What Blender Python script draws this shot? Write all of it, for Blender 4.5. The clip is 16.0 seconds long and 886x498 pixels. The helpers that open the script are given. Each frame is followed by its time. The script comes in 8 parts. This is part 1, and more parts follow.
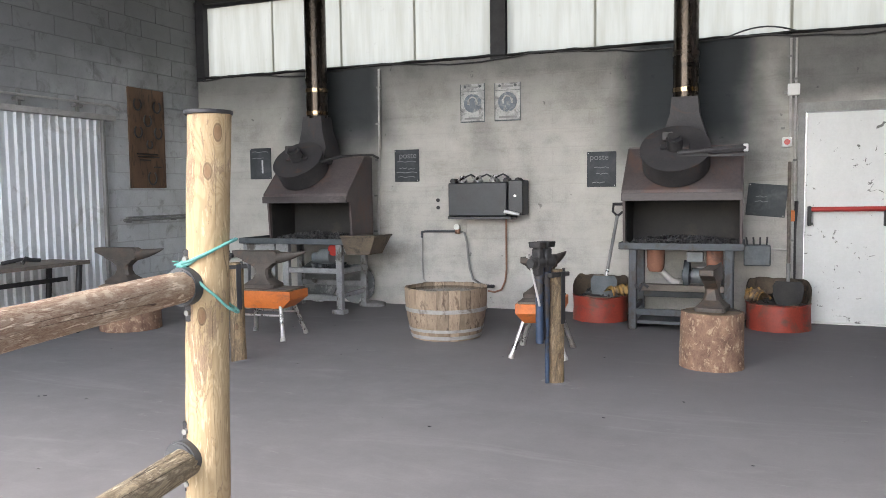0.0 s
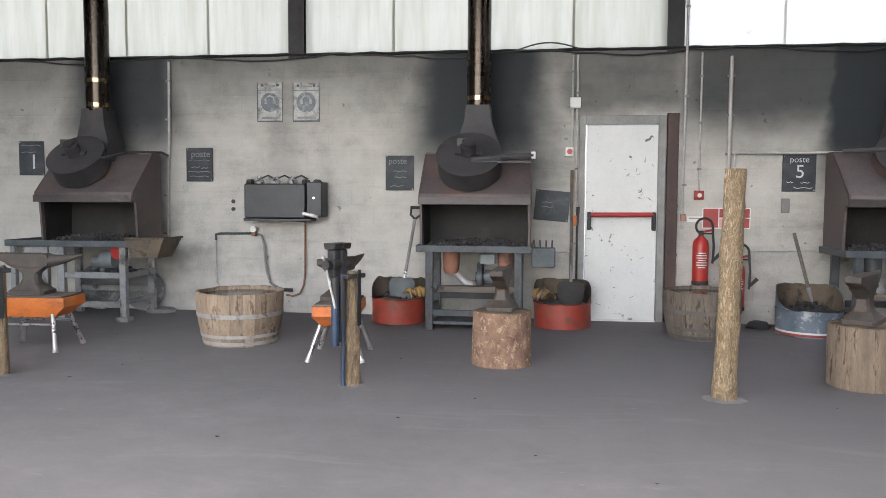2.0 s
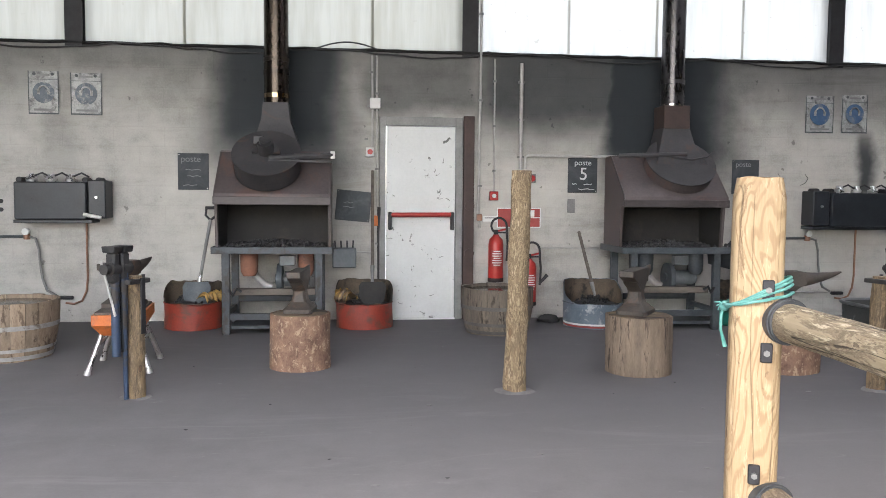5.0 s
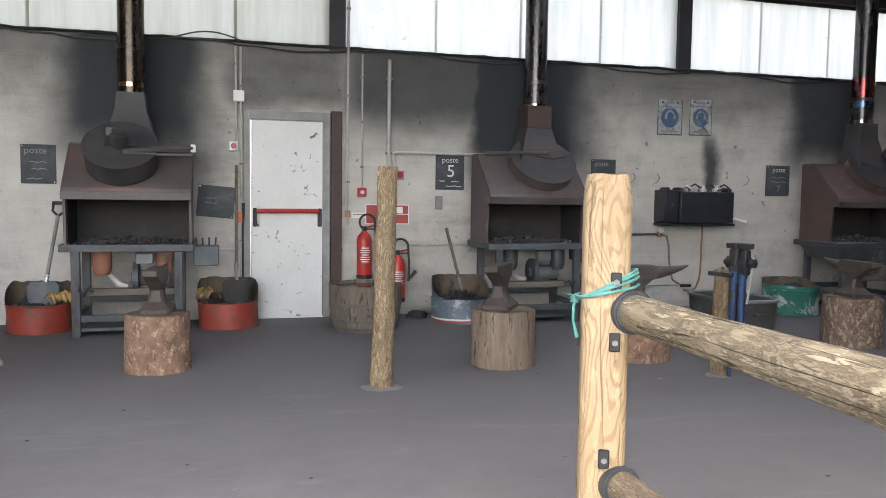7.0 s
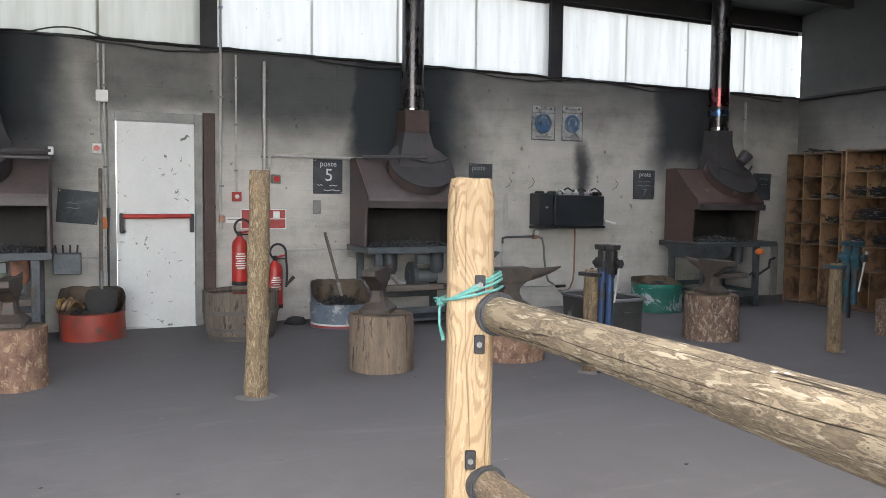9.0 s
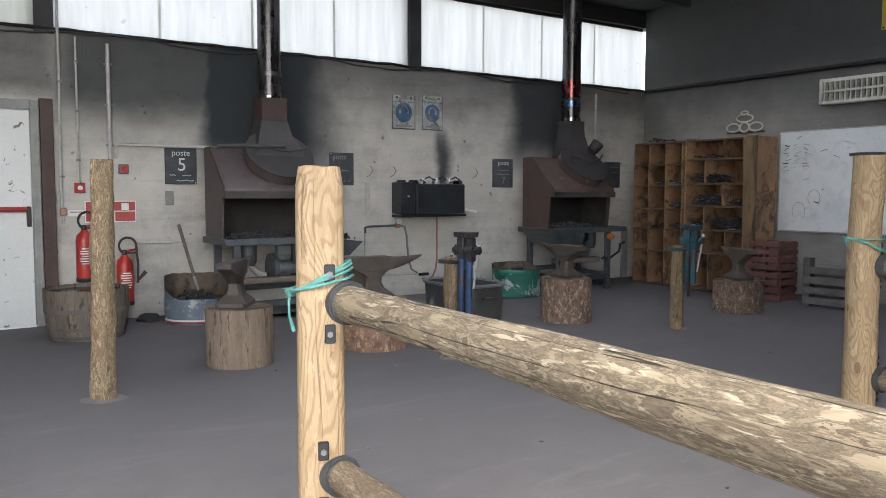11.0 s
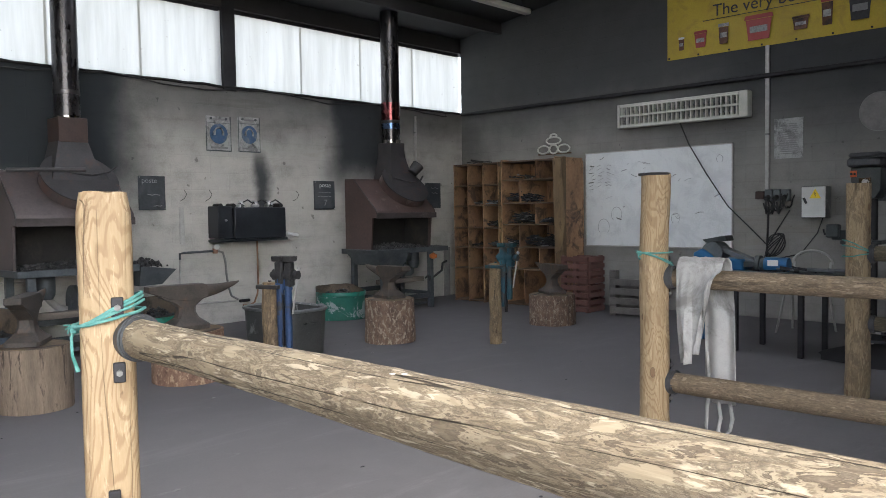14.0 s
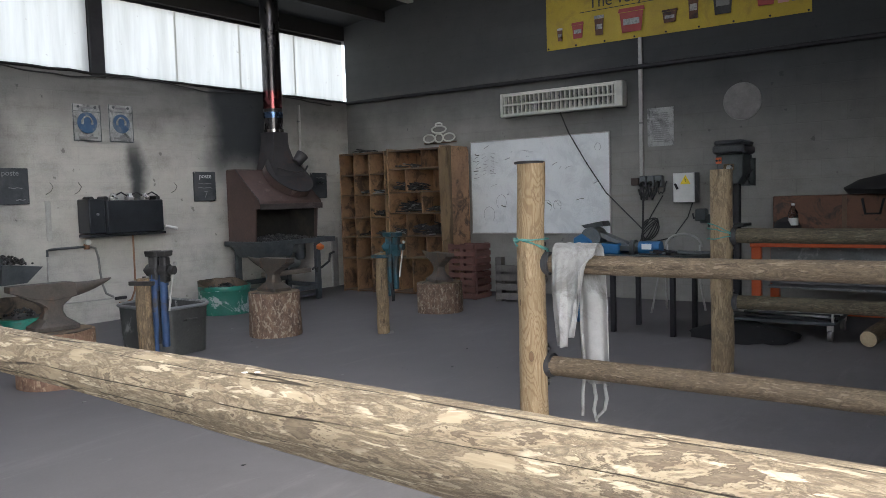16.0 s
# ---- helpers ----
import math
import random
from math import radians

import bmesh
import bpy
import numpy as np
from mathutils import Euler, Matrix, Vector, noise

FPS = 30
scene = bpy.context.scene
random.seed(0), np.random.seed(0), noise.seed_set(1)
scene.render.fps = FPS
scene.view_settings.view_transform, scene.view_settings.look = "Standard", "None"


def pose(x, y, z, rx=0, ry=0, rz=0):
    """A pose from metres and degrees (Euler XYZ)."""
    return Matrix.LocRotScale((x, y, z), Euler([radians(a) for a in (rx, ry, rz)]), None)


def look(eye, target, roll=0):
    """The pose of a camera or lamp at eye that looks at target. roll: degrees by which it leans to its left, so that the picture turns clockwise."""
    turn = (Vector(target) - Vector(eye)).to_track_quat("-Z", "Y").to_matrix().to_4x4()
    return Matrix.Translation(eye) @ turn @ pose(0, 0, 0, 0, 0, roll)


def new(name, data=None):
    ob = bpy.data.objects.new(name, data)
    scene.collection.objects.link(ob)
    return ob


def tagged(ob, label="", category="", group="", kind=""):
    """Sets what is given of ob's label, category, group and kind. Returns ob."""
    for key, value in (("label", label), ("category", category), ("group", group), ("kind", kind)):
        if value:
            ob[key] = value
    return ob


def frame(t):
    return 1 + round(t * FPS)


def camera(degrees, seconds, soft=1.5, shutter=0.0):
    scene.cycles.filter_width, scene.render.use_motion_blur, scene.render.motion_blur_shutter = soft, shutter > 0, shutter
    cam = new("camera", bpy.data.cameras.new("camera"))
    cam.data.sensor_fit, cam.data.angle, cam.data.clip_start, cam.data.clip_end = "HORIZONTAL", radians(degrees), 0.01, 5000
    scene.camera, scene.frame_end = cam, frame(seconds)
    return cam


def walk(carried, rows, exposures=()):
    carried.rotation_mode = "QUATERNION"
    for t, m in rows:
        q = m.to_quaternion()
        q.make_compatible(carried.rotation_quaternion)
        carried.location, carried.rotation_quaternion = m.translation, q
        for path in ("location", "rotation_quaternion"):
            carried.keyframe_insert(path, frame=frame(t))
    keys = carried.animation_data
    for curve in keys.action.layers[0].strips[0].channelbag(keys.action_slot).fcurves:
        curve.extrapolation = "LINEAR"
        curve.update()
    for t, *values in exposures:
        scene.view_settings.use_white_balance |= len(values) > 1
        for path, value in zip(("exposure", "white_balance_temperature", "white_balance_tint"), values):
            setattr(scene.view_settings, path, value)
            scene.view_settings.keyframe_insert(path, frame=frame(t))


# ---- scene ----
cam = camera(58.9, 16.0, 0.75)
PATH = [
    (0, (-0.195, 0.327, 1.335), (-0.929, 2.182, 1.189), -0.7),
    (0.5, (-0.168, 0.354, 1.313), (-0.803, 2.246, 1.175), -0.7),
    (1, (-0.17, 0.367, 1.32), (-0.675, 2.297, 1.18), -0.3),
    (1.5, (-0.164, 0.378, 1.308), (-0.552, 2.335, 1.171), 0.1),
    (2, (-0.147, 0.386, 1.308), (-0.403, 2.364, 1.173), 0.3),
    (2.5, (-0.139, 0.4, 1.292), (-0.297, 2.39, 1.159), 0.3),
    (3, (-0.124, 0.408, 1.308), (-0.2, 2.402, 1.171), 0.6),
    (5.5, (-0.034, 0.434, 1.306), (0.274, 2.406, 1.176), 0.5),
    (6, (-0.023, 0.438, 1.302), (0.373, 2.394, 1.168), 0.7),
    (6.5, (-0.013, 0.445, 1.301), (0.447, 2.387, 1.165), 0.7),
    (7, (-0.006, 0.44, 1.3), (0.534, 2.361, 1.165), 0.8),
    (7.5, (0.005, 0.429, 1.303), (0.607, 2.332, 1.17), 0.8),
    (8, (0.02, 0.429, 1.305), (0.702, 2.305, 1.177), 0.7),
    (10.5, (0.096, 0.419, 1.296), (1.118, 2.133, 1.158), 0.3),
    (11, (0.104, 0.411, 1.297), (1.213, 2.069, 1.151), 0.1),
    (11.5, (0.105, 0.412, 1.297), (1.269, 2.034, 1.165), 0.1),
    (12, (0.122, 0.412, 1.299), (1.346, 1.989, 1.178), -0.0),
    (12.5, (0.14, 0.404, 1.299), (1.419, 1.937, 1.182), -0.3),
    (13, (0.16, 0.398, 1.3), (1.499, 1.879, 1.184), -0.7),
    (13.5, (0.17, 0.389, 1.305), (1.559, 1.824, 1.201), -0.9),
    (14, (0.183, 0.388, 1.302), (1.625, 1.771, 1.207), -0.9),
    (14.5, (0.194, 0.385, 1.301), (1.684, 1.715, 1.201), -0.7),
    (15, (0.207, 0.379, 1.299), (1.753, 1.643, 1.19), -0.7),
    (15.5, (0.214, 0.363, 1.302), (1.791, 1.588, 1.186), -1.0),
    (16, (0.241, 0.349, 1.304), (1.856, 1.522, 1.175), -1.7),
]
walk(cam, [(t, look(eye, target, roll)) for t, eye, target, roll in PATH], [(0.0, 3.05, 6720, 14), (5.5, 2.94, 6700, 14), (8.0, 2.81, 6670, 13), (11.0, 2.71, 6610, 13), (16.0, 2.71, 6550, 12)])

# ---- daylight: an overcast sky, and a broad weak sun from the open front ----
world = bpy.data.worlds.new("overcast_sky")
scene.world = world
world.use_nodes = True
wn, wl = world.node_tree.nodes, world.node_tree.links
sky = wn.new("ShaderNodeTexSky")
sky.sky_type, sky.sun_disc = "NISHITA", False
sky.sun_elevation, sky.sun_rotation = radians(48), radians(205)
sky.dust_density, sky.air_density = 1.5, 1.2
grey = wn.new("ShaderNodeHueSaturation")
grey.inputs["Saturation"].default_value = 0.6
wl.new(sky.outputs[0], grey.inputs["Color"])
wl.new(grey.outputs[0], wn["Background"].inputs[0])
wn["Background"].inputs[1].default_value = 0.15
sun = new("sun", bpy.data.lights.new("sun", "SUN"))
sun.data.energy, sun.data.angle, sun.data.color = 0.9, radians(30), (1.0, 0.98, 0.96)
sun.matrix_world = look((-6, -12, 15), (0, 0, 0))


# ---- materials ----
def nodes_of(name):
    m = bpy.data.materials.new(name)
    m.use_nodes = True
    return m, m.node_tree.nodes, m.node_tree.links, m.node_tree.nodes["Principled BSDF"]


def ramp(n, l, source, stops):
    r = n.new("ShaderNodeValToRGB")
    els = r.color_ramp.elements
    while len(els) < len(stops):
        els.new(0.5)
    for e, (at, c) in zip(els, stops):
        e.position, e.color = at, (*c, 1) if len(c) == 3 else c
    l.new(source, r.inputs[0])
    return r.outputs[0]


def noise_of(n, l, vec, scale, detail=6, rough=0.6, warp=0.0):
    t = n.new("ShaderNodeTexNoise")
    t.inputs["Scale"].default_value, t.inputs["Detail"].default_value = scale, detail
    t.inputs["Roughness"].default_value, t.inputs["Distortion"].default_value = rough, warp
    l.new(vec, t.inputs["Vector"])
    return t.outputs["Fac"]


def mixed(n, l, fac, a, b, mode="MIX"):
    m = n.new("ShaderNodeMix")
    m.data_type, m.blend_type = "RGBA", mode
    for socket, v in ((m.inputs[0], fac), (m.inputs[6], a), (m.inputs[7], b)):
        if isinstance(v, (int, float)):
            socket.default_value = v
        elif isinstance(v, tuple):
            socket.default_value = (*v, 1)
        else:
            l.new(v, socket)
    return m.outputs[2]


def math_of(n, l, op, a, b=0.0, clamp=False):
    m = n.new("ShaderNodeMath")
    m.operation, m.use_clamp = op, clamp
    for socket, v in ((m.inputs[0], a), (m.inputs[1], b)):
        if isinstance(v, (int, float)):
            socket.default_value = v
        else:
            l.new(v, socket)
    return m.outputs[0]


def step_of(n, l, v, a, b):
    m = n.new("ShaderNodeMapRange")
    m.interpolation_type = "SMOOTHSTEP"
    m.inputs[1].default_value, m.inputs[2].default_value = min(a, b), max(a, b)
    m.inputs[3].default_value, m.inputs[4].default_value = (0, 1) if a < b else (1, 0)
    l.new(v, m.inputs[0])
    return m.outputs[0]


def own_coords(n, l, stretch):
    """Object coordinates, moved by a random amount for each object."""
    tc, info, add, mp = (n.new(k) for k in ("ShaderNodeTexCoord", "ShaderNodeObjectInfo", "ShaderNodeVectorMath", "ShaderNodeMapping"))
    mul = n.new("ShaderNodeVectorMath")
    mul.operation = "MULTIPLY"
    mul.inputs[1].default_value = (17.0, 31.0, 23.0)
    l.new(info.outputs["Random"], mul.inputs[0])
    l.new(tc.outputs["Object"], add.inputs[0])
    l.new(mul.outputs[0], add.inputs[1])
    mp.inputs["Scale"].default_value = stretch
    l.new(add.outputs[0], mp.inputs["Vector"])
    return mp.outputs[0], info.outputs["Random"]


def bumped(n, l, bsdf, height, strength, dist=0.01):
    b = n.new("ShaderNodeBump")
    b.inputs["Strength"].default_value, b.inputs["Distance"].default_value = strength, dist
    l.new(height, b.inputs["Height"])
    l.new(b.outputs[0], bsdf.inputs["Normal"])


def surface(name, c1, c2, rough=0.7, metal=0.0, scale=5.0, fine=60.0, stretch=(1, 1, 1), bump=0.3, stain=None, stain_at=(0.55, 0.7), stain_scale=4.0, vary=0.15, smoke=None):
    """Two scales of variation between two colours, with stains of a third, and fine relief."""
    m, n, l, p = nodes_of(name)
    vec, rnd = own_coords(n, l, stretch)
    big, small = noise_of(n, l, vec, scale), noise_of(n, l, vec, fine, 4, 0.7)
    both = math_of(n, l, "ADD", math_of(n, l, "MULTIPLY", big, 0.65), math_of(n, l, "MULTIPLY", small, 0.35))
    col = ramp(n, l, both, [(0.36, c1), (0.64, c2)])
    if stain:
        s = step_of(n, l, noise_of(n, l, vec, stain_scale, 8, 0.7, 0.6), stain_at[0] - 0.06, stain_at[1] - 0.07)
        col = mixed(n, l, s, col, stain)
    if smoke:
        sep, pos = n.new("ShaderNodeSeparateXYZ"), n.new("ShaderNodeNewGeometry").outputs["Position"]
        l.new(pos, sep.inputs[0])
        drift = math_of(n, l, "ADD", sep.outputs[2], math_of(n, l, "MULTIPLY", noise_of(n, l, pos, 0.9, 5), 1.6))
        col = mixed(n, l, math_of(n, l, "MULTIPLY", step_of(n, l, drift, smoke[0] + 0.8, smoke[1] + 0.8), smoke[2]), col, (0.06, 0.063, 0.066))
    hv = n.new("ShaderNodeHueSaturation")
    l.new(math_of(n, l, "ADD", math_of(n, l, "MULTIPLY", rnd, vary), 1 - vary / 2), hv.inputs["Value"])
    l.new(col, hv.inputs["Color"])
    l.new(hv.outputs[0], p.inputs["Base Color"])
    p.inputs["Metallic"].default_value = metal
    l.new(ramp(n, l, both, [(0.3, (max(rough - 0.12, 0.05),) * 3), (0.7, (min(rough + 0.12, 1),) * 3)]), p.inputs["Roughness"])
    bumped(n, l, p, both, bump)
    return m


def log_wood(name, pale, mid, bark, cover=-0.12, figure=1.0, knots=True, patch=(9, 9, 3.2), cracks=0.5, chips=0.45):
    """A peeled log along local z: broad figure, fine grain, knots, drying cracks, and layers of inner bark that stayed. cover: how much bark is left."""
    m, n, l, p = nodes_of(name)
    vec, rnd = own_coords(n, l, (1, 1, 1))

    def stretched(s, turn=0.0):
        mp = n.new("ShaderNodeMapping")
        mp.inputs["Scale"].default_value, mp.inputs["Rotation"].default_value = s, (turn, turn * 0.6, 0)
        l.new(vec, mp.inputs["Vector"])
        return mp.outputs[0]

    def between(a, b, k):
        return tuple(u + (v - u) * k for u, v in zip(a, b))
    fibre = noise_of(n, l, stretched((60, 60, 2.2)), 1.6, 5, 0.65, 0.8)
    cloud = noise_of(n, l, stretched((6, 6, 2.4)), 1.0, 6, 0.7, 0.5)
    tone = math_of(n, l, "ADD", math_of(n, l, "MULTIPLY", fibre, 0.42), math_of(n, l, "MULTIPLY", cloud, 0.58))
    col = ramp(n, l, tone, [(0.36, between(mid, pale, 0.42)), (0.52, between(mid, pale, 0.85)), (0.66, tuple(min(c * 1.12, 0.8) for c in pale))])
    # late-wood lines: the contours of a slow field, drawn out along the log
    field = math_of(n, l, "ADD", noise_of(n, l, stretched((7.0, 7.0, 1.9)), 1.0, 1.6, 0.45, 0.7), math_of(n, l, "MULTIPLY", fibre, 0.022))
    late = math_of(n, l, "SINE", math_of(n, l, "MULTIPLY", field, 150.0))
    late = math_of(n, l, "MULTIPLY", step_of(n, l, late, -0.1, 1.0), step_of(n, l, cloud, 0.30, 0.52))
    col = mixed(n, l, math_of(n, l, "MULTIPLY", late, 0.5 * figure, True), col, between(mid, pale, 0.12))
    # bark layers
    layer = noise_of(n, l, stretched(patch), 1.0, 7, 0.62, 0.9)
    layer = math_of(n, l, "ADD", math_of(n, l, "MULTIPLY", layer, 0.70), math_of(n, l, "MULTIPLY", noise_of(n, l, stretched((60, 60, 13), 0.35), 1.0, 4, 0.75, 1.2), 0.30))
    layer = math_of(n, l, "ADD", layer, cover)
    on = ramp(n, l, layer, [(0.44, (0, 0, 0)), (0.455, (0.7,) * 3), (0.478, (0.28,) * 3), (0.50, (0.85,) * 3), (0.535, (0.5,) * 3), (0.548, (0.1,) * 3), (0.575, (0.16,) * 3), (0.59, (0.95,) * 3), (0.66, (0.62,) * 3)])
    on = math_of(n, l, "MULTIPLY", on, 0.9)
    col = mixed(n, l, on, col, bark)
    # short scraped strokes, slantwise
    chip = step_of(n, l, noise_of(n, l, stretched((85, 85, 15), 0.55), 1.0, 4, 0.6, 0.5), 0.56, 0.63)
    chip = math_of(n, l, "MULTIPLY", chip, step_of(n, l, noise_of(n, l, stretched((8, 8, 4)), 1.3, 4), 0.40, 0.54))
    col = mixed(n, l, math_of(n, l, "MULTIPLY", chip, chips), col, tuple(min(c * 1.25 + 0.06, 0.8) for c in pale))
    if knots:
        v = n.new("ShaderNodeTexVoronoi")
        v.inputs["Scale"].default_value = 1.0
        l.new(stretched((8.5, 8.5, 4.5)), v.inputs["Vector"])
        d = math_of(n, l, "ADD", v.outputs["Distance"], math_of(n, l, "MULTIPLY", fibre, 0.03))
        halo = math_of(n, l, "MULTIPLY", step_of(n, l, d, 0.36, 0.12), math_of(n, l, "ADD", math_of(n, l, "MULTIPLY", math_of(n, l, "SINE", math_of(n, l, "MULTIPLY", d, 150.0)), 0.5), 0.5))
        col = mixed(n, l, math_of(n, l, "MULTIPLY", halo, 0.38), col, between(mid, pale, 0.1))
        col = mixed(n, l, math_of(n, l, "MULTIPLY", step_of(n, l, d, 0.15, 0.11), 0.75), col, (mid[0] * 0.75, mid[1] * 0.62, mid[2] * 0.62))
        col = mixed(n, l, math_of(n, l, "MULTIPLY", step_of(n, l, math_of(n, l, "ABSOLUTE", math_of(n, l, "SUBTRACT", d, 0.135)), 0.02, 0.006), 0.55), col, tuple(c * 0.35 for c in mid))
    crack = noise_of(n, l, stretched((14, 14, 0.35)), 1.0, 2, 0.5)
    line = step_of(n, l, math_of(n, l, "ABSOLUTE", math_of(n, l, "SUBTRACT", crack, 0.5)), 0.007, 0.002)
    line = math_of(n, l, "MULTIPLY", line, step_of(n, l, cloud, 0.42, 0.5))
    col = mixed(n, l, math_of(n, l, "MULTIPLY", line, cracks), col, tuple(c * 0.3 for c in bark))
    l.new(col, p.inputs["Base Color"])
    p.inputs["Roughness"].default_value = 0.74
    rise = math_of(n, l, "ADD", math_of(n, l, "MULTIPLY", tone, 0.5), math_of(n, l, "MULTIPLY", on, 0.3))
    bumped(n, l, p, math_of(n, l, "SUBTRACT", rise, math_of(n, l, "MULTIPLY", line, cracks)), 0.8, 0.008)
    return m


def wall_coat(name, across, low, high, soot_and_shade=(), course=0.2, joint=0.35):
    """Block wall under old grey paint: faint courses, blotches, soot where smoke has licked it, and painted shade.
    across: 0 along x, 1 along y.
    soots: left edge from, to, right edge from, to, foot from, to, depth, and where it ends, from, to."""
    m, n, l, p = nodes_of(name)
    geo, sep, com = n.new("ShaderNodeNewGeometry"), n.new("ShaderNodeSeparateXYZ"), n.new("ShaderNodeCombineXYZ")
    l.new(geo.outputs["Position"], sep.inputs[0])
    u, z = sep.outputs[across], sep.outputs[2]
    l.new(u, com.inputs[0]), l.new(z, com.inputs[1])
    pos = geo.outputs["Position"]
    brick = n.new("ShaderNodeTexBrick")
    brick.inputs["Scale"].default_value = 1.0
    brick.inputs["Brick Width"].default_value, brick.inputs["Row Height"].default_value = 0.5, course
    brick.inputs["Mortar Size"].default_value, brick.inputs["Mortar Smooth"].default_value = 0.006, 0.6
    brick.inputs["Color1"].default_value, brick.inputs["Color2"].default_value = (0.45, 0.45, 0.45, 1), (0.55, 0.55, 0.55, 1)
    brick.inputs["Mortar"].default_value = (0.3, 0.3, 0.3, 1)
    l.new(com.outputs[0], brick.inputs["Vector"])
    big, mid, fine = noise_of(n, l, pos, 0.9, 5), noise_of(n, l, pos, 4.0, 8, 0.65), noise_of(n, l, pos, 55, 4, 0.7)
    mp = n.new("ShaderNodeMapping")
    mp.inputs["Scale"].default_value = (1, 1, 6)
    l.new(pos, mp.inputs["Vector"])
    band = noise_of(n, l, mp.outputs[0], 0.9, 4)
    tone = math_of(n, l, "ADD", math_of(n, l, "MULTIPLY", big, 0.33), math_of(n, l, "MULTIPLY", mid, 0.3))
    tone = math_of(n, l, "ADD", tone, math_of(n, l, "MULTIPLY", band, 0.2))
    tone = math_of(n, l, "ADD", tone, math_of(n, l, "MULTIPLY", fine, 0.17))
    col = ramp(n, l, tone, [(0.36, high), (0.50, low), (0.64, tuple(min(c * 1.22, 0.9) for c in low))])
    col = mixed(n, l, joint, col, brick.outputs["Color"], "SOFT_LIGHT")
    chips = step_of(n, l, noise_of(n, l, pos, 9, 3, 0.5), 0.70, 0.74)
    col = mixed(n, l, math_of(n, l, "MULTIPLY", chips, 0.6), col, (0.10, 0.095, 0.09))
    rust = step_of(n, l, noise_of(n, l, mp.outputs[0], 0.55, 6, 0.7, 0.8), 0.54, 0.72)
    col = mixed(n, l, math_of(n, l, "MULTIPLY", rust, 0.3), col, (0.20, 0.165, 0.125))
    if soot_and_shade:
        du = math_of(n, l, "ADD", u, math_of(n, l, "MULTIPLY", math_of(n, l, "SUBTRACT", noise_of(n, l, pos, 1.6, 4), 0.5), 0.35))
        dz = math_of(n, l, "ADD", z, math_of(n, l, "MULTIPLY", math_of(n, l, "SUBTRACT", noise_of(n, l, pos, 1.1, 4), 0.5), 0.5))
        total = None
        for a0, a1, b0, b1, z0, z1, k, *top in soot_and_shade:
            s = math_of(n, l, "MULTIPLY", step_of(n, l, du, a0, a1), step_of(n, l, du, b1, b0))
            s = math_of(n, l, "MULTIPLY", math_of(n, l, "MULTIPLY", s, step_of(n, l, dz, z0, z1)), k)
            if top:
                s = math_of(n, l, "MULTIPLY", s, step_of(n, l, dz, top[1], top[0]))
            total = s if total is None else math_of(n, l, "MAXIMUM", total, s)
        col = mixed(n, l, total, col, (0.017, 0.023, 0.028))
    l.new(col, p.inputs["Base Color"])
    p.inputs["Roughness"].default_value = 0.88
    h = math_of(n, l, "ADD", math_of(n, l, "MULTIPLY", brick.outputs["Fac"], -0.5), math_of(n, l, "MULTIPLY", fine, 0.5))
    bumped(n, l, p, h, 0.35, 0.006)
    return m


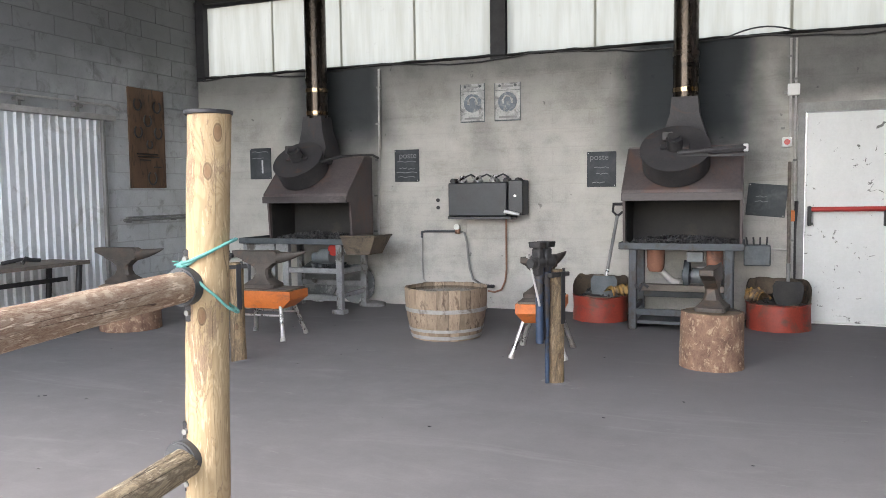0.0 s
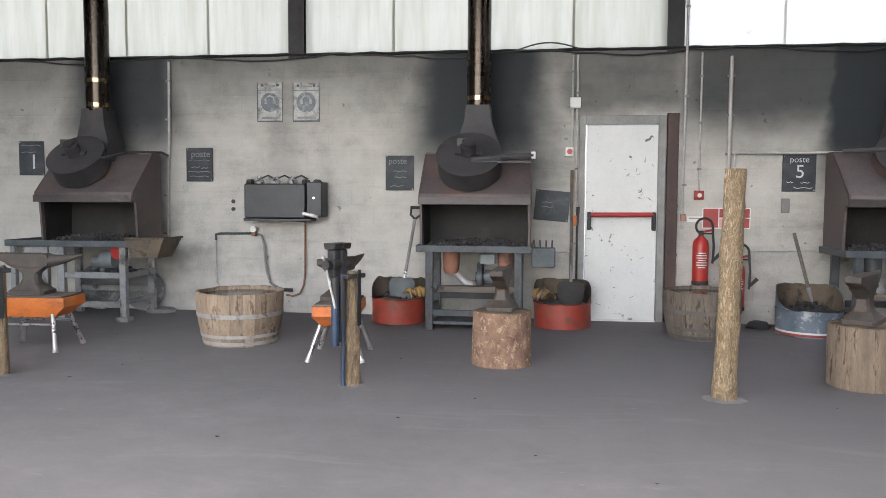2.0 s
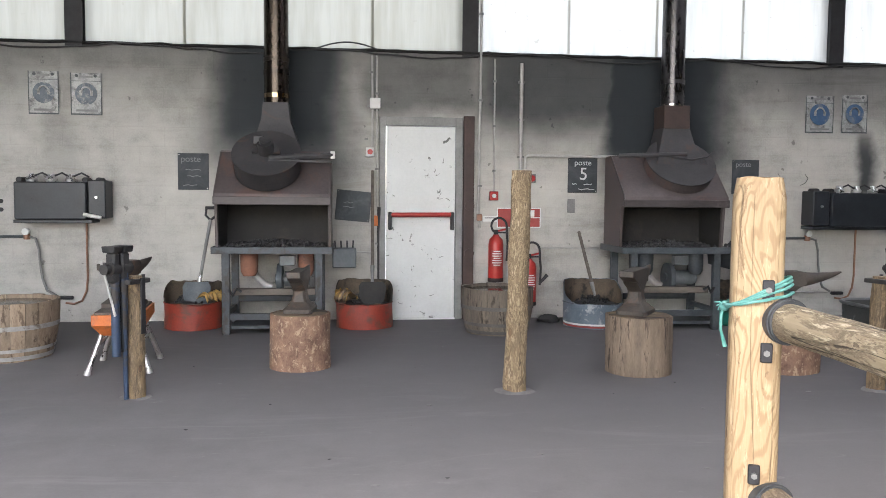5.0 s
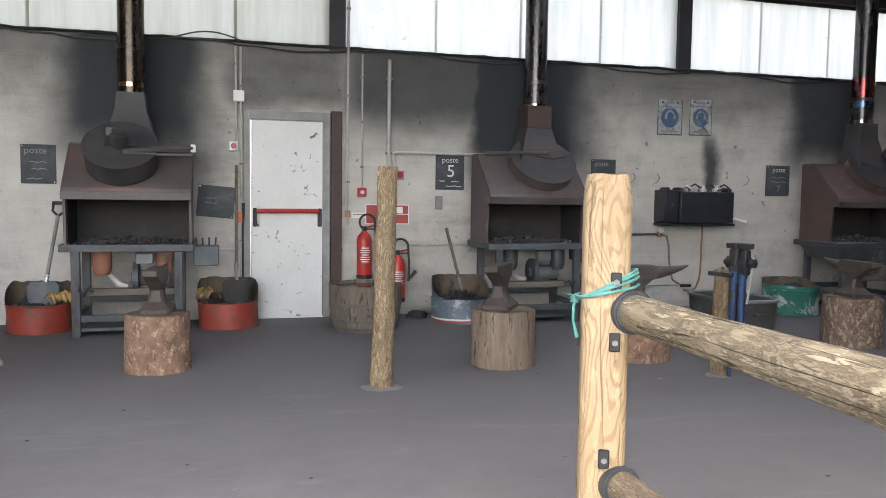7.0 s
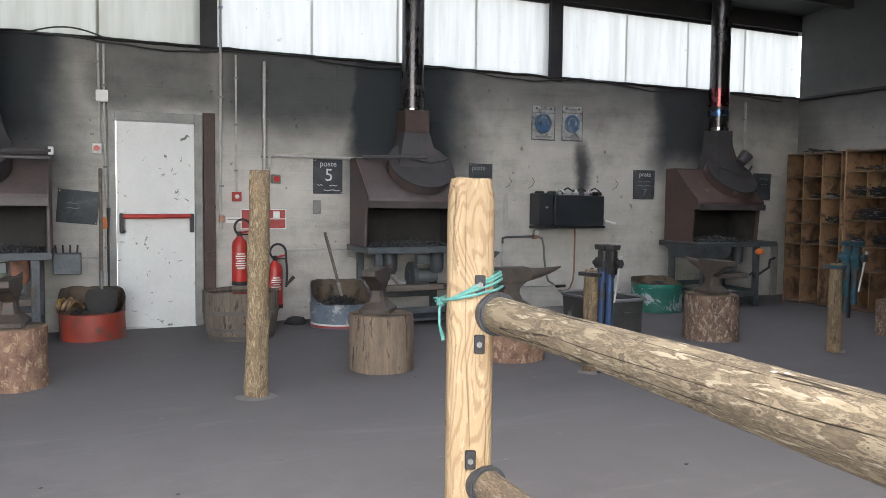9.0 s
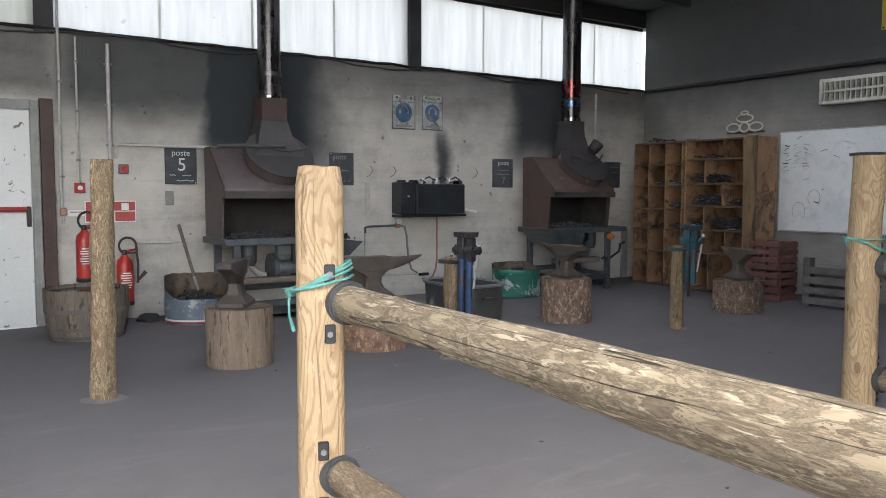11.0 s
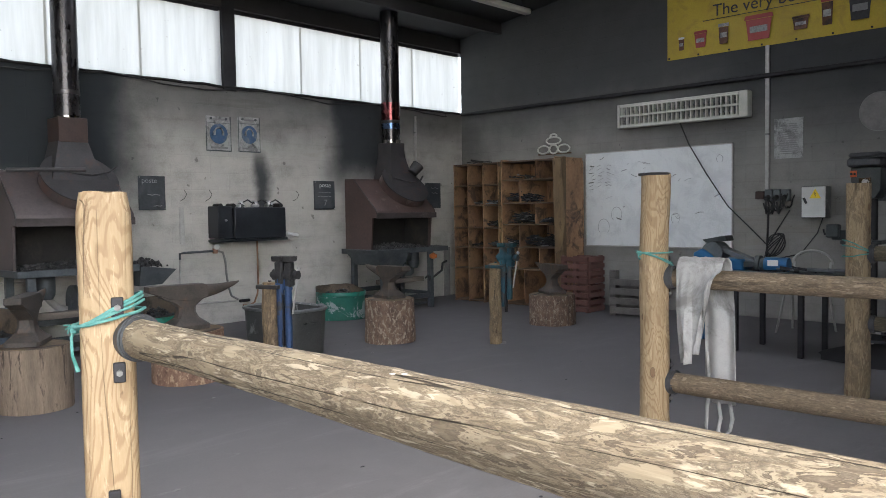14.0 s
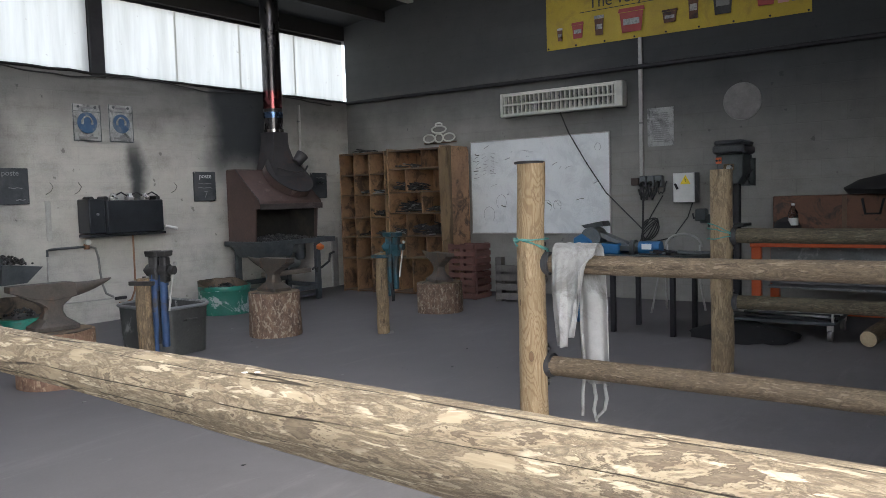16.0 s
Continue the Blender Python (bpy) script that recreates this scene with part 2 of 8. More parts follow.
def floor_coat():
    m, n, l, p = nodes_of("sooty_concrete")
    pos = n.new("ShaderNodeNewGeometry").outputs["Position"]
    big, mid, fine = noise_of(n, l, pos, 0.5, 6, 0.65), noise_of(n, l, pos, 3.5, 8, 0.7), noise_of(n, l, pos, 70, 4, 0.7)
    tone = math_of(n, l, "ADD", math_of(n, l, "MULTIPLY", big, 0.5), math_of(n, l, "MULTIPLY", mid, 0.35))
    tone = math_of(n, l, "ADD", tone, math_of(n, l, "MULTIPLY", fine, 0.15))
    col = ramp(n, l, tone, [(0.3, (0.135, 0.128, 0.128)), (0.55, (0.19, 0.181, 0.18)), (0.75, (0.25, 0.238, 0.234))])
    mp = n.new("ShaderNodeMapping")
    mp.inputs["Scale"].default_value, mp.inputs["Rotation"].default_value = (1.0, 3.0, 1.0), (0, 0, 0.5)
    l.new(pos, mp.inputs["Vector"])
    scuff = step_of(n, l, noise_of(n, l, mp.outputs[0], 2.6, 10, 0.75, 0.8), 0.60, 0.76)
    col = mixed(n, l, math_of(n, l, "MULTIPLY", scuff, 0.6), col, (0.31, 0.30, 0.285))
    mp2 = n.new("ShaderNodeMapping")
    mp2.inputs["Scale"].default_value, mp2.inputs["Rotation"].default_value = (0.5, 2.2, 1.0), (0, 0, -0.15)
    l.new(pos, mp2.inputs["Vector"])
    dust = step_of(n, l, noise_of(n, l, mp2.outputs[0], 1.3, 9, 0.72, 1.0), 0.52, 0.72)
    col = mixed(n, l, math_of(n, l, "MULTIPLY", dust, 0.38), col, (0.27, 0.262, 0.255))
    # coal dust plus weaker daylight to the back and right, both painted as darkening
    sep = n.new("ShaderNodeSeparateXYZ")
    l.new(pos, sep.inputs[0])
    dust_and_shade = math_of(n, l, "ADD", math_of(n, l, "ADD", math_of(n, l, "MULTIPLY", sep.outputs[0], 0.55), sep.outputs[1]), math_of(n, l, "MULTIPLY", math_of(n, l, "SUBTRACT", mid, 0.5), 3.0))
    col = mixed(n, l, math_of(n, l, "MULTIPLY", step_of(n, l, dust_and_shade, 4.2, 8.2), 0.5), col, (0.055, 0.053, 0.053))
    dots = n.new("ShaderNodeTexVoronoi")
    dots.inputs["Scale"].default_value = 3.2
    l.new(pos, dots.inputs["Vector"])
    col = mixed(n, l, math_of(n, l, "MULTIPLY", step_of(n, l, dots.outputs["Distance"], 0.032, 0.02), step_of(n, l, mid, 0.5, 0.6)), col, (0.04, 0.04, 0.04))
    l.new(col, p.inputs["Base Color"])
    p.inputs["Roughness"].default_value = 0.8
    bumped(n, l, p, tone, 0.25, 0.008)
    return m


def translucent_sheet(name, dim, pale):
    """Weathered glass-fibre sheet that lets the sky through, with grime and runs down its length."""
    m, n, l, p = nodes_of(name)
    geo = n.new("ShaderNodeNewGeometry").outputs["Position"]
    mp = n.new("ShaderNodeMapping")
    mp.inputs["Scale"].default_value = (6, 1, 0.5)
    l.new(geo, mp.inputs["Vector"])
    runs = noise_of(n, l, mp.outputs[0], 1.5, 6, 0.6)
    dots = step_of(n, l, noise_of(n, l, geo, 14, 2), 0.70, 0.76)
    col = ramp(n, l, runs, [(0.3, dim), (0.62, pale)])
    col = mixed(n, l, math_of(n, l, "MULTIPLY", dots, 0.6), col, (0.3, 0.28, 0.24))
    tr = n.new("ShaderNodeBsdfTranslucent")
    l.new(col, tr.inputs["Color"])
    p.inputs["Roughness"].default_value = 0.45
    l.new(col, p.inputs["Base Color"])
    mix = n.new("ShaderNodeMixShader")
    mix.inputs[0].default_value = 0.85
    l.new(p.outputs[0], mix.inputs[1]), l.new(tr.outputs[0], mix.inputs[2])
    l.new(mix.outputs[0], n["Material Output"].inputs["Surface"])
    return m


def clear(name, colour, rough=0.02):
    m, n, l, p = nodes_of(name)
    p.inputs["Base Color"].default_value = (*colour, 1)
    p.inputs["Transmission Weight"].default_value, p.inputs["Roughness"].default_value = 1.0, rough
    return m


SOOT = [(-5.95, -5.2, -4.5, -3.85, 1.35, 2.25, 0.95), (-1.95, -1.25, -0.4, 0.3, 1.05, 2.0, 0.97), (2.42, 2.78, 3.75, 4.6, 1.15, 1.85, 0.985),
        (6.5, 7.0, 7.6, 8.3, 1.4, 2.1, 0.96), (-8.0, -7.5, 10, 10.5, 1.8, 2.9, 0.62), (2.2, 3.0, 10.0, 10.5, 1.9, 2.8, 0.70), (-0.3, 0.2, 1.1, 1.5, 2.0, 2.3, 0.7), (0.8, 1.5, 2.7, 3.1, 1.6, 2.35, 0.88),
        (-3.35, -3.1, -2.95, -2.75, 1.5, 1.7, 0.22), (5.53, 5.68, 5.74, 5.92, 1.3, 1.42, 0.9, 1.8, 2.4)]
BACK = wall_coat("sooted_wall_paint", 0, (0.465, 0.447, 0.412), (0.275, 0.261, 0.238), SOOT, joint=0.16)
# the first patch puts the dimmer light high and near the front into the colour
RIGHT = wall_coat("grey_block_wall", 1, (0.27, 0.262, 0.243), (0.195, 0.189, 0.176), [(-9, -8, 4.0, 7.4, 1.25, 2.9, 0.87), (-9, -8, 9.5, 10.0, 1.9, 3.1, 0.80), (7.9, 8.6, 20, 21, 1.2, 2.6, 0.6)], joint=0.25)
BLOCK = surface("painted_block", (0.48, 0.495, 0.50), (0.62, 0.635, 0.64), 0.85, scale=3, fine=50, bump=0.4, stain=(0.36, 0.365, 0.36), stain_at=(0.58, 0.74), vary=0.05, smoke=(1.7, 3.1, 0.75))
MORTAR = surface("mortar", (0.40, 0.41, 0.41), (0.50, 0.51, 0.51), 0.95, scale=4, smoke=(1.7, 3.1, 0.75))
FLOOR = floor_coat()
ADDEDLIGHT = translucent_sheet("added_clear_roof_sheet", (0.78, 0.78, 0.78), (0.86, 0.86, 0.86))
YARD = surface("yard_concrete", (0.28, 0.27, 0.25), (0.36, 0.35, 0.33), 0.9, scale=1)
SHEET = translucent_sheet("cream_glass_fibre", (0.285, 0.272, 0.225), (0.35, 0.338, 0.292))
SHEETWHITE = translucent_sheet("white_glass_fibre", (0.42, 0.408, 0.37), (0.52, 0.508, 0.47))
ROOF = surface("dark_roof_sheet", (0.018, 0.018, 0.018), (0.038, 0.037, 0.036), 0.8, scale=2)
DARKSTEEL = surface("dark_painted_steel", (0.018, 0.018, 0.021), (0.042, 0.042, 0.045), 0.6, 0.3, scale=6)
FOAM = surface("black_foam", (0.008, 0.008, 0.008), (0.02, 0.02, 0.02), 0.95, scale=20)
HOOD = surface("sooty_brown_sheet", (0.0696, 0.0576, 0.0576), (0.126, 0.102, 0.0996), 0.55, 0.2, scale=3, fine=40, bump=0.15, stain=(0.13, 0.082, 0.07), stain_at=(0.56, 0.75), stain_scale=2.2)
HOODRED = surface("rusty_brown_sheet", (0.0695, 0.04949, 0.04633), (0.1264, 0.08213, 0.0716), 0.5, 0.15, scale=2.5, fine=40, bump=0.15, stain=(0.17, 0.13, 0.12), stain_at=(0.62, 0.74), stain_scale=2.4)
INNER = surface("burnt_black_plate", (0.0169, 0.0169, 0.0169), (0.0442, 0.0416, 0.039), 0.8, 0.1, scale=4, stain=(0.09, 0.072, 0.057), stain_at=(0.58, 0.84), stain_scale=1.8)
FAN = surface("sooty_fan_casing", (0.0351, 0.03393, 0.03627), (0.07254, 0.06903, 0.0702), 0.6, 0.2, scale=4, stain=(0.09, 0.06, 0.05), stain_at=(0.6, 0.75))
LEGBLUE = surface("blue_grey_steel", (0.042, 0.050, 0.057), (0.075, 0.086, 0.094), 0.55, 0.15, scale=8, stain=(0.045, 0.038, 0.034), stain_at=(0.56, 0.7))
LEGGREY = surface("pale_grey_steel", (0.20, 0.205, 0.21), (0.33, 0.335, 0.335), 0.55, 0.2, scale=8, stain=(0.08, 0.07, 0.06), stain_at=(0.57, 0.72))
LEGDARK = surface("dark_grey_steel", (0.0525, 0.063, 0.0693), (0.105, 0.1176, 0.126), 0.55, 0.3, scale=8)
COAL = surface("coal", (0.012, 0.012, 0.013), (0.038, 0.038, 0.04), 0.5, 0.0, scale=25, fine=120, vary=0.5)
CLINKER = surface("ash_grey_clinker", (0.045, 0.045, 0.045), (0.115, 0.113, 0.11), 0.8, 0.0, scale=25, fine=120, vary=0.6)
BRONZE = surface("heat_tinted_flue_steel", (0.030, 0.025, 0.022), (0.082, 0.064, 0.050), 0.26, 0.9, scale=1.2, fine=20, stretch=(1, 1, 0.35), bump=0.03, stain=(0.018, 0.016, 0.015), stain_at=(0.45, 0.85), stain_scale=1)
DARKFLUE = surface("smoke_dark_flue_steel", (0.052, 0.0494, 0.052), (0.13, 0.1222, 0.1261), 0.3, 0.85, scale=1.2, fine=20, stretch=(1, 1, 0.35), bump=0.03, stain=(0.022, 0.02, 0.02), stain_at=(0.45, 0.85), stain_scale=1)
BRIGHTSTEEL = surface("bright_worn_steel", (0.42, 0.41, 0.40), (0.62, 0.61, 0.6), 0.3, 0.9, scale=8)
BRASSY = surface("gold_tinted_steel_band", (0.26, 0.18, 0.10), (0.42, 0.31, 0.20), 0.2, 1.0, scale=8, bump=0.05)
HEATPINK = surface("pink_heat_tinted_steel", (0.15, 0.045, 0.05), (0.27, 0.085, 0.09), 0.24, 1.0, scale=6, bump=0.03)
HEATBLUE = surface("blue_heat_tinted_steel", (0.06, 0.11, 0.22), (0.11, 0.18, 0.30), 0.24, 1.0, scale=6, bump=0.03)
FLUEBAND = surface("bright_flue_collar", (0.25, 0.24, 0.23), (0.42, 0.41, 0.40), 0.16, 1.0, scale=8, bump=0.05)
IRON = surface("anvil_iron", (0.0405, 0.0351, 0.03105), (0.0972, 0.081, 0.0675), 0.62, 0.1, scale=7, fine=70, bump=0.3, stain=(0.11, 0.07, 0.048), stain_at=(0.56, 0.74))
VISEIRON = surface("dark_vise_iron", (0.026, 0.026, 0.028), (0.065, 0.062, 0.06), 0.5, 0.3, scale=12, fine=80, bump=0.2)
VISEBLUE = surface("blue_vise_paint", (0.0216, 0.0408, 0.0792), (0.0408, 0.0696, 0.126), 0.5, 0.1, scale=10, stain=(0.055, 0.048, 0.044), stain_at=(0.52, 0.66))
VISETEAL = surface("royal_blue_vise_paint", (0.0182, 0.0468, 0.117), (0.0338, 0.078, 0.182), 0.5, 0.1, scale=10, stain=(0.05, 0.048, 0.048), stain_at=(0.55, 0.70))
ORANGE = surface("orange_paint", (0.50, 0.12, 0.022), (0.66, 0.19, 0.04), 0.5, 0.0, scale=6, stain=(0.20, 0.09, 0.05), stain_at=(0.58, 0.78))
RED = surface("worn_red_paint", (0.22, 0.032, 0.022), (0.36, 0.055, 0.034), 0.5, 0.0, scale=4, stain=(0.12, 0.065, 0.05), stain_at=(0.53, 0.72), stain_scale=4)
FIRERED = surface("fire_red_paint", (0.33, 0.018, 0.015), (0.43, 0.03, 0.024), 0.35, 0.0, scale=6, bump=0.03)
DRUMBLUE = surface("blue_grey_drum_paint", (0.095, 0.125, 0.158), (0.17, 0.21, 0.25), 0.5, 0.1, scale=4, stain=(0.38, 0.39, 0.40), stain_at=(0.59, 0.70), stain_scale=6)
GREEN = surface("green_drum_paint", (0.010, 0.15, 0.11), (0.018, 0.22, 0.16), 0.4, 0.0, scale=4, stain=(0.05, 0.06, 0.05), stain_at=(0.6, 0.75))
DRUMGREY = surface("scuffed_green_drum_print", (0.018, 0.13, 0.095), (0.034, 0.19, 0.14), 0.45, 0.05, scale=5, stain=(0.40, 0.44, 0.44), stain_at=(0.57, 0.63), stain_scale=4)
RUSTIN = surface("rusty_drum_inside", (0.075, 0.06, 0.046), (0.17, 0.13, 0.092), 0.7, 0.2, scale=6, stain=(0.04, 0.035, 0.03), stain_at=(0.54, 0.7))
YELLOWIN = surface("ochre_sack_plastic", (0.34, 0.19, 0.045), (0.48, 0.29, 0.08), 0.5, 0.0, scale=6, stain=(0.09, 0.06, 0.035), stain_at=(0.52, 0.66))
STAVE = surface("weathered_oak_stave", (0.20, 0.145, 0.10), (0.38, 0.29, 0.21), 0.75, 0.0, scale=3, fine=30, stretch=(6, 6, 1.6), bump=0.4, stain=(0.13, 0.09, 0.062), stain_at=(0.58, 0.70), stain_scale=3, vary=0.4)
STAVEGREY = surface("grey_oak_stave", (0.085, 0.070, 0.056), (0.19, 0.155, 0.122), 0.8, 0.0, scale=3, fine=30, stretch=(6, 6, 1), bump=0.4, stain=(0.04, 0.03, 0.024), stain_at=(0.58, 0.72), stain_scale=3, vary=0.25)
HOOP = surface("grey_hoop_iron", (0.30, 0.295, 0.285), (0.44, 0.43, 0.42), 0.55, 0.3, scale=10, stain=(0.16, 0.13, 0.11), stain_at=(0.58, 0.72))
WATER = surface("dark_quench_water", (0.01, 0.01, 0.01), (0.018, 0.017, 0.016), 0.12, 0.0, scale=3, bump=0.03)
BARK = surface("reddish_bark", (0.12, 0.066, 0.046), (0.31, 0.19, 0.13), 0.9, 0.0, scale=9, fine=60, stretch=(1.3, 1.3, 0.9), bump=1.0, stain=(0.40, 0.285, 0.195), stain_at=(0.58, 0.70), stain_scale=22)
BARKDARK = surface("dark_rough_bark", (0.085, 0.054, 0.041), (0.215, 0.140, 0.098), 0.9, 0.0, scale=11, fine=50, stretch=(1.5, 1.5, 0.9), bump=1.0, stain=(0.33, 0.265, 0.205), stain_at=(0.57, 0.68), stain_scale=20)
BARKGREY = surface("weathered_stump_wood", (0.132, 0.099, 0.0715), (0.275, 0.209, 0.154), 0.85, 0.0, scale=4, fine=35, stretch=(5, 5, 0.8), bump=0.6, stain=(0.06, 0.045, 0.035), stain_at=(0.6, 0.72))
CUT = surface("sooty_sawn_wood", (0.12, 0.085, 0.055), (0.22, 0.16, 0.10), 0.85, 0.0, scale=8, stain=(0.04, 0.03, 0.025), stain_at=(0.5, 0.7))
PALECUT = surface("pale_sawn_wood", (0.50, 0.38, 0.22), (0.65, 0.52, 0.33), 0.75, 0.0, scale=8)
LOGYELLOW = log_wood("yellow_peeled_log", (0.43, 0.325, 0.19), (0.23, 0.145, 0.072), (0.19, 0.125, 0.09), -0.105, 0.8, cracks=0.6, chips=0.7)
LOGPALE = log_wood("pale_pine_post", (0.40, 0.295, 0.172), (0.20, 0.118, 0.056), (0.20, 0.125, 0.07), -0.14, 1.25, cracks=0.4, chips=0.5)
LOGWORN = log_wood("worn_rail_log", (0.385, 0.322, 0.217), (0.21, 0.150, 0.090), (0.080, 0.058, 0.038), 0.01, 0.8, False, (15, 15, 5.5), 0.9, 0.9)
LOGRED = log_wood("red_brown_rail_log", (0.52, 0.425, 0.32), (0.29, 0.185, 0.115), (0.20, 0.10, 0.062), 0.0, 0.7, False, (15, 15, 4.0), 0.8, 0.9)
LOGDARK = log_wood("grey_brown_rail_log", (0.29, 0.222, 0.145), (0.165, 0.117, 0.072), (0.10, 0.073, 0.049), 0.02, 0.9, False, (24, 24, 9), 0.6, 0.6)
LOGOLD = log_wood("old_post_wood", (0.37, 0.28, 0.17), (0.20, 0.135, 0.072), (0.115, 0.083, 0.054), -0.06, 0.9, cracks=0.6)
LOGSPECK = log_wood("speckled_barky_pole", (0.42, 0.325, 0.20), (0.25, 0.165, 0.088), (0.10, 0.064, 0.040), 0.03, 0.4, patch=(15, 15, 7), cracks=0.6, chips=0.8)
LOGMOSS = log_wood("mossy_rail_log", (0.19, 0.16, 0.10), (0.11, 0.088, 0.054), (0.055, 0.047, 0.032), 0.02, 0.8, False, (20, 20, 6), 0.6, 0.5)
BOARD = surface("brown_plywood", (0.2195, 0.1254, 0.07276), (0.4014, 0.2383, 0.1355), 0.65, 0.0, scale=2.5, fine=25, stretch=(1, 4, 1), bump=0.1, stain=(0.09, 0.058, 0.038), stain_at=(0.54, 0.70), vary=0.6)
BOARDDARK = surface("dark_brown_display_board", (0.10, 0.056, 0.034), (0.17, 0.098, 0.058), 0.65, 0.0, scale=2.5, fine=25, stretch=(1, 4, 1), bump=0.1, stain=(0.06, 0.038, 0.025), stain_at=(0.55, 0.7))
BOARDEDGE = surface("dark_wood_edge", (0.075, 0.048, 0.03), (0.15, 0.095, 0.056), 0.7, 0.0, scale=5)
PLANK = surface("ochre_plank", (0.12, 0.08, 0.043), (0.19, 0.13, 0.07), 0.65, 0.0, scale=3, fine=30, stretch=(5, 5, 1), bump=0.15, stain=(0.07, 0.046, 0.026), stain_at=(0.55, 0.75))
CRATE = surface("red_brown_crate_wood", (0.09672, 0.04464, 0.0372), (0.1637, 0.07812, 0.06324), 0.7, 0.0, scale=4, vary=0.3)
PALLET = surface("grey_dark_pallet_wood", (0.07, 0.0651, 0.0616), (0.147, 0.1365, 0.126), 0.85, 0.0, scale=4, vary=0.5)
BEAM = surface("grimy_beam_wood", (0.085, 0.07, 0.06), (0.17, 0.145, 0.12), 0.8, 0.0, scale=4, stretch=(1, 5, 5))
WHITEPAINT = surface("scuffed_white_door_paint", (0.60, 0.61, 0.60), (0.70, 0.71, 0.70), 0.45, 0.0, scale=1.5, fine=40, bump=0.05, stain=(0.14, 0.14, 0.135), stain_at=(0.685, 0.725), stain_scale=10)
FRAMEGREY = surface("dull_grey_frame", (0.16, 0.16, 0.155), (0.27, 0.27, 0.26), 0.55, 0.2, scale=5)
RUSTCOL = surface("red_oxide_steel", (0.045, 0.031, 0.028), (0.085, 0.055, 0.047), 0.65, 0.2, scale=5)
GALV = surface("galvanised_pipe", (0.34, 0.33, 0.31), (0.48, 0.47, 0.45), 0.5, 0.2, scale=12)
GALVSHEET = surface("galvanised_grey_sheet", (0.15, 0.158, 0.162), (0.26, 0.268, 0.272), 0.5, 0.4, scale=2, stain=(0.36, 0.36, 0.355), stain_at=(0.6, 0.68))
TANK = surface("dark_zinc_tank", (0.05625, 0.0585, 0.057), (0.1125, 0.1147, 0.111), 0.5, 0.25, scale=3, stain=(0.33, 0.33, 0.32), stain_at=(0.64, 0.72), stain_scale=3)
COPPER = surface("dull_copper_pipe", (0.26, 0.14, 0.095), (0.40, 0.23, 0.16), 0.45, 0.7, scale=15)
HEATER = surface("black_enamel_box", (0.0156, 0.0182, 0.0221), (0.0338, 0.039, 0.0455), 0.38, 0.2, scale=3, bump=0.05)
SILVER = surface("silver_valve_metal", (0.5, 0.5, 0.49), (0.7, 0.7, 0.69), 0.3, 0.9, scale=20)
SLATE = surface("black_slate_board", (0.0286, 0.0338, 0.039), (0.0585, 0.065, 0.0728), 0.75, 0.0, scale=4, stain=(0.075, 0.08, 0.085), stain_at=(0.5, 0.75), bump=0.03)
SLATEGREY = surface("smeared_grey_slate", (0.05, 0.058, 0.062), (0.09, 0.10, 0.105), 0.75, 0.0, scale=4, stain=(0.13, 0.14, 0.145), stain_at=(0.5, 0.75), bump=0.03)
CHALK = surface("white_chalk", (0.48, 0.5, 0.5), (0.66, 0.67, 0.67), 0.95, 0.0, scale=60)
CHALKFAINT = surface("faint_chalk", (0.18, 0.19, 0.2), (0.26, 0.27, 0.27), 0.95, 0.0, scale=60)
PAPER = surface("grubby_poster_paper", (0.25, 0.255, 0.25), (0.42, 0.42, 0.41), 0.28, 0.0, scale=9, stain=(0.13, 0.13, 0.13), stain_at=(0.54, 0.72), stain_scale=7, bump=0.5)
SIGNBLUE = surface("print_blue", (0.035, 0.085, 0.17), (0.06, 0.115, 0.21), 0.5, 0.0, scale=10, stain=(0.2, 0.21, 0.22), stain_at=(0.55, 0.75), stain_scale=6)
SIGNFADED = surface("print_faded_blue", (0.055, 0.075, 0.10), (0.12, 0.145, 0.17), 0.4, 0.0, scale=14, stain=(0.25, 0.26, 0.26), stain_at=(0.55, 0.7), stain_scale=12)
PRINTGREY = surface("print_grey", (0.16, 0.16, 0.16), (0.24, 0.24, 0.24), 0.6, 0.0, scale=10)
SIGNRED = surface("print_red", (0.30, 0.045, 0.04), (0.40, 0.07, 0.06), 0.5, 0.0, scale=10)
SIGNPINK = surface("print_pale_red", (0.6, 0.3, 0.28), (0.7, 0.4, 0.36), 0.5, 0.0, scale=10)
WHITE = surface("white_plastic", (0.62, 0.62, 0.6), (0.72, 0.72, 0.70), 0.4, 0.0, scale=6, bump=0.03)
IVORY = surface("aged_ivory_enamel", (0.52, 0.52, 0.47), (0.64, 0.64, 0.58), 0.4, 0.0, scale=6, bump=0.03)
BOARDWHITE = surface("used_whiteboard", (0.74, 0.77, 0.785), (0.80, 0.825, 0.84), 0.3, 0.0, scale=1.5, bump=0.02, stain=(0.68, 0.705, 0.725), stain_at=(0.52, 0.7))
INK = surface("marker_ink", (0.02, 0.02, 0.022), (0.05, 0.05, 0.055), 0.6, 0.0, scale=20)
INKFAINT = surface("rubbed_marker", (0.30, 0.31, 0.33), (0.40, 0.41, 0.43), 0.6, 0.0, scale=20)
RUBBER = surface("black_rubber", (0.016, 0.016, 0.017), (0.03, 0.03, 0.031), 0.6, 0.0, scale=20)
COLLAR = surface("dark_grey_collar_rubber", (0.045, 0.048, 0.052), (0.085, 0.09, 0.095), 0.5, 0.1, scale=20)
ROPE = surface("teal_twine", (0.06, 0.24, 0.21), (0.16, 0.38, 0.34), 0.85, 0.0, scale=30, fine=200, bump=0.5)
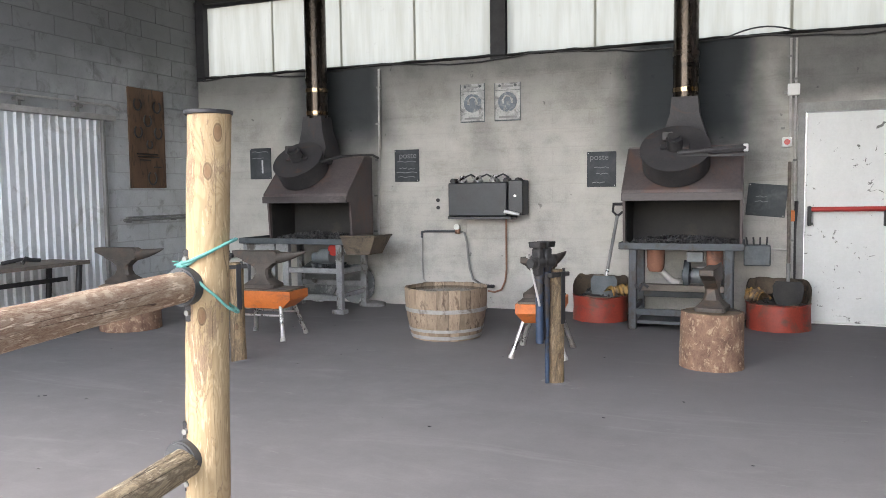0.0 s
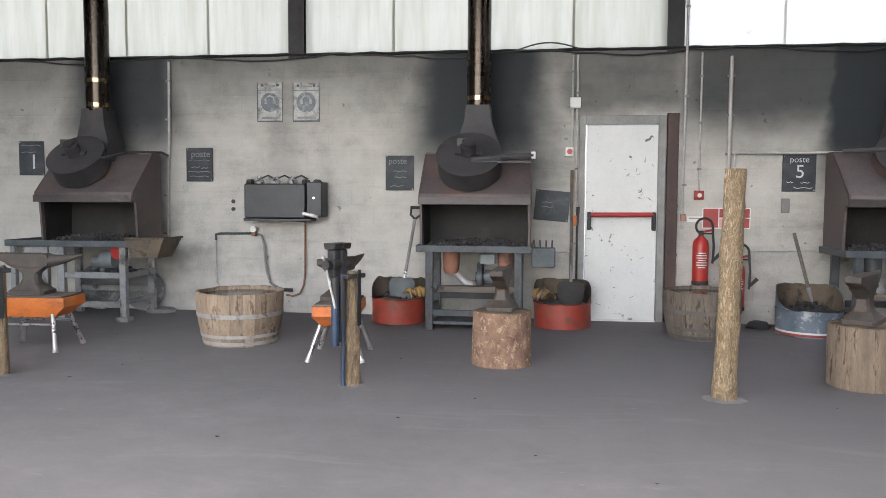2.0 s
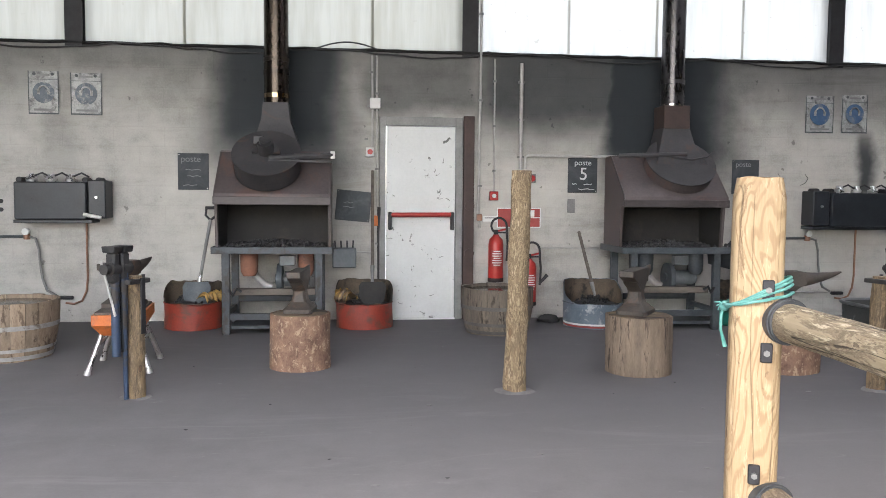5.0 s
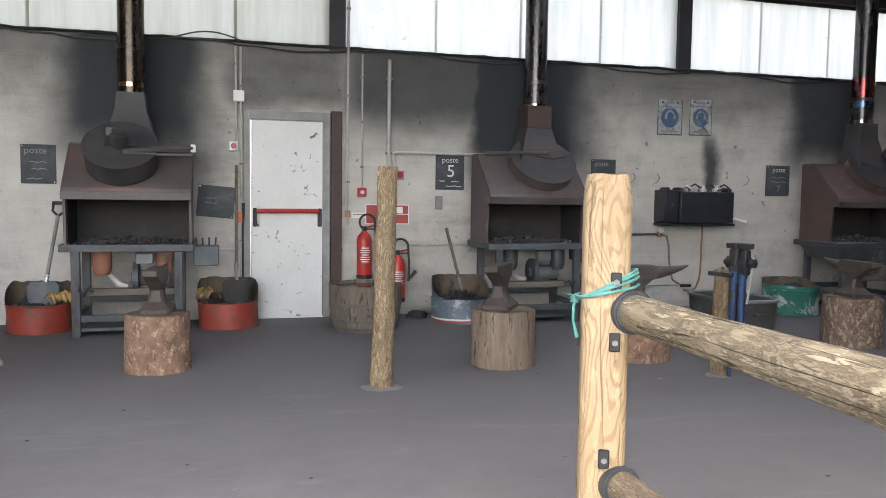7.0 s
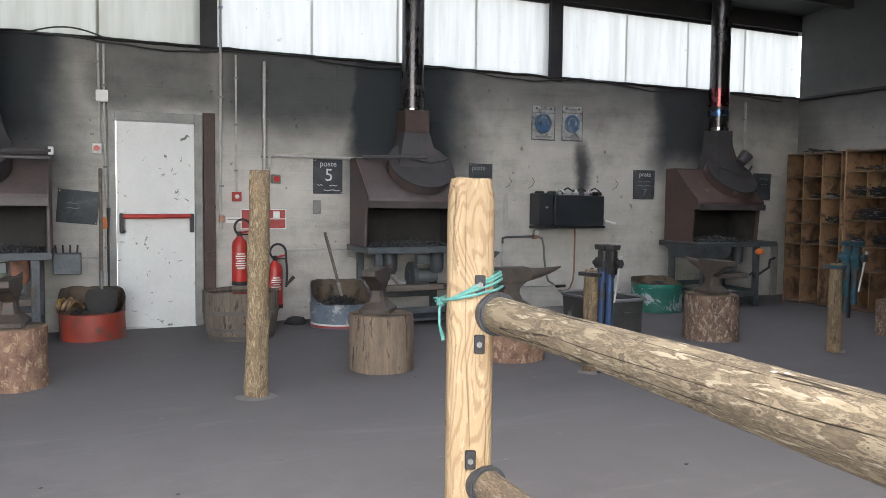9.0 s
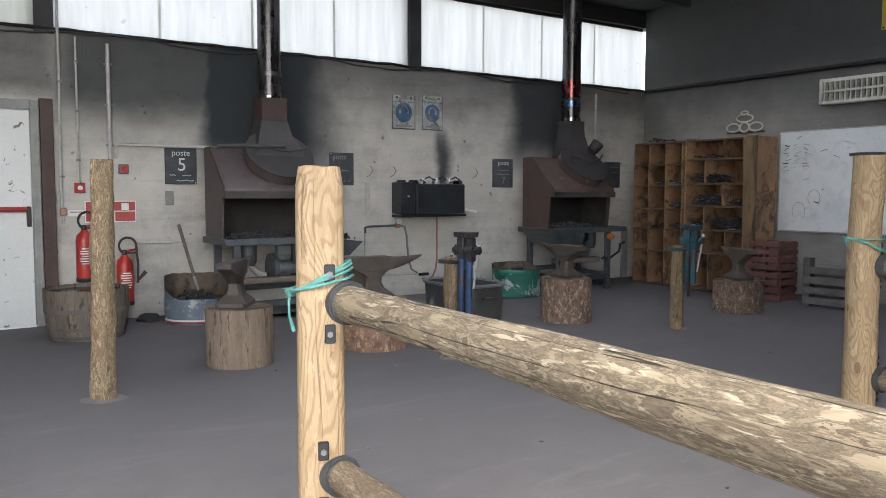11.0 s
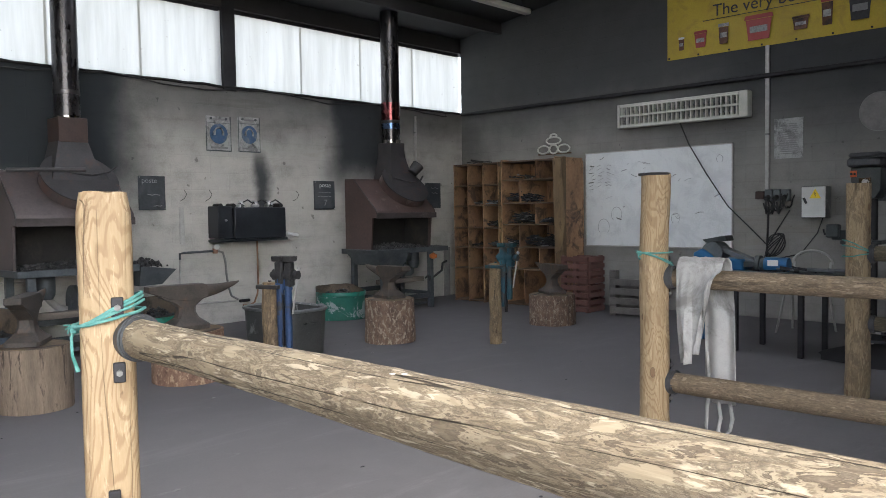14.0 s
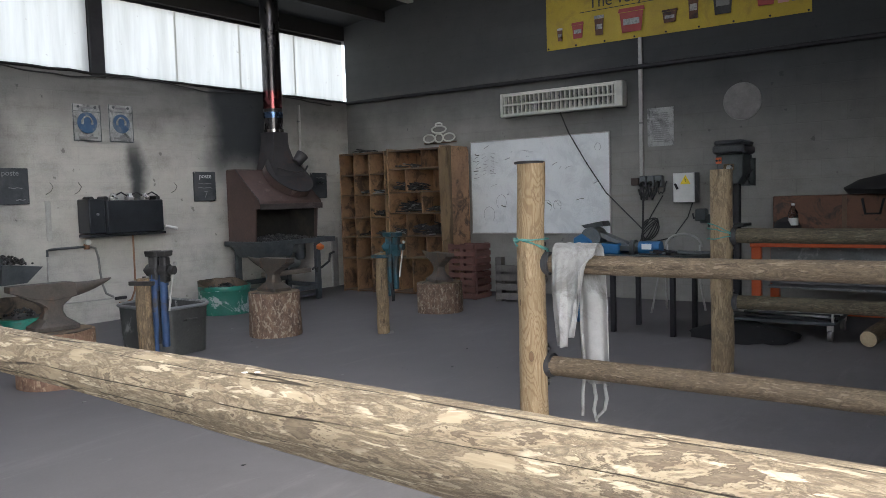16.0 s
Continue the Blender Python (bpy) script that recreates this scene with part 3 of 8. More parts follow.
CLOTH = surface("stained_white_canvas", (0.33, 0.325, 0.31), (0.45, 0.445, 0.43), 0.95, 0.0, scale=6, fine=150, bump=0.2, stain=(0.22, 0.215, 0.20), stain_at=(0.53, 0.70))
YELLOW = surface("yellow_banner_vinyl", (0.40, 0.29, 0.016), (0.50, 0.375, 0.034), 0.5, 0.0, scale=2, bump=0.05, stain=(0.36, 0.255, 0.03), stain_at=(0.55, 0.75))
TERRACOTTA = surface("terracotta_pot", (0.20, 0.09, 0.06), (0.30, 0.14, 0.09), 0.8, 0.0, scale=6, stain=(0.1, 0.06, 0.05), stain_at=(0.55, 0.75))
MACHINE = surface("grey_machine_paint", (0.10, 0.115, 0.12), (0.17, 0.185, 0.19), 0.45, 0.1, scale=8)
DARKMACHINE = surface("dark_drill_paint", (0.03432, 0.04056, 0.04056), (0.0702, 0.08112, 0.08112), 0.45, 0.2, scale=8)
BLUEPLASTIC = surface("blue_machine_paint", (0.012, 0.10, 0.24), (0.022, 0.14, 0.31), 0.45, 0.0, scale=8)
WARNYELLOW = surface("warning_yellow", (0.75, 0.55, 0.02), (0.82, 0.62, 0.03), 0.5, 0.0, scale=10)
ORANGERED = surface("orange_red_bench_paint", (0.50, 0.085, 0.025), (0.62, 0.13, 0.04), 0.45, 0.1, scale=6)
CARTON = surface("brown_chest_board", (0.10, 0.045, 0.026), (0.17, 0.08, 0.045), 0.65, 0.0, scale=3, stain=(0.04, 0.025, 0.02), stain_at=(0.58, 0.7))
BLACKCLOTH = surface("black_bag_cloth", (0.008, 0.008, 0.009), (0.02, 0.02, 0.021), 0.9, 0.0, scale=12, fine=150)
CORRUGATED = surface("white_corrugated_steel", (0.62, 0.65, 0.67), (0.76, 0.79, 0.81), 0.5, 0.0, scale=2, fine=30, bump=0.05, stain=(0.5, 0.51, 0.51), stain_at=(0.58, 0.75))
PATCH = surface("dull_mortar_patch", (0.17, 0.163, 0.16), (0.25, 0.24, 0.235), 0.9, 0.0, scale=9, fine=50, bump=0.4)
BOTTLE = clear("clear_bottle_plastic", (0.9, 0.93, 0.95), 0.08)
LIP = surface("worn_hood_edge", (0.05, 0.043, 0.043), (0.095, 0.08, 0.078), 0.5, 0.25, scale=5, fine=50, stretch=(0.4, 1, 1), bump=0.15, stain=(0.15, 0.13, 0.125), stain_at=(0.60, 0.74), stain_scale=4)
VISEAQUA = surface("worn_teal_vise_paint", (0.012, 0.055, 0.075), (0.028, 0.095, 0.12), 0.5, 0.2, scale=14, stain=(0.05, 0.05, 0.05), stain_at=(0.53, 0.66))
LOGVISE = log_wood("dark_vise_post_wood", (0.30, 0.215, 0.125), (0.16, 0.105, 0.058), (0.075, 0.056, 0.039), -0.06, 0.9, cracks=0.6)


# ---- mesh helpers ----
class Shape:
    """A mesh in the making."""

    def __init__(self):
        self.bm = bmesh.new()

    def box(self, x0, x1, y0, y1, z0, z1, bevel=0.0, turn=None):
        m = Matrix.Translation(((x0 + x1) / 2, (y0 + y1) / 2, (z0 + z1) / 2))
        if turn is not None:
            m = m @ turn
        vs = bmesh.ops.create_cube(self.bm, size=1, matrix=m @ Matrix.Diagonal((x1 - x0, y1 - y0, z1 - z0, 1)))["verts"]
        if bevel:
            es = list({e for v in vs for e in v.link_edges})
            bmesh.ops.bevel(self.bm, geom=es, offset=bevel, segments=1, affect="EDGES")
        return self

    def loft(self, rings, caps=True, closed=True):
        """Rings of equally many points, skinned one to the next."""
        vs = [[self.bm.verts.new(p) for p in ring] for ring in rings]
        k = len(vs[0])
        for a, b in zip(vs, vs[1:]):
            for i in range(k if closed else k - 1):
                j = (i + 1) % k
                self.bm.faces.new((a[i], a[j], b[j], b[i]))
        if caps:
            self.bm.faces.new(vs[0][::-1])
            self.bm.faces.new(vs[-1])
        return self

    def tube(self, pts, r, seg=8, caps=True):
        """A round bar along points; r: one radius, or one for each point."""
        pts = [Vector(p) for p in pts]
        rs = r if isinstance(r, (list, tuple)) else [r] * len(pts)
        up, rings = None, []
        for i, p in enumerate(pts):
            d = (pts[min(i + 1, len(pts) - 1)] - pts[max(i - 1, 0)]).normalized()
            if up is None:
                up = Vector((0, 0, 1)) if abs(d.z) < 0.9 else Vector((1, 0, 0))
            up = (up - d * up.dot(d)).normalized()
            side = d.cross(up)
            rings.append([p + (up * math.cos(a) + side * math.sin(a)) * rs[i] for a in (2 * math.pi * k / seg for k in range(seg))])
        return self.loft(rings, caps)

    def lathe(self, profile, seg=28, at=(0, 0, 0), caps=True, ry=1.0):
        o = Vector(at)
        return self.loft([[o + Vector((r * math.cos(a), r * math.sin(a) * ry, z)) for a in (2 * math.pi * k / seg for k in range(seg))] for r, z in profile], caps)

    def prism(self, poly, axis, a, b, bevel=0.0):
        """A flat outline pushed along an axis from a to b. The outline's two numbers are the other two axes, in order."""
        def put(u, v, w):
            return {"x": (w, u, v), "y": (u, w, v), "z": (u, v, w)}[axis]
        n0 = len(self.bm.verts)
        self.loft([[put(u, v, a) for u, v in poly], [put(u, v, b) for u, v in poly]])
        if bevel:
            self.bm.verts.ensure_lookup_table()
            es = list({e for v in self.bm.verts[n0:] for e in v.link_edges})
            bmesh.ops.bevel(self.bm, geom=es, offset=bevel, segments=1, affect="EDGES")
        return self

    def rough(self, amount, scale=3.0, seed=0.0):
        for v in self.bm.verts:
            d = noise.noise_vector(v.co * scale + Vector((seed, seed * 1.7, seed * 0.3)))
            v.co += d * amount
        return self

    def mesh(self, name, material, sharp=38):
        bmesh.ops.recalc_face_normals(self.bm, faces=self.bm.faces)
        me = bpy.data.meshes.new(name)
        self.bm.to_mesh(me)
        self.bm.free()
        me.materials.append(material)
        me.shade_smooth()
        me.set_sharp_from_angle(angle=radians(sharp))
        return me


def part(name, shape, material, parent=None, label="", m=None):
    me = shape if isinstance(shape, bpy.types.Mesh) else shape.mesh(name, material)
    ob = new(name, me)
    if parent is not None:
        ob.parent = parent
    if m is not None:
        ob.matrix_basis = m
    return tagged(ob, label)


def thing(name, at, label, category, group="", turn=0.0, kind=""):
    ob = new(name)
    ob.empty_display_size = 0.1
    ob.matrix_basis = pose(*at, 0, 0, turn)
    return tagged(ob, label, category, group, kind)


def setting(name, shape, material, label="", category=""):
    return tagged(part(name, shape, material), label, category, "", "structure")


def text_mesh(words, size, material, name="writing"):
    cu = bpy.data.curves.new(name, "FONT")
    cu.body, cu.size, cu.extrude, cu.align_x, cu.align_y = words, size, 0.0006, "CENTER", "CENTER"
    tmp = bpy.data.objects.new(name, cu)
    me = bpy.data.meshes.new_from_object(tmp)
    bpy.data.objects.remove(tmp)
    me.materials.clear()
    me.materials.append(material)
    return me


UPRIGHT = Matrix.Rotation(radians(90), 4, "X")          # flat text to a wall that looks along -y
UPRIGHT_X = Matrix.Rotation(radians(-90), 4, "Z") @ UPRIGHT   # and to one that looks along -x

# ---- the large structure ----
XL, XR, YB, YF = -6.95, 9.42, 8.8, -1.4

setting("ground", Shape().box(-400, 400, -400, 400, -0.30, -0.02), YARD, "grey concrete yard outside the open workshop", "ground")
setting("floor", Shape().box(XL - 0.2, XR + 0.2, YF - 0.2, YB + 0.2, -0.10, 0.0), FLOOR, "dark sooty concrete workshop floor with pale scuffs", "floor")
back = Shape()
back.box(XL - 0.2, 0.20, YB, YB + 0.2, 0, 2.83).box(1.08, XR + 0.2, YB, YB + 0.2, 0, 2.83).box(0.20, 1.08, YB, YB + 0.2, 2.14, 2.83)
setting("wall_back", back, BACK, "grey painted block wall blackened by forge smoke", "wall")
setting("wall_back_upper", Shape().box(XL - 0.2, XR + 0.2, YB, YB + 0.2, 3.78, 4.2), ROOF, "dark band of cladding above the daylight panels", "wall")
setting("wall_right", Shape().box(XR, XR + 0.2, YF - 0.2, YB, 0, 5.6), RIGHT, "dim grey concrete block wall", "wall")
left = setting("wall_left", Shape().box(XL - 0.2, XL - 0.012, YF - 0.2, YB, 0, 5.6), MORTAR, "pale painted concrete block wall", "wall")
# added behind the camera to hold front daylight off the right side
front = Shape().box(1.7, XR, YF - 0.2, YF, 0, 5.6)
setting("added_wall_front", front, RIGHT, "unseen block wall added beside the wide open front to cut daylight", "wall")

# roof: a single slope, rising to the open front, on dark purlins
def roof_z(y):
    return 4.0 + (YB - y) * 0.13


roof = Shape()


def roof_slab(s, x0, x1, ya, yb, thick):
    return s.prism([(ya, roof_z(ya)), (yb, roof_z(yb)), (yb, roof_z(yb) + thick), (ya, roof_z(ya) + thick)], "x", x0, x1)


# invented roof openings, out of view, that bring more daylight to the back
ADDED_LIGHTS = ((-4.9, 5.4, 1.6, 0.62), (-0.9, 5.4, 1.6, 0.62), (3.1, 7.2, 3.6, 0.8), (6.3, 7.6, 4.2, 0.85))
edge = XL - 0.3
for k, (x, far_y, near_y, hw) in enumerate(ADDED_LIGHTS):
    roof_slab(roof, edge, x - hw, YB + 0.3, YF - 0.4, 0.12)
    roof_slab(roof, x - hw, x + hw, YB + 0.3, far_y, 0.12)
    roof_slab(roof, x - hw, x + hw, near_y, YF - 0.4, 0.12)
    edge = x + hw
    pane = Shape()
    pane.bm.faces.new([pane.bm.verts.new((u, v, roof_z(v) + 0.125)) for u, v in ((x - hw - 0.04, far_y + 0.05), (x + hw + 0.04, far_y + 0.05), (x + hw + 0.04, near_y - 0.05), (x - hw - 0.04, near_y - 0.05))])
    setting("rooflight_%d" % (k + 1), pane, ADDEDLIGHT, "unseen translucent sheet added in the roof to brighten the inside", "rooflight")
roof_slab(roof, edge, XR + 0.3, YB + 0.3, YF - 0.4, 0.12)
for k in range(7):
    y = YB - 0.8 - k * 1.6
    roof.box(XL, XR, y - 0.04, y + 0.04, roof_z(y) - 0.16, roof_z(y) + 0.01)
setting("ceiling", roof, ROOF, "dark smoke-stained sheet roof on purlins", "ceiling")

# daylight band: steel uprights, frames and glass-fibre sheets
for k, x in enumerate((-2.86, 1.16, 5.29)):
    s = Shape().box(x - 0.085, x + 0.085, YB - 0.02, YB + 0.0, 2.79, 4.1).box(x - 0.085, x + 0.085, YB + 0.16, YB + 0.18, 2.84, 3.78).box(x - 0.012, x + 0.012, YB, YB + 0.16, 2.84, 3.78)
    setting("steel_column_%d" % (k + 1), s, DARKSTEEL, "dark steel upright between the daylight panels", "column")
for k, (a, b) in enumerate(((XL + 0.12, -2.945), (-2.775, 1.075), (1.245, 5.205), (5.375, XR - 0.0))):
    win = setting("window_%d" % (k + 1), Shape().box(a, b, YB + 0.06, YB + 0.12, 2.83, 2.86).box(a, b, YB + 0.06, YB + 0.12, 3.74, 3.78), DARKSTEEL, "long band of translucent panels under the roof", "window")
    count = 4
    w = (b - a) / count
    for i in range(count):
        s, x0 = Shape(), a + i * w
        pts = []
        for j in range(33):
            u = j / 32
            rib = 0.009 if (j % 16) in (0, 1, 15) else 0.002 * math.sin(u * 60)
            pts.append((x0 + u * (w + 0.03), YB + 0.085 - rib + 0.004 * (i % 2)))
        for (xa, ya), (xb, yb) in zip(pts, pts[1:]):
            s.bm.faces.new([s.bm.verts.new(p) for p in ((xa, ya, 2.85), (xb, yb, 2.85), (xb, yb, 3.75), (xa, ya, 3.75))])
        bmesh.ops.remove_doubles(s.bm, verts=s.bm.verts, dist=0.0004)
        part("pane", s, SHEET if k < 2 else SHEETWHITE, win, "weathered cream glass-fibre sheet" if k < 2 else "bright white glass-fibre sheet")
setting("window_jamb", Shape().box(XL - 0.1, XL + 0.12, YB - 0.02, YB + 0.14, 2.8, 3.8), DARKSTEEL)
# ragged sealing strip and the cable that runs along the sill
s = Shape()
pts = [(XL + 0.02 + i * 0.12, YB - 0.012, 2.835 + 0.012 * noise.noise((i * 0.5, 0, 3))) for i in range(137)]
s.tube(pts, [0.016 + 0.008 * noise.noise((i * 0.8, 4, 1)) for i in range(137)], 6)
tagged(part("sill_seal", s, FOAM), "ragged black sealing foam along the panel sill", "seal", "", "structure")
s = Shape().tube([(XL + 0.1 + i * 0.1, YB - 0.03, 2.80 + 0.03 * math.sin(i * 0.31) + 0.022 * noise.noise((i * 0.35, 9, 2))) for i in range(160)], 0.009, 6)
s.tube([(-0.45 + 0.07 * i, YB - 0.03, 2.84 + 0.07 * math.sin(min(i / 9.0, 1) * 3.1)) for i in range(10)], 0.008, 6)
tagged(part("cable", s, RUBBER), "black cable sagging along the window sill", "cable")

# blocks of the left wall
whole, half = Shape().box(-0.012, -0.004, -0.2465, 0.2465, -0.0965, 0.0965, 0.003).mesh("block", BLOCK), Shape().box(-0.012, -0.004, -0.1215, 0.1215, -0.0965, 0.0965, 0.003).mesh("half_block", BLOCK)

# ---- the white fire door, its frame and the rust-red steel beside it ----
door = setting("door_1", Shape().box(0.275, 1.005, YB - 0.03, YB + 0.02, 0.012, 2.05, 0.004), WHITEPAINT, "scuffed white steel fire door with panic bar", "door")
fr = Shape().box(0.20, 0.268, YB - 0.05, YB + 0.1, 0, 2.15, 0.004).box(1.012, 1.085, YB - 0.05, YB + 0.1, 0, 2.15, 0.004).box(0.268, 1.012, YB - 0.05, YB + 0.1, 2.06, 2.15, 0.004)
part("door_frame", fr, FRAMEGREY, door, "dull grey steel frame")
part("threshold", Shape().box(0.268, 1.012, YB - 0.06, YB + 0.05, 0, 0.010), WHITE, door)
bar = part("panic_bar", Shape().tube([(0.31, YB - 0.10, 1.12), (0.97, YB - 0.10, 1.125)], 0.024, 12), FIRERED, door, "red panic bar with dark band")
part("bar_bracket", Shape().box(0.295, 0.33, YB - 0.125, YB - 0.03, 0.96, 1.15, 0.006), RUBBER, door)
part("bar_bracket", Shape().box(0.955, 0.99, YB - 0.125, YB - 0.03, 0.96, 1.15, 0.006), RUBBER, door)
col = thing("steel_guide_post", (1.15, YB, 0), "rust-red flat steel post with two discs beside the door", "post")
part("web", Shape().box(-0.055, 0.06, -0.05, -0.004, 0, 2.17, 0.003), RUSTCOL, col)
for z in (1.22, 0.71):
    part("disc", Shape().tube([(0.01, -0.051, z), (0.01, -0.075, z)], 0.052, 18), RUSTCOL, col)

# ---- pipes, conduits and small fittings on the back wall ----
def pipe(label, pts, r=0.012, material=GALV, name="pipe", clips=0, category="pipe"):
    ob = thing(name, (0, 0, 0), label, category)
    part("run", Shape().tube(pts, r, 10), material, ob)
    p0, p1 = Vector(pts[0]), Vector(pts[-1])
    for i in range(clips):
        p = p0.lerp(p1, (i + 0.5) / clips)
        part("clip", Shape().box(p.x - r * 1.6, p.x + r * 1.6, YB - 0.045, YB - 0.003, p.z - 0.01, p.z + 0.01), FRAMEGREY, ob)
    return ob


Y1 = YB - 0.03
pipe("thin galvanised pipe down the wall beside the forge", [(-4.32, Y1, 2.78), (-4.33, Y1, 1.9), (-4.355, Y1, 1.3), (-4.36, Y1, 0.72), (-4.40, Y1, 0.66)], 0.016, clips=5)
pipe("grey conduit down the wall beside the door", [(0.125, Y1, 2.78), (0.13, Y1, 1.85), (0.10, Y1, 1.72), (0.05, Y1, 1.74)], 0.011, clips=3, name="conduit")
pipe("grey conduit down the wall beside the door", [(0.175, Y1, 2.78), (0.175, Y1, 0.42)], 0.011, clips=3, name="conduit")
pipe("black cable down the wall beside the door", [(0.20, Y1 - 0.01, 1.2), (0.195, Y1, 0.9), (0.20, Y1, 0.3)], 0.02, RUBBER, name="cable", category="cable")
pipe("cream-painted gas pipe down the wall", [(1.275, Y1, 3.7), (1.272, Y1, 2.4), (1.262, Y1, 1.15), (1.275, Y1, 0.98)], 0.014, clips=3)
pipe("thin grey conduit down to the alarm box", [(1.425, Y1, 2.78), (1.425, Y1, 1.36)], 0.010, clips=3, name="conduit")
pipe("pale galvanised pipe down the wall behind the barky pole", [(1.715, Y1, 2.74), (1.715, Y1, 1.55)], 0.021, clips=3)
pipe("pale conduit along the wall to the forge", [(1.77, Y1, 1.62), (1.77, Y1, 1.745), (1.80, Y1, 1.762), (2.72, Y1, 1.762), (2.80, Y1 - 0.05, 1.755)], 0.016, name="conduit")
pipe("thin pipe along the wall to the forge", [(1.9, Y1, 0.765), (2.6, Y1, 0.765), (2.66, Y1, 0.74), (2.63, Y1, 0.69), (2.75, Y1, 0.665), (2.9, Y1, 0.66)], 0.010)
pipe("conduit on the wall behind the end forge", [(8.37, Y1, 2.72), (8.37, Y1, 1.75)], 0.018, clips=2, name="conduit")
pipe("grey conduit along the wall under the forge board", [(-0.22, Y1, 0.72), (0.12, Y1, 0.72)], 0.010, name="conduit")


def wall_box(name, label, x0, x1, z0, z1, depth, material, category, extra=None):
    ob = thing(name, ((x0 + x1) / 2, YB, z0), label, category)
    part("case", Shape().box((x0 - x1) / 2, (x1 - x0) / 2, -depth, -0.003, 0, z1 - z0, 0.005), material, ob)
    if extra:
        mat, r = extra
        part("button", Shape().tube([(0, -depth, (z1 - z0) / 2), (0, -depth - 0.02, (z1 - z0) / 2)], r, 16), mat, ob)
    return ob


wall_box("junction_box", "white plastic junction box on the wall conduits", 0.10, 0.21, 2.23, 2.34, 0.06, WHITE, "junction box")
wall_box("stop_switch", "white switch box with red stop button", 0.06, 0.145, 1.73, 1.825, 0.06, WHITE, "switch", (FIRERED, 0.028))
wall_box("stop_switch", "grey switch box with red stop button", 1.79, 1.88, 1.47, 1.565, 0.06, FRAMEGREY, "switch", (FIRERED, 0.034))
wall_box("fire_alarm_box", "red fire alarm call point with white plate", 1.38, 1.475, 1.28, 1.375, 0.045, FIRERED, "alarm box", (WHITE, 0.022))
wall_box("orange_switch", "small orange isolator switch on the conduit", 0.13, 0.19, 1.00, 1.11, 0.05, ORANGE, "switch")
wall_box("blank_plate", "grey blank plate on the wall", 2.245, 2.33, 1.15, 1.30, 0.012, FRAMEGREY, "plate")
wall_box("perforated_strip", "thin perforated steel strip on the wall", 4.59, 4.65, 0.97, 1.40, 0.008, GALV, "strip")
wall_box("pipe_valve", "small brass valve on the gas pipe", 1.245, 1.30, 1.06, 1.13, 0.06, COPPER, "valve")
for x, z in ((-3.60, 1.235), (-3.60, 1.15)):
    tagged(part("bolt_hole", Shape().tube([(x, YB - 0.012, z), (x, YB - 0.001, z)], 0.022, 12), RUBBER), "black bolt sleeve in the wall", "bolt")
for x in (4.66, 4.98, 6.22):
    tagged(part("wall_hook", Shape().tube([(x, YB - 0.004, 1.60), (x + 0.01, YB - 0.05, 1.55), (x - 0.02, YB - 0.05, 1.50), (x - 0.06, YB - 0.02, 1.47)], 0.003, 6), DARKSTEEL), "bent wire hook on the wall", "hook", "wall hooks")
# lever switch with lamp end beside the second forge is part of the forge below


def poster(x0, x1, z0, z1, label, sign=SIGNBLUE):
    ob = thing("poster", ((x0 + x1) / 2, YB, z0), label, "poster", "protection posters")
    w, h = x1 - x0, z1 - z0
    s = Shape()
    cols = 9
    rings = []
    for j in range(8):
        z = h * j / 7
        rings.append([(-w / 2 + w * i / (cols - 1), -0.005 - 0.012 * abs(noise.noise((x0 * 3 + i * 0.9, j * 1.1, 1))), z) for i in range(cols)])
    s.loft(rings, caps=False, closed=False)
    part("sheet", s, PAPER, ob)
    part("mark", Shape().tube([(0, -0.018, h * 0.50), (0, -0.020, h * 0.50)], w * 0.36, 26), sign, ob)
    part("figure", Shape().tube([(w * 0.17 * math.cos(a), -0.0215, h * 0.52 + w * 0.20 * math.sin(a)) for a in (math.pi * i / 10 for i in range(11))], 0.009, 6), PAPER, ob)
    for sx in (-1, 1):
        part("figure", Shape().box(sx * w * 0.17 - w * 0.045, sx * w * 0.17 + w * 0.045, -0.0222, -0.0205, h * 0.46, h * 0.58), PAPER, ob)
        part("edge", Shape().box(sx * w * 0.49 - 0.004, sx * w * 0.49 + 0.004, -0.0195, -0.0175, 0.0, h), SLATEGREY, ob)
        part("pin", Shape().tube([(sx * w * 0.30, -0.018, h * 0.93), (sx * w * 0.30, -0.024, h * 0.93)], 0.016, 10), SLATEGREY, ob)
    part("heading", Shape().box(-w * 0.22, w * 0.22, -0.020, -0.018, h * 0.885, h * 0.93), PRINTGREY, ob)
    part("edge", Shape().box(-w * 0.47, w * 0.47, -0.0195, -0.0175, h * 0.80, h * 0.812), SLATEGREY, ob)
    part("edge", Shape().box(-w * 0.47, w * 0.47, -0.0195, -0.0175, 0.0, 0.014), SLATEGREY, ob)
    part("footer", Shape().box(-w * 0.33, w * 0.36, -0.020, -0.018, h * 0.08, h * 0.13), PRINTGREY, ob)
    return ob


poster(-3.305, -3.015, 2.11, 2.54, "creased grey safety poster in plastic with faded blue disc", SIGNFADED)
poster(-2.90, -2.60, 2.11, 2.53, "creased grey safety poster in plastic with faded blue disc", SIGNFADED)
poster(4.955, 5.285, 2.06, 2.475, "grubby safety poster with blue ear-protection disc")
poster(5.385, 5.69, 2.065, 2.495, "grubby safety poster with blue eye-protection disc")


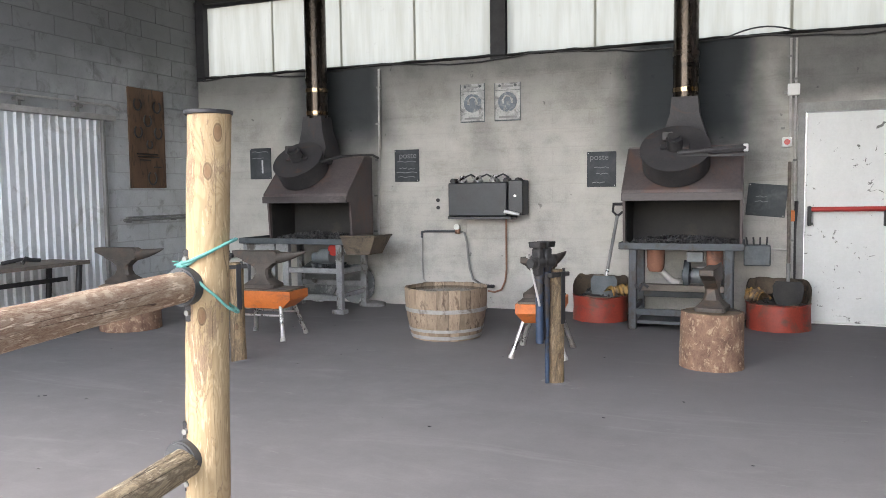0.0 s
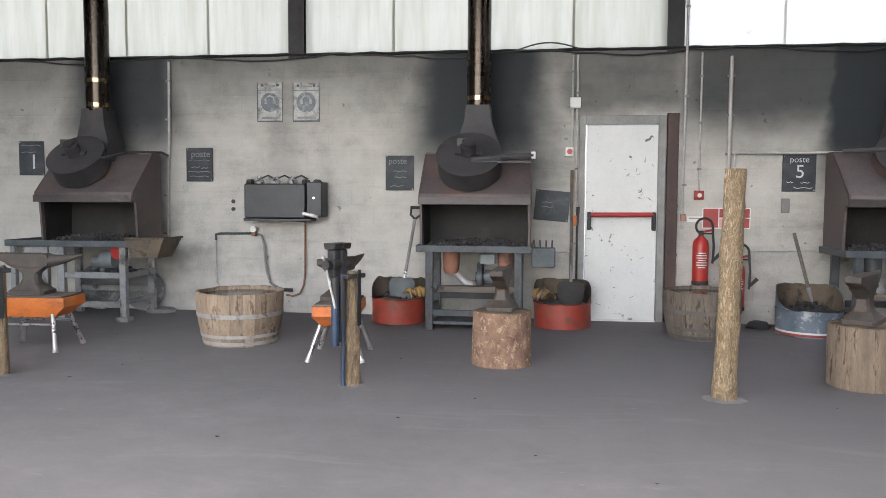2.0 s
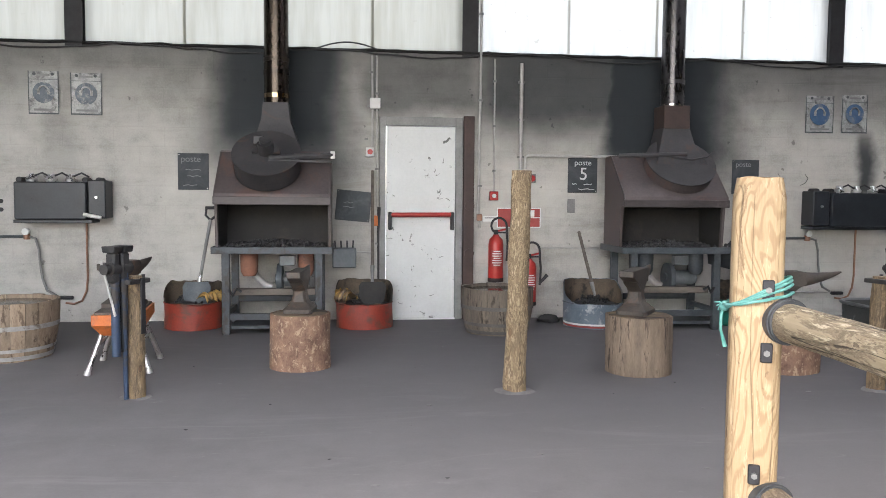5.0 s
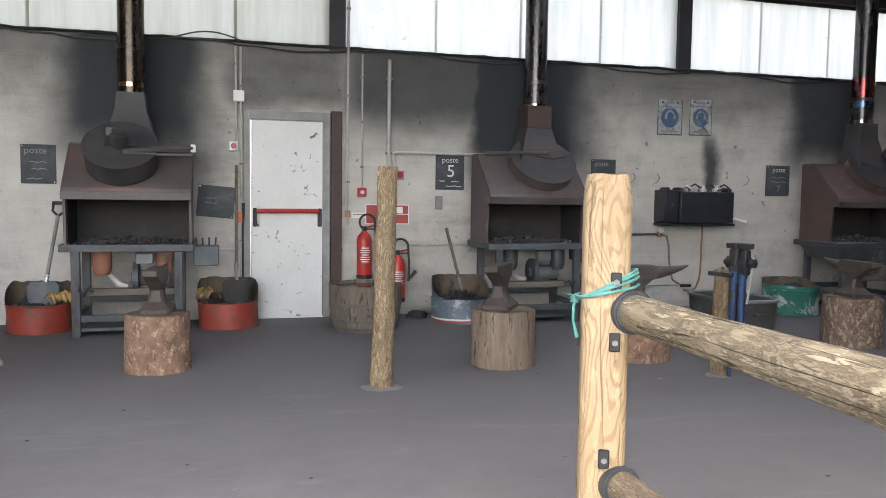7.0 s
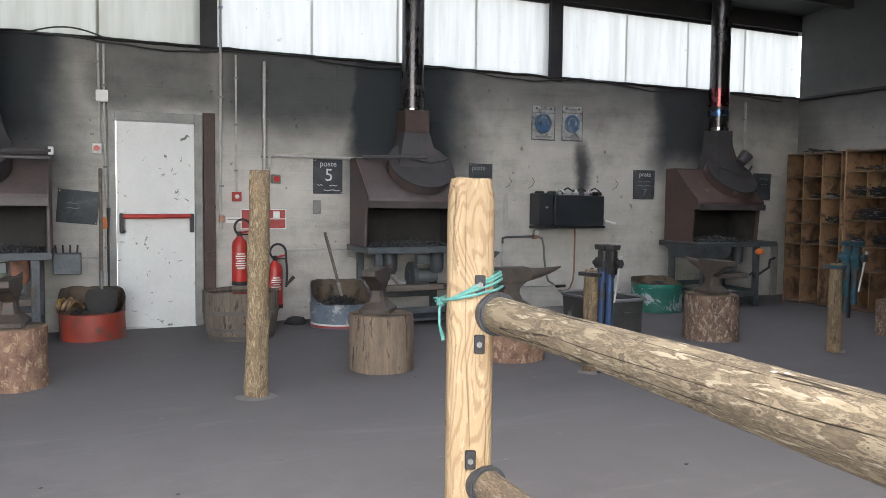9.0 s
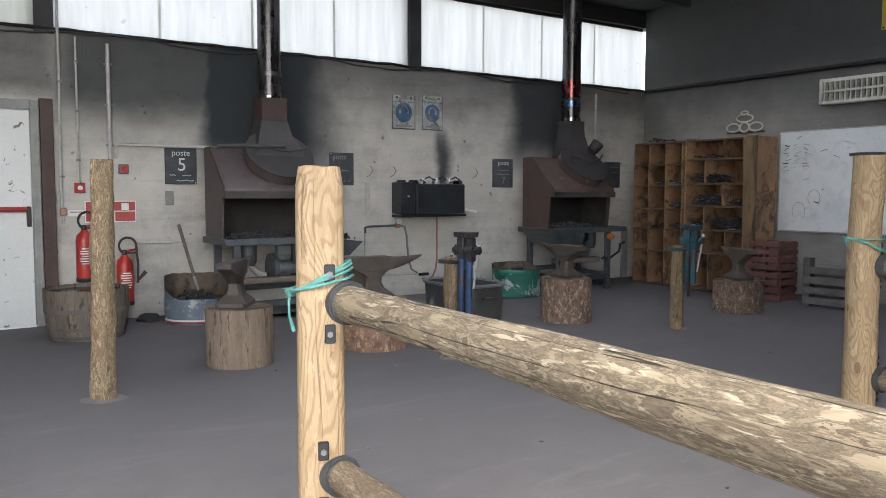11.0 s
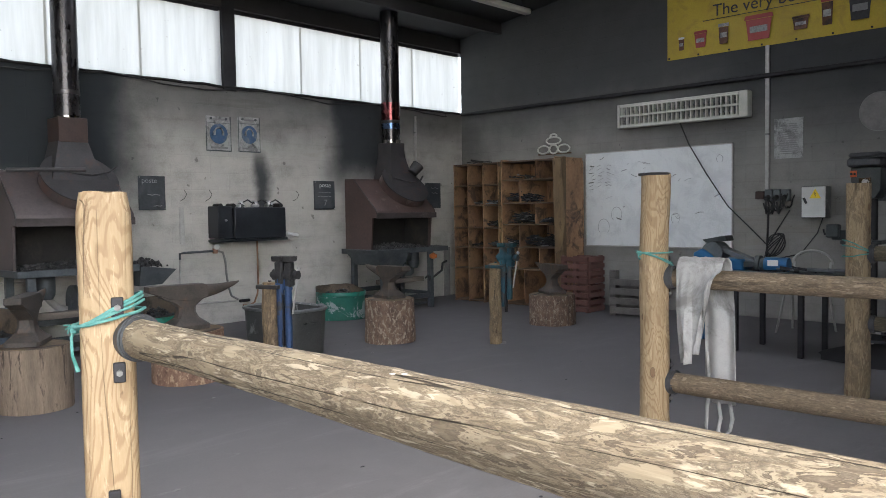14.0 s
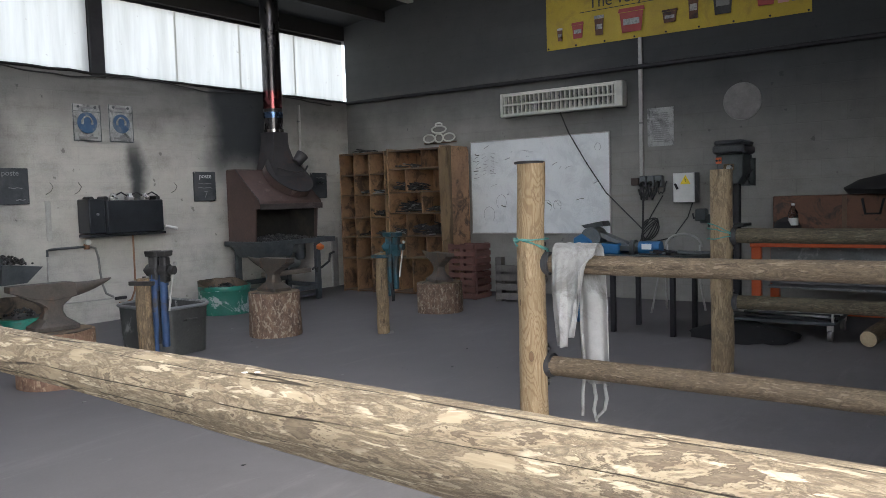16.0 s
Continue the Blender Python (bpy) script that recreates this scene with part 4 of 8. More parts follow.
def slate(x0, x1, z0, z1, label, lines, tilt=0.0, material=SLATE):
    """lines: (words or None for an unreadable bar, across, up, size or length, chalk)"""
    ob = thing("chalkboard", ((x0 + x1) / 2, YB - 0.012, (z0 + z1) / 2), label, "chalkboard", "forge chalkboards")
    ob.matrix_basis = ob.matrix_basis @ Matrix.Rotation(radians(tilt), 4, "Y")
    w, h = (x1 - x0) / 2, (z1 - z0) / 2
    part("slab", Shape().box(-w, w, -0.008, 0.008, -h, h, 0.003), material, ob)
    for x, z in ((-w + 0.015, h - 0.015), (w - 0.015, -h + 0.015)):
        part("screw", Shape().tube([(x, -0.008, z), (x, -0.011, z)], 0.006, 8), SILVER, ob)
    for words, u, v, size, chalk in lines:
        if words:
            part("writing", text_mesh(words, size, chalk), chalk, ob, m=Matrix.Translation((u * w, -0.0095, v * h)) @ UPRIGHT)
        else:
            part("chalk_line", Shape().tube([(u * w + size * (i / 5 - 0.5), -0.009, v * h + 0.006 * math.sin(i * 2.1 + u * 9)) for i in range(6)], 0.0042, 5), chalk, ob)
    return ob


slate(-6.17, -5.86, 1.52, 1.91, "small black chalkboard numbered 1 beside the forge", [("1", 0.2, -0.25, 0.24, CHALK), (None, -0.2, 0.35, 0.18, CHALKFAINT), (None, 0, 0.75, 0.24, CHALKFAINT)])
slate(-4.14, -3.83, 1.455, 1.83, "small black chalkboard with chalked lines", [("poste", 0.1, 0.62, 0.10, CHALKFAINT), (None, 0, 0.25, 0.24, CHALKFAINT), (None, -0.3, -0.15, 0.1, CHALKFAINT), (None, 0.4, -0.2, 0.08, CHALKFAINT), (None, 0, -0.42, 0.26, CHALKFAINT), (None, 0, -0.7, 0.22, CHALKFAINT)])
slate(-1.865, -1.555, 1.365, 1.74, "small dark chalkboard with faint chalk writing", [("poste", -0.15, 0.68, 0.09, CHALKFAINT), (None, 0, 0.1, 0.15, CHALKFAINT), (None, 0.05, -0.25, 0.13, CHALKFAINT), (None, -0.2, -0.75, 0.14, CHALKFAINT)])
slate(-0.255, 0.11, 1.05, 1.37, "blank smeared grey slate hung askew by the forge", [(None, -0.3, 0.2, 0.1, CHALKFAINT), (None, -0.25, -0.1, 0.12, CHALKFAINT)], 5, SLATEGREY)
slate(2.245, 2.57, 1.37, 1.745, "small black chalkboard numbered 5 beside the forge", [("poste", 0.0, 0.72, 0.085, CHALK), ("5", 0.05, 0.05, 0.19, CHALK), (None, -0.55, -0.5, 0.06, CHALK), (None, 0.35, -0.52, 0.09, CHALK), (None, 0.25, -0.8, 0.18, CHALK)])
slate(4.115, 4.425, 1.37, 1.75, "small dark chalkboard with faint chalk writing", [("poste", -0.2, 0.72, 0.08, CHALKFAINT), (None, 0.1, -0.1, 0.14, CHALKFAINT), (None, 0.4, -0.75, 0.1, CHALKFAINT)])
slate(6.50, 6.84, 1.355, 1.735, "small black chalkboard numbered 7 beside the forge", [("poste", 0.05, 0.70, 0.085, CHALK), (None, 0, 0.2, 0.2, CHALKFAINT), (None, 0, -0.08, 0.22, CHALKFAINT), ("7", 0.05, -0.55, 0.12, CHALKFAINT)])
slate(8.57, 8.90, 1.36, 1.74, "small black chalkboard behind the end forge", [(None, 0.2, 0.6, 0.16, CHALKFAINT), (None, 0.2, 0.2, 0.12, CHALKFAINT)])

fs = thing("fire_sign", (1.71, YB, 0.985), "red fire-fighting sign with white pictograms", "sign")
part("plate", Shape().box(-0.24, 0.24, -0.008, -0.003, 0, 0.215), WHITE, fs)
part("field", Shape().box(-0.23, -0.08, -0.011, -0.008, 0.01, 0.205), SIGNRED, fs)
part("field", Shape().box(-0.07, 0.23, -0.011, -0.008, 0.115, 0.205), SIGNRED, fs)
part("field", Shape().box(-0.07, 0.03, -0.011, -0.008, 0.01, 0.105), SIGNPINK, fs)
part("field", Shape().box(0.04, 0.23, -0.011, -0.008, 0.01, 0.105), SIGNRED, fs)
part("pictogram", Shape().box(0.10, 0.17, -0.013, -0.011, 0.12, 0.19), WHITE, fs)
ws = thing("white_label", (1.40, YB, 1.05), "small white label with grey bars on the wall", "label")
part("plate", Shape().box(-0.08, 0.08, -0.006, -0.003, 0, 0.06), WHITE, ws)
part("line", Shape().box(-0.065, 0.06, -0.008, -0.006, 0.035, 0.045), PRINTGREY, ws)


def extinguisher(x, y, z):
    e = thing("fire_extinguisher", (x, y, z), "red fire extinguisher with black hose hung on the wall", "fire extinguisher", "wall extinguishers")
    part("body", Shape().lathe([(0.03, 0), (0.078, 0.008), (0.08, 0.03), (0.08, 0.40), (0.07, 0.45), (0.035, 0.485), (0.03, 0.50)], 24), FIRERED, e)
    part("base_ring", Shape().lathe([(0.081, 0.0), (0.083, 0.012), (0.083, 0.03), (0.081, 0.04)], 24, caps=False), RUBBER, e)
    part("valve", Shape().lathe([(0.022, 0.50), (0.026, 0.515), (0.022, 0.55)], 14), RUBBER, e)
    part("lever", Shape().box(-0.015, 0.13, -0.014, 0.014, 0.535, 0.555, 0.005, Matrix.Rotation(radians(-12), 4, "Y")), FIRERED, e)
    part("handle", Shape().box(-0.015, 0.12, -0.014, 0.014, 0.512, 0.526, 0.004), RUBBER, e)
    part("hose", Shape().tube([(0.025 - 0.078 * math.cos(a), -0.05 * i / 18, 0.595 + 0.08 * math.sin(a)) for i, a in ((i, math.radians(-62 + 13.5 * i)) for i in range(19))] + [(0.108, -0.05, 0.5), (0.118, -0.045, 0.40), (0.116, -0.04, 0.30), (0.11, -0.04, 0.22)], 0.012, 8), RUBBER, e)
    part("nozzle", Shape().tube([(0.11, -0.04, 0.24), (0.19, -0.05, 0.33)], [0.012, 0.02], 10), RUBBER, e)
    lab = Shape()
    lab.loft([[(0.0815 * math.sin(a), -0.0815 * math.cos(a), z) for a in (radians(-50 + i * 10) for i in range(11))] for z in (0.16, 0.34)], False, False)
    part("print_panel", lab, SIGNRED, e)
    for i in range(7):
        z = 0.175 + i * 0.024
        w = 38 if i % 3 else 26
        part("print_line", Shape().loft([[(0.083 * math.sin(a), -0.083 * math.cos(a), zz) for a in (radians(-w + j * w / 3) for j in range(7))] for zz in (z, z + 0.010)], False, False), WHITE, e)
    part("bracket", Shape().box(-0.03, 0.03, 0.07, YB - y - 0.003, 0.3, 0.36), DARKSTEEL, e)
    return e


extinguisher(1.43, 8.62, 0.42)
extinguisher(1.80, 8.66, 0.16)


# ---- forges ----
def lumps(n, box, size, seed, heap=0.07):
    """A heap of small angular lumps in one mesh."""
    rnd, s = random.Random(seed), Shape()
    x0, x1, y0, y1, z = box
    for i in range(n):
        u, v = rnd.gauss(0.5, 0.24), rnd.gauss(0.5, 0.24)
        if not (0 < u < 1 and 0 < v < 1):
            u, v = rnd.random(), rnd.random()
        h = heap * max(0, 1 - ((u - 0.5) ** 2 + (v - 0.6) ** 2) * 3.5)
        c = Vector((x0 + u * (x1 - x0), y0 + v * (y1 - y0), z + h * rnd.random() + 0.008))
        r = size * rnd.uniform(0.5, 1.5)
        vs = bmesh.ops.create_icosphere(s.bm, subdivisions=1, radius=r)["verts"]
        turn = Euler((rnd.random() * 6, rnd.random() * 6, rnd.random() * 6)).to_matrix()
        for q in vs:
            q.co = c + turn @ Vector((q.co.x * rnd.uniform(0.7, 1.2), q.co.y * rnd.uniform(0.6, 1.1), q.co.z * rnd.uniform(0.4, 0.8)))
    return s


def forge(x, label, legs, hood, flue, bands, mirror=1, fan_x=0.0, fan_r=0.31, flue_x=0.0, flue_r=0.12, top_z=0.83, table=(-0.56, 0.56), seed=1, blower=True, lever=True, motor=True, fan_z=1.60):
    """A smith's coal forge against the wall: frame, fire table, side-walled hood, round extractor fan and flue. Local y runs into the wall."""
    f = thing("coal_forge", (x, 0, 0), label, "forge", "smithing forges")
    y0, y1 = 7.90, 8.54
    t0, t1 = table
    # table frame
    for lx in (-0.43, 0.43):
        for ly in (y0 + 0.03, y1 - 0.03):
            part("leg", Shape().box(lx - 0.036, lx + 0.036, ly - 0.03, ly + 0.03, 0, top_z - 0.06, 0.004), legs, f)
    part("brace", Shape().box(-0.40, 0.40, y0 + 0.01, y0 + 0.05, 0.14, 0.20, 0.003), legs, f)
    part("brace", Shape().box(-0.40, 0.40, y1 - 0.05, y1 - 0.01, 0.24, 0.30, 0.003), legs, f)
    for lx in (-0.43, 0.43):
        part("brace", Shape().box(lx - 0.02, lx + 0.02, y0 + 0.06, y1 - 0.06, 0.17, 0.22, 0.003), legs, f)
    part("fire_table", Shape().box(t0 + 0.01, t1 - 0.01, y0 + 0.01, y1 + 0.05, top_z - 0.05, top_z - 0.02), INNER, f)
    rim = Shape().box(t0, t1, y0 - 0.02, y0 + 0.0, top_z - 0.065, top_z, 0.003).box(t0, t0 + 0.02, y0, y1 + 0.05, top_z - 0.065, top_z, 0.003).box(t1 - 0.02, t1, y0, y1 + 0.05, top_z - 0.065, top_z, 0.003)
    part("table_rim", rim, legs if legs is LEGBLUE else LEGDARK, f)
    # hood: sloping front, two cheeks, back plate
    w = 0.53
    cheek = [(y1, top_z - 0.02), (y1, 1.74), (y1 - 0.18, 1.74), (y0 + 0.03, 1.33), (y0 + 0.02, 1.235), (y0 + 0.10, 1.235), (y0 + 0.13, top_z - 0.02)]
    hb = part("hood", Shape().prism([(y1 - 0.18, 1.74), (y0 + 0.03, 1.33), (y0 + 0.02, 1.235), (y0 + 0.045, 1.235), (y0 + 0.055, 1.315), (y1 - 0.17, 1.715)], "x", -w, w, 0.004), hood, f)
    for sx in (-1, 1):
        part("cheek", Shape().prism(cheek, "x", sx * w - 0.012, sx * w + 0.012, 0.003), hood, f)
    for sx in (-1, 1):
        part("cheek_lining", Shape().prism([(y1 - 0.015, top_z - 0.015), (y1 - 0.015, 1.66), (y0 + 0.09, 1.30), (y0 + 0.14, 1.24), (y0 + 0.16, top_z - 0.015)], "x", sx * (w - 0.016), sx * (w - 0.020)), INNER, f)
    part("back_plate", Shape().box(-w, w, y1 - 0.012, y1 + 0.008, top_z - 0.02, 1.74), INNER, f)
    part("top_plate", Shape().box(-w, w, y1 - 0.19, y1, 1.735, 1.75), hood, f)
    part("lip", Shape().box(-w - 0.012, w + 0.012, y0 + 0.002, y0 + 0.02, 1.225, 1.30, 0.003), LIP, f)
    # fire
    part("coal_bed", Shape().prism([(-0.45, top_z - 0.02), (0.45, top_z - 0.02), (0.25, top_z + 0.03), (-0.25, top_z + 0.03)], "y", y0 + 0.2, y1 - 0.06).rough(0.02, 7, seed), COAL, f)
    tagged(part("coal_heap", lumps(640, (-0.50, 0.50, y0 + 0.01, y1 - 0.04, top_z - 0.012), 0.018, seed, 0.05), COAL, f), kind="stuff")
    tagged(part("clinker_heap", lumps(110, (-0.46, 0.46, y0 + 0.06, y1 - 0.1, top_z - 0.002), 0.016, seed + 50, 0.06), CLINKER, f), kind="stuff")
    # extractor fan on the slope: a tilted drum with motor, and the duct up to the flue
    slope = Vector((0, -0.69, 0.72))
    c = Vector((fan_x, y0 + (0.21 if motor else 0.30), fan_z))
    deep = 0.15 if motor else 0.09
    drum = part("fan_drum", Shape().tube([c - slope * 0.05, c + slope * deep], [fan_r, fan_r], 40), FAN if motor else hood, f)
    face = c + slope * deep
    part("fan_rim", Shape().tube([face, face + slope * 0.012], [fan_r + 0.012, fan_r + 0.012], 40), FAN, drum)
    if motor:
        mt = part("fan_motor", Shape().tube([face + slope * 0.02, face + slope * 0.14], 0.075, 18).tube([face + slope * 0.14, face + slope * 0.17], 0.055, 18), FAN, f)
        part("mount", Shape().box(-0.13, 0.13, -0.03, 0.03, -0.012, 0.012, 0.003, None), FAN, mt, m=Matrix.Translation(face + slope * 0.03) @ Matrix.Rotation(radians(44), 4, "X"))
        part("terminal_box", Shape().box(-0.05, 0.05, -0.04, 0.04, -0.04, 0.04, 0.006), FAN, mt, m=Matrix.Translation(face + slope * 0.08 + Vector((-0.06 * mirror, 0.0, 0.06))))
    yf = y1 - 0.14
    duct = []
    if not motor:
        duct = [[(flue_x + sx * hw, yy, z) for sx, yy in ((-1, ya), (1, ya), (1, yb), (-1, yb))] for z, hw, ya, yb in ((1.66, 0.27, y0 + 0.20, y1 - 0.03), (1.76, 0.235, y0 + 0.24, y1 - 0.03), (1.88, 0.18, yf - 0.17, yf + 0.13), (2.06, 0.135, yf - 0.13, yf + 0.13), (2.22, 0.12, yf - 0.12, yf + 0.12))]
    for z, xa, xb, ya, yb in ((1.66, fan_x - fan_r * 0.55, fan_x + fan_r * 0.98, y0 + 0.20, y1 - 0.03), (1.86, fan_x - fan_r * 0.42, fan_x + fan_r * 0.85, yf - 0.19, yf + 0.13), (2.06, flue_x - 0.135, flue_x + 0.135, yf - 0.13, yf + 0.13), (2.22, flue_x - 0.12, flue_x + 0.12, yf - 0.12, yf + 0.12)) if motor else ():
        if mirror < 0:
            xa, xb = 2 * fan_x - xb if z < 2 else xa, 2 * fan_x - xa if z < 2 else xb
        duct.append([(xa, ya, z), (xb, ya, z), (xb, yb, z), (xa, yb, z)])
    part("duct", Shape().loft(duct), FAN, f)
    fl = part("flue", Shape().tube([(flue_x, yf, 2.2), (flue_x, yf, 2.7), (flue_x, yf, 3.3), (flue_x, yf, roof_z(yf) - 0.02)], flue_r, 28), flue, f)
    for z, mat in bands:
        part("joint_band", Shape().tube([(flue_x, yf, z), (flue_x, yf, z + 0.042)], flue_r + 0.005, 28), mat, fl)
    if lever:
        a = Vector((fan_x + 0.03 * mirror, y0 + 0.03, 1.66))
        b = Vector((0.56 * mirror, y0 + 0.10, 1.70))
        lv = part("damper_rod", Shape().tube([a, a.lerp(b, 0.45)], 0.026, 10).tube([a.lerp(b, 0.4), b], 0.034, 8).box(a.x, b.x, a.y - 0.02, a.y + 0.05, 1.625, 1.645), FAN, f)
        part("lamp", Shape().box(-0.022, 0.022, -0.03, 0.03, -0.035, 0.035, 0.006), WHITE, lv, "white lamp on the rod", m=Matrix.Translation(b))
    # blower, pots and clutter under the table
    if blower:
        bl = part("blower", Shape().tube([(0.02, y0 + 0.30, 0.50), (0.07, y0 + 0.30, 0.50)], 0.15, 28).tube([(0.0, y0 + 0.30, 0.50), (0.09, y0 + 0.30, 0.50)], 0.05, 18), LEGDARK, f)
        part("blower_motor", Shape().tube([(0.09, y0 + 0.30, 0.50), (0.30, y0 + 0.30, 0.50)], 0.075, 20).tube([(0.30, y0 + 0.30, 0.50), (0.33, y0 + 0.30, 0.50)], 0.06, 20), MACHINE, bl)
        part("switch_box", Shape().box(0.05, 0.20, y0 + 0.16, y0 + 0.24, 0.64, 0.74, 0.006), MACHINE, bl)
        part("air_pipe", Shape().tube([(-0.03, y0 + 0.3, 0.42), (-0.1, y0 + 0.3, 0.44), (-0.18, y0 + 0.3, 0.52), (-0.24, y0 + 0.3, 0.62), (-0.26, y0 + 0.3, 0.76)], 0.035, 12), GALV, bl)
        for px, pr in ((-0.24, 0.085), (0.30, 0.075)):
            part("tuyere_pot", Shape().lathe([(pr * 0.7, 0.54), (pr * 0.95, 0.58), (pr, 0.64), (pr, 0.77)], 20, (px, y0 + 0.22, 0)), TERRACOTTA if legs is LEGBLUE else LEGDARK, f)
        part("shelf_beam", Shape().box(-0.38, 0.40, y0 + 0.12, y0 + 0.24, 0.36, 0.42, 0.004), BEAM, f)
        part("foot_lever", Shape().tube([(-0.42 * mirror, y0 + 0.02, 0.44), (-0.36 * mirror, y0 - 0.02, 0.38), (-0.33 * mirror, y0 - 0.02, 0.44), (-0.28 * mirror, y0 - 0.02, 0.41)], 0.014, 8), DARKSTEEL, f)
        part("bottom_tray", Shape().box(-0.40, 0.40, y0 + 0.06, y1 - 0.06, 0.05, 0.08), LEGDARK, f)
    return f


forge1 = forge(-4.86, "coal forge with brown hood and pale grey legs", LEGGREY, HOOD, BRONZE, [(2.24, BRASSY), (2.50, BRASSY), (2.62, BRONZE)], fan_x=-0.12, fan_r=0.285, flue_x=-0.09, flue_r=0.125, table=(-0.86, 0.53), seed=1, blower=False, lever=False)
forge2 = forge(-0.825, "coal forge with brown hood and blue-grey legs", LEGBLUE, HOOD, BRONZE, [(2.27, BRASSY), (2.50, BRONZE), (2.62, BRONZE)], fan_x=-0.06, flue_x=0.0, seed=2)
forge3 = forge(3.12, "coal forge with dark sooty hood and terracotta side", LEGDARK, HOOD, DARKFLUE, [(2.25, FLUEBAND), (2.50, DARKFLUE)], mirror=-1, fan_x=0.12, fan_r=0.345, flue_x=0.12, seed=3, motor=False, lever=False, fan_z=1.615)
forge4 = forge(7.36, "coal forge with rusty brown hood in the corner", LEGDARK, HOODRED, DARKFLUE, [(2.25, FLUEBAND), (2.52, DARKFLUE)], mirror=-1, fan_x=0.18, fan_r=0.335, flue_x=0.18, flue_r=0.125, table=(-0.58, 0.74), seed=4, lever=False, motor=False, fan_z=1.615)
part("heat_tint", Shape().tube([(0.18, 8.4, 2.52), (0.18, 8.4, 2.80)], 0.128, 28), HEATPINK, forge4, "pink heat-tinted flue sleeve")
part("heat_tint", Shape().tube([(0.18, 8.4, 2.44), (0.18, 8.4, 2.52)], 0.1285, 28), HEATBLUE, forge4, "blue heat-tinted flue sleeve")
part("flue_box", Shape().box(0.12 - 0.14, 0.12 + 0.14, 8.26, 8.54, 2.03, 2.27, 0.006), RUSTCOL, forge3, "rust-red flue box")
part("flue_box", Shape().box(0.18 - 0.13, 0.18 + 0.13, 8.27, 8.53, 2.05, 2.25, 0.006), FAN, forge4)
part("damper_rod", Shape().tube([(-0.56, 8.05, 1.735), (-0.30, 7.98, 1.745), (0.10, 7.95, 1.752)], 0.020, 10), FAN, forge3)
part("damper_rod", Shape().tube([(-0.10, 7.96, 1.66), (0.20, 7.98, 1.68), (0.34, 8.2, 1.745), (0.47, 8.70, 1.775), (0.52, 8.76, 1.74)], 0.014, 8), FAN, forge1)
st3 = part("side_tray", Shape().loft([[(0.57, 7.92, 0.62), (0.80, 7.92, 0.62), (0.80, 8.40, 0.62), (0.57, 8.40, 0.62)], [(0.57, 7.87, 0.80), (0.95, 7.87, 0.76), (0.95, 8.44, 0.76), (0.57, 8.44, 0.80)]]).rough(0.02, 6, 3), LEGDARK, forge3, "dark crumpled sheet-steel side tray")
tagged(part("coal_heap", lumps(90, (0.60, 0.90, 7.92, 8.36, 0.79), 0.024, 33, 0.07), COAL, st3), kind="stuff")
for fg in (forge3, forge4):
    part("edge_bead", Shape().tube([(-0.538, 7.925, 1.30), (-0.538, 7.935, 1.345), (-0.538, 8.14, 1.535), (-0.538, 8.36, 1.745)], 0.008, 6), LIP, fg, "worn pale hood edge")
    part("duct_flange", Shape().tube([(x0, y0, z0) for x0, y0, z0 in ((-0.14, 8.02, 1.76), (0.0, 7.97, 1.72), (0.16, 7.96, 1.70), (0.32, 7.98, 1.73), (0.44, 8.06, 1.79))], 0.012, 6), FAN, fg)
# things of their own at single forges
part("angle_foot", Shape().box(0.36, 0.50, 7.86, 7.98, 0, 0.05, 0.004), LEGGREY, forge1)
part("side_frame", Shape().box(-0.84, -0.78, 7.93, 7.99, 0.0, 0.80, 0.004), LEGGREY, forge1)
part("side_frame", Shape().box(-0.30, -0.22, 7.91, 7.97, 0.0, 0.80, 0.004), LEGGREY, forge1)
part("brace", Shape().box(-0.80, -0.28, 7.93, 7.97, 0.66, 0.77, 0.004), LEGGREY, forge1)
part("brace", Shape().box(-0.26, 0.43, 7.92, 7.96, 0.44, 0.50, 0.004), LEGGREY, forge1)
part("brace", Shape().box(0.43, 0.47, 7.96, 8.5, 0.44, 0.50, 0.004), LEGGREY, forge1)
part("shelf_plate", Shape().box(-0.24, 0.44, 7.98, 8.48, 0.46, 0.475), LEGDARK, forge1)
part("blower", Shape().tube([(0.10, 8.1, 0.62), (0.24, 8.1, 0.62)], 0.09, 20).tube([(0.0, 8.1, 0.60), (0.10, 8.1, 0.60)], 0.06, 16), MACHINE, forge1, "grey blower motor")
part("red_guard", Shape().tube([(0.29, 8.04, 0.70), (0.29, 8.07, 0.70)], 0.07, 20), FIRERED, forge1, "red blower guard")
tagged(part("scrap_heap", lumps(60, (-0.2, 0.4, 8.0, 8.4, 0.47), 0.03, 77), LEGDARK, forge1), kind="stuff")
tray = thing("rusty_tray", (-4.18, 7.92, 0.66), "rusty riveted tub hung on the forge's side", "tub")
part("tub", Shape().loft([[(-0.15, -0.02, 0), (0.13, -0.02, 0), (0.13, 0.3, 0), (-0.15, 0.3, 0)], [(-0.2, -0.06, 0.2), (0.22, -0.06, 0.2), (0.22, 0.36, 0.2), (-0.2, 0.36, 0.2)]]), RUSTIN, tray)
part("edge", Shape().tube([(-0.2, -0.06, 0.2), (0.22, -0.06, 0.2), (0.22, 0.36, 0.2)], 0.012, 6), RUSTIN, tray)
part("bracket", Shape().box(-0.19, -0.15, 0.0, 0.3, 0.0, 0.2), LEGGREY, tray)
tb = thing("tool_basket", (-0.16, 8.1, 0.62), "dark rusty tool basket on the forge's side", "basket")
part("basket_box", Shape().box(-0.11, 0.12, -0.08, 0.08, 0, 0.19, 0.01), LEGDARK, tb)
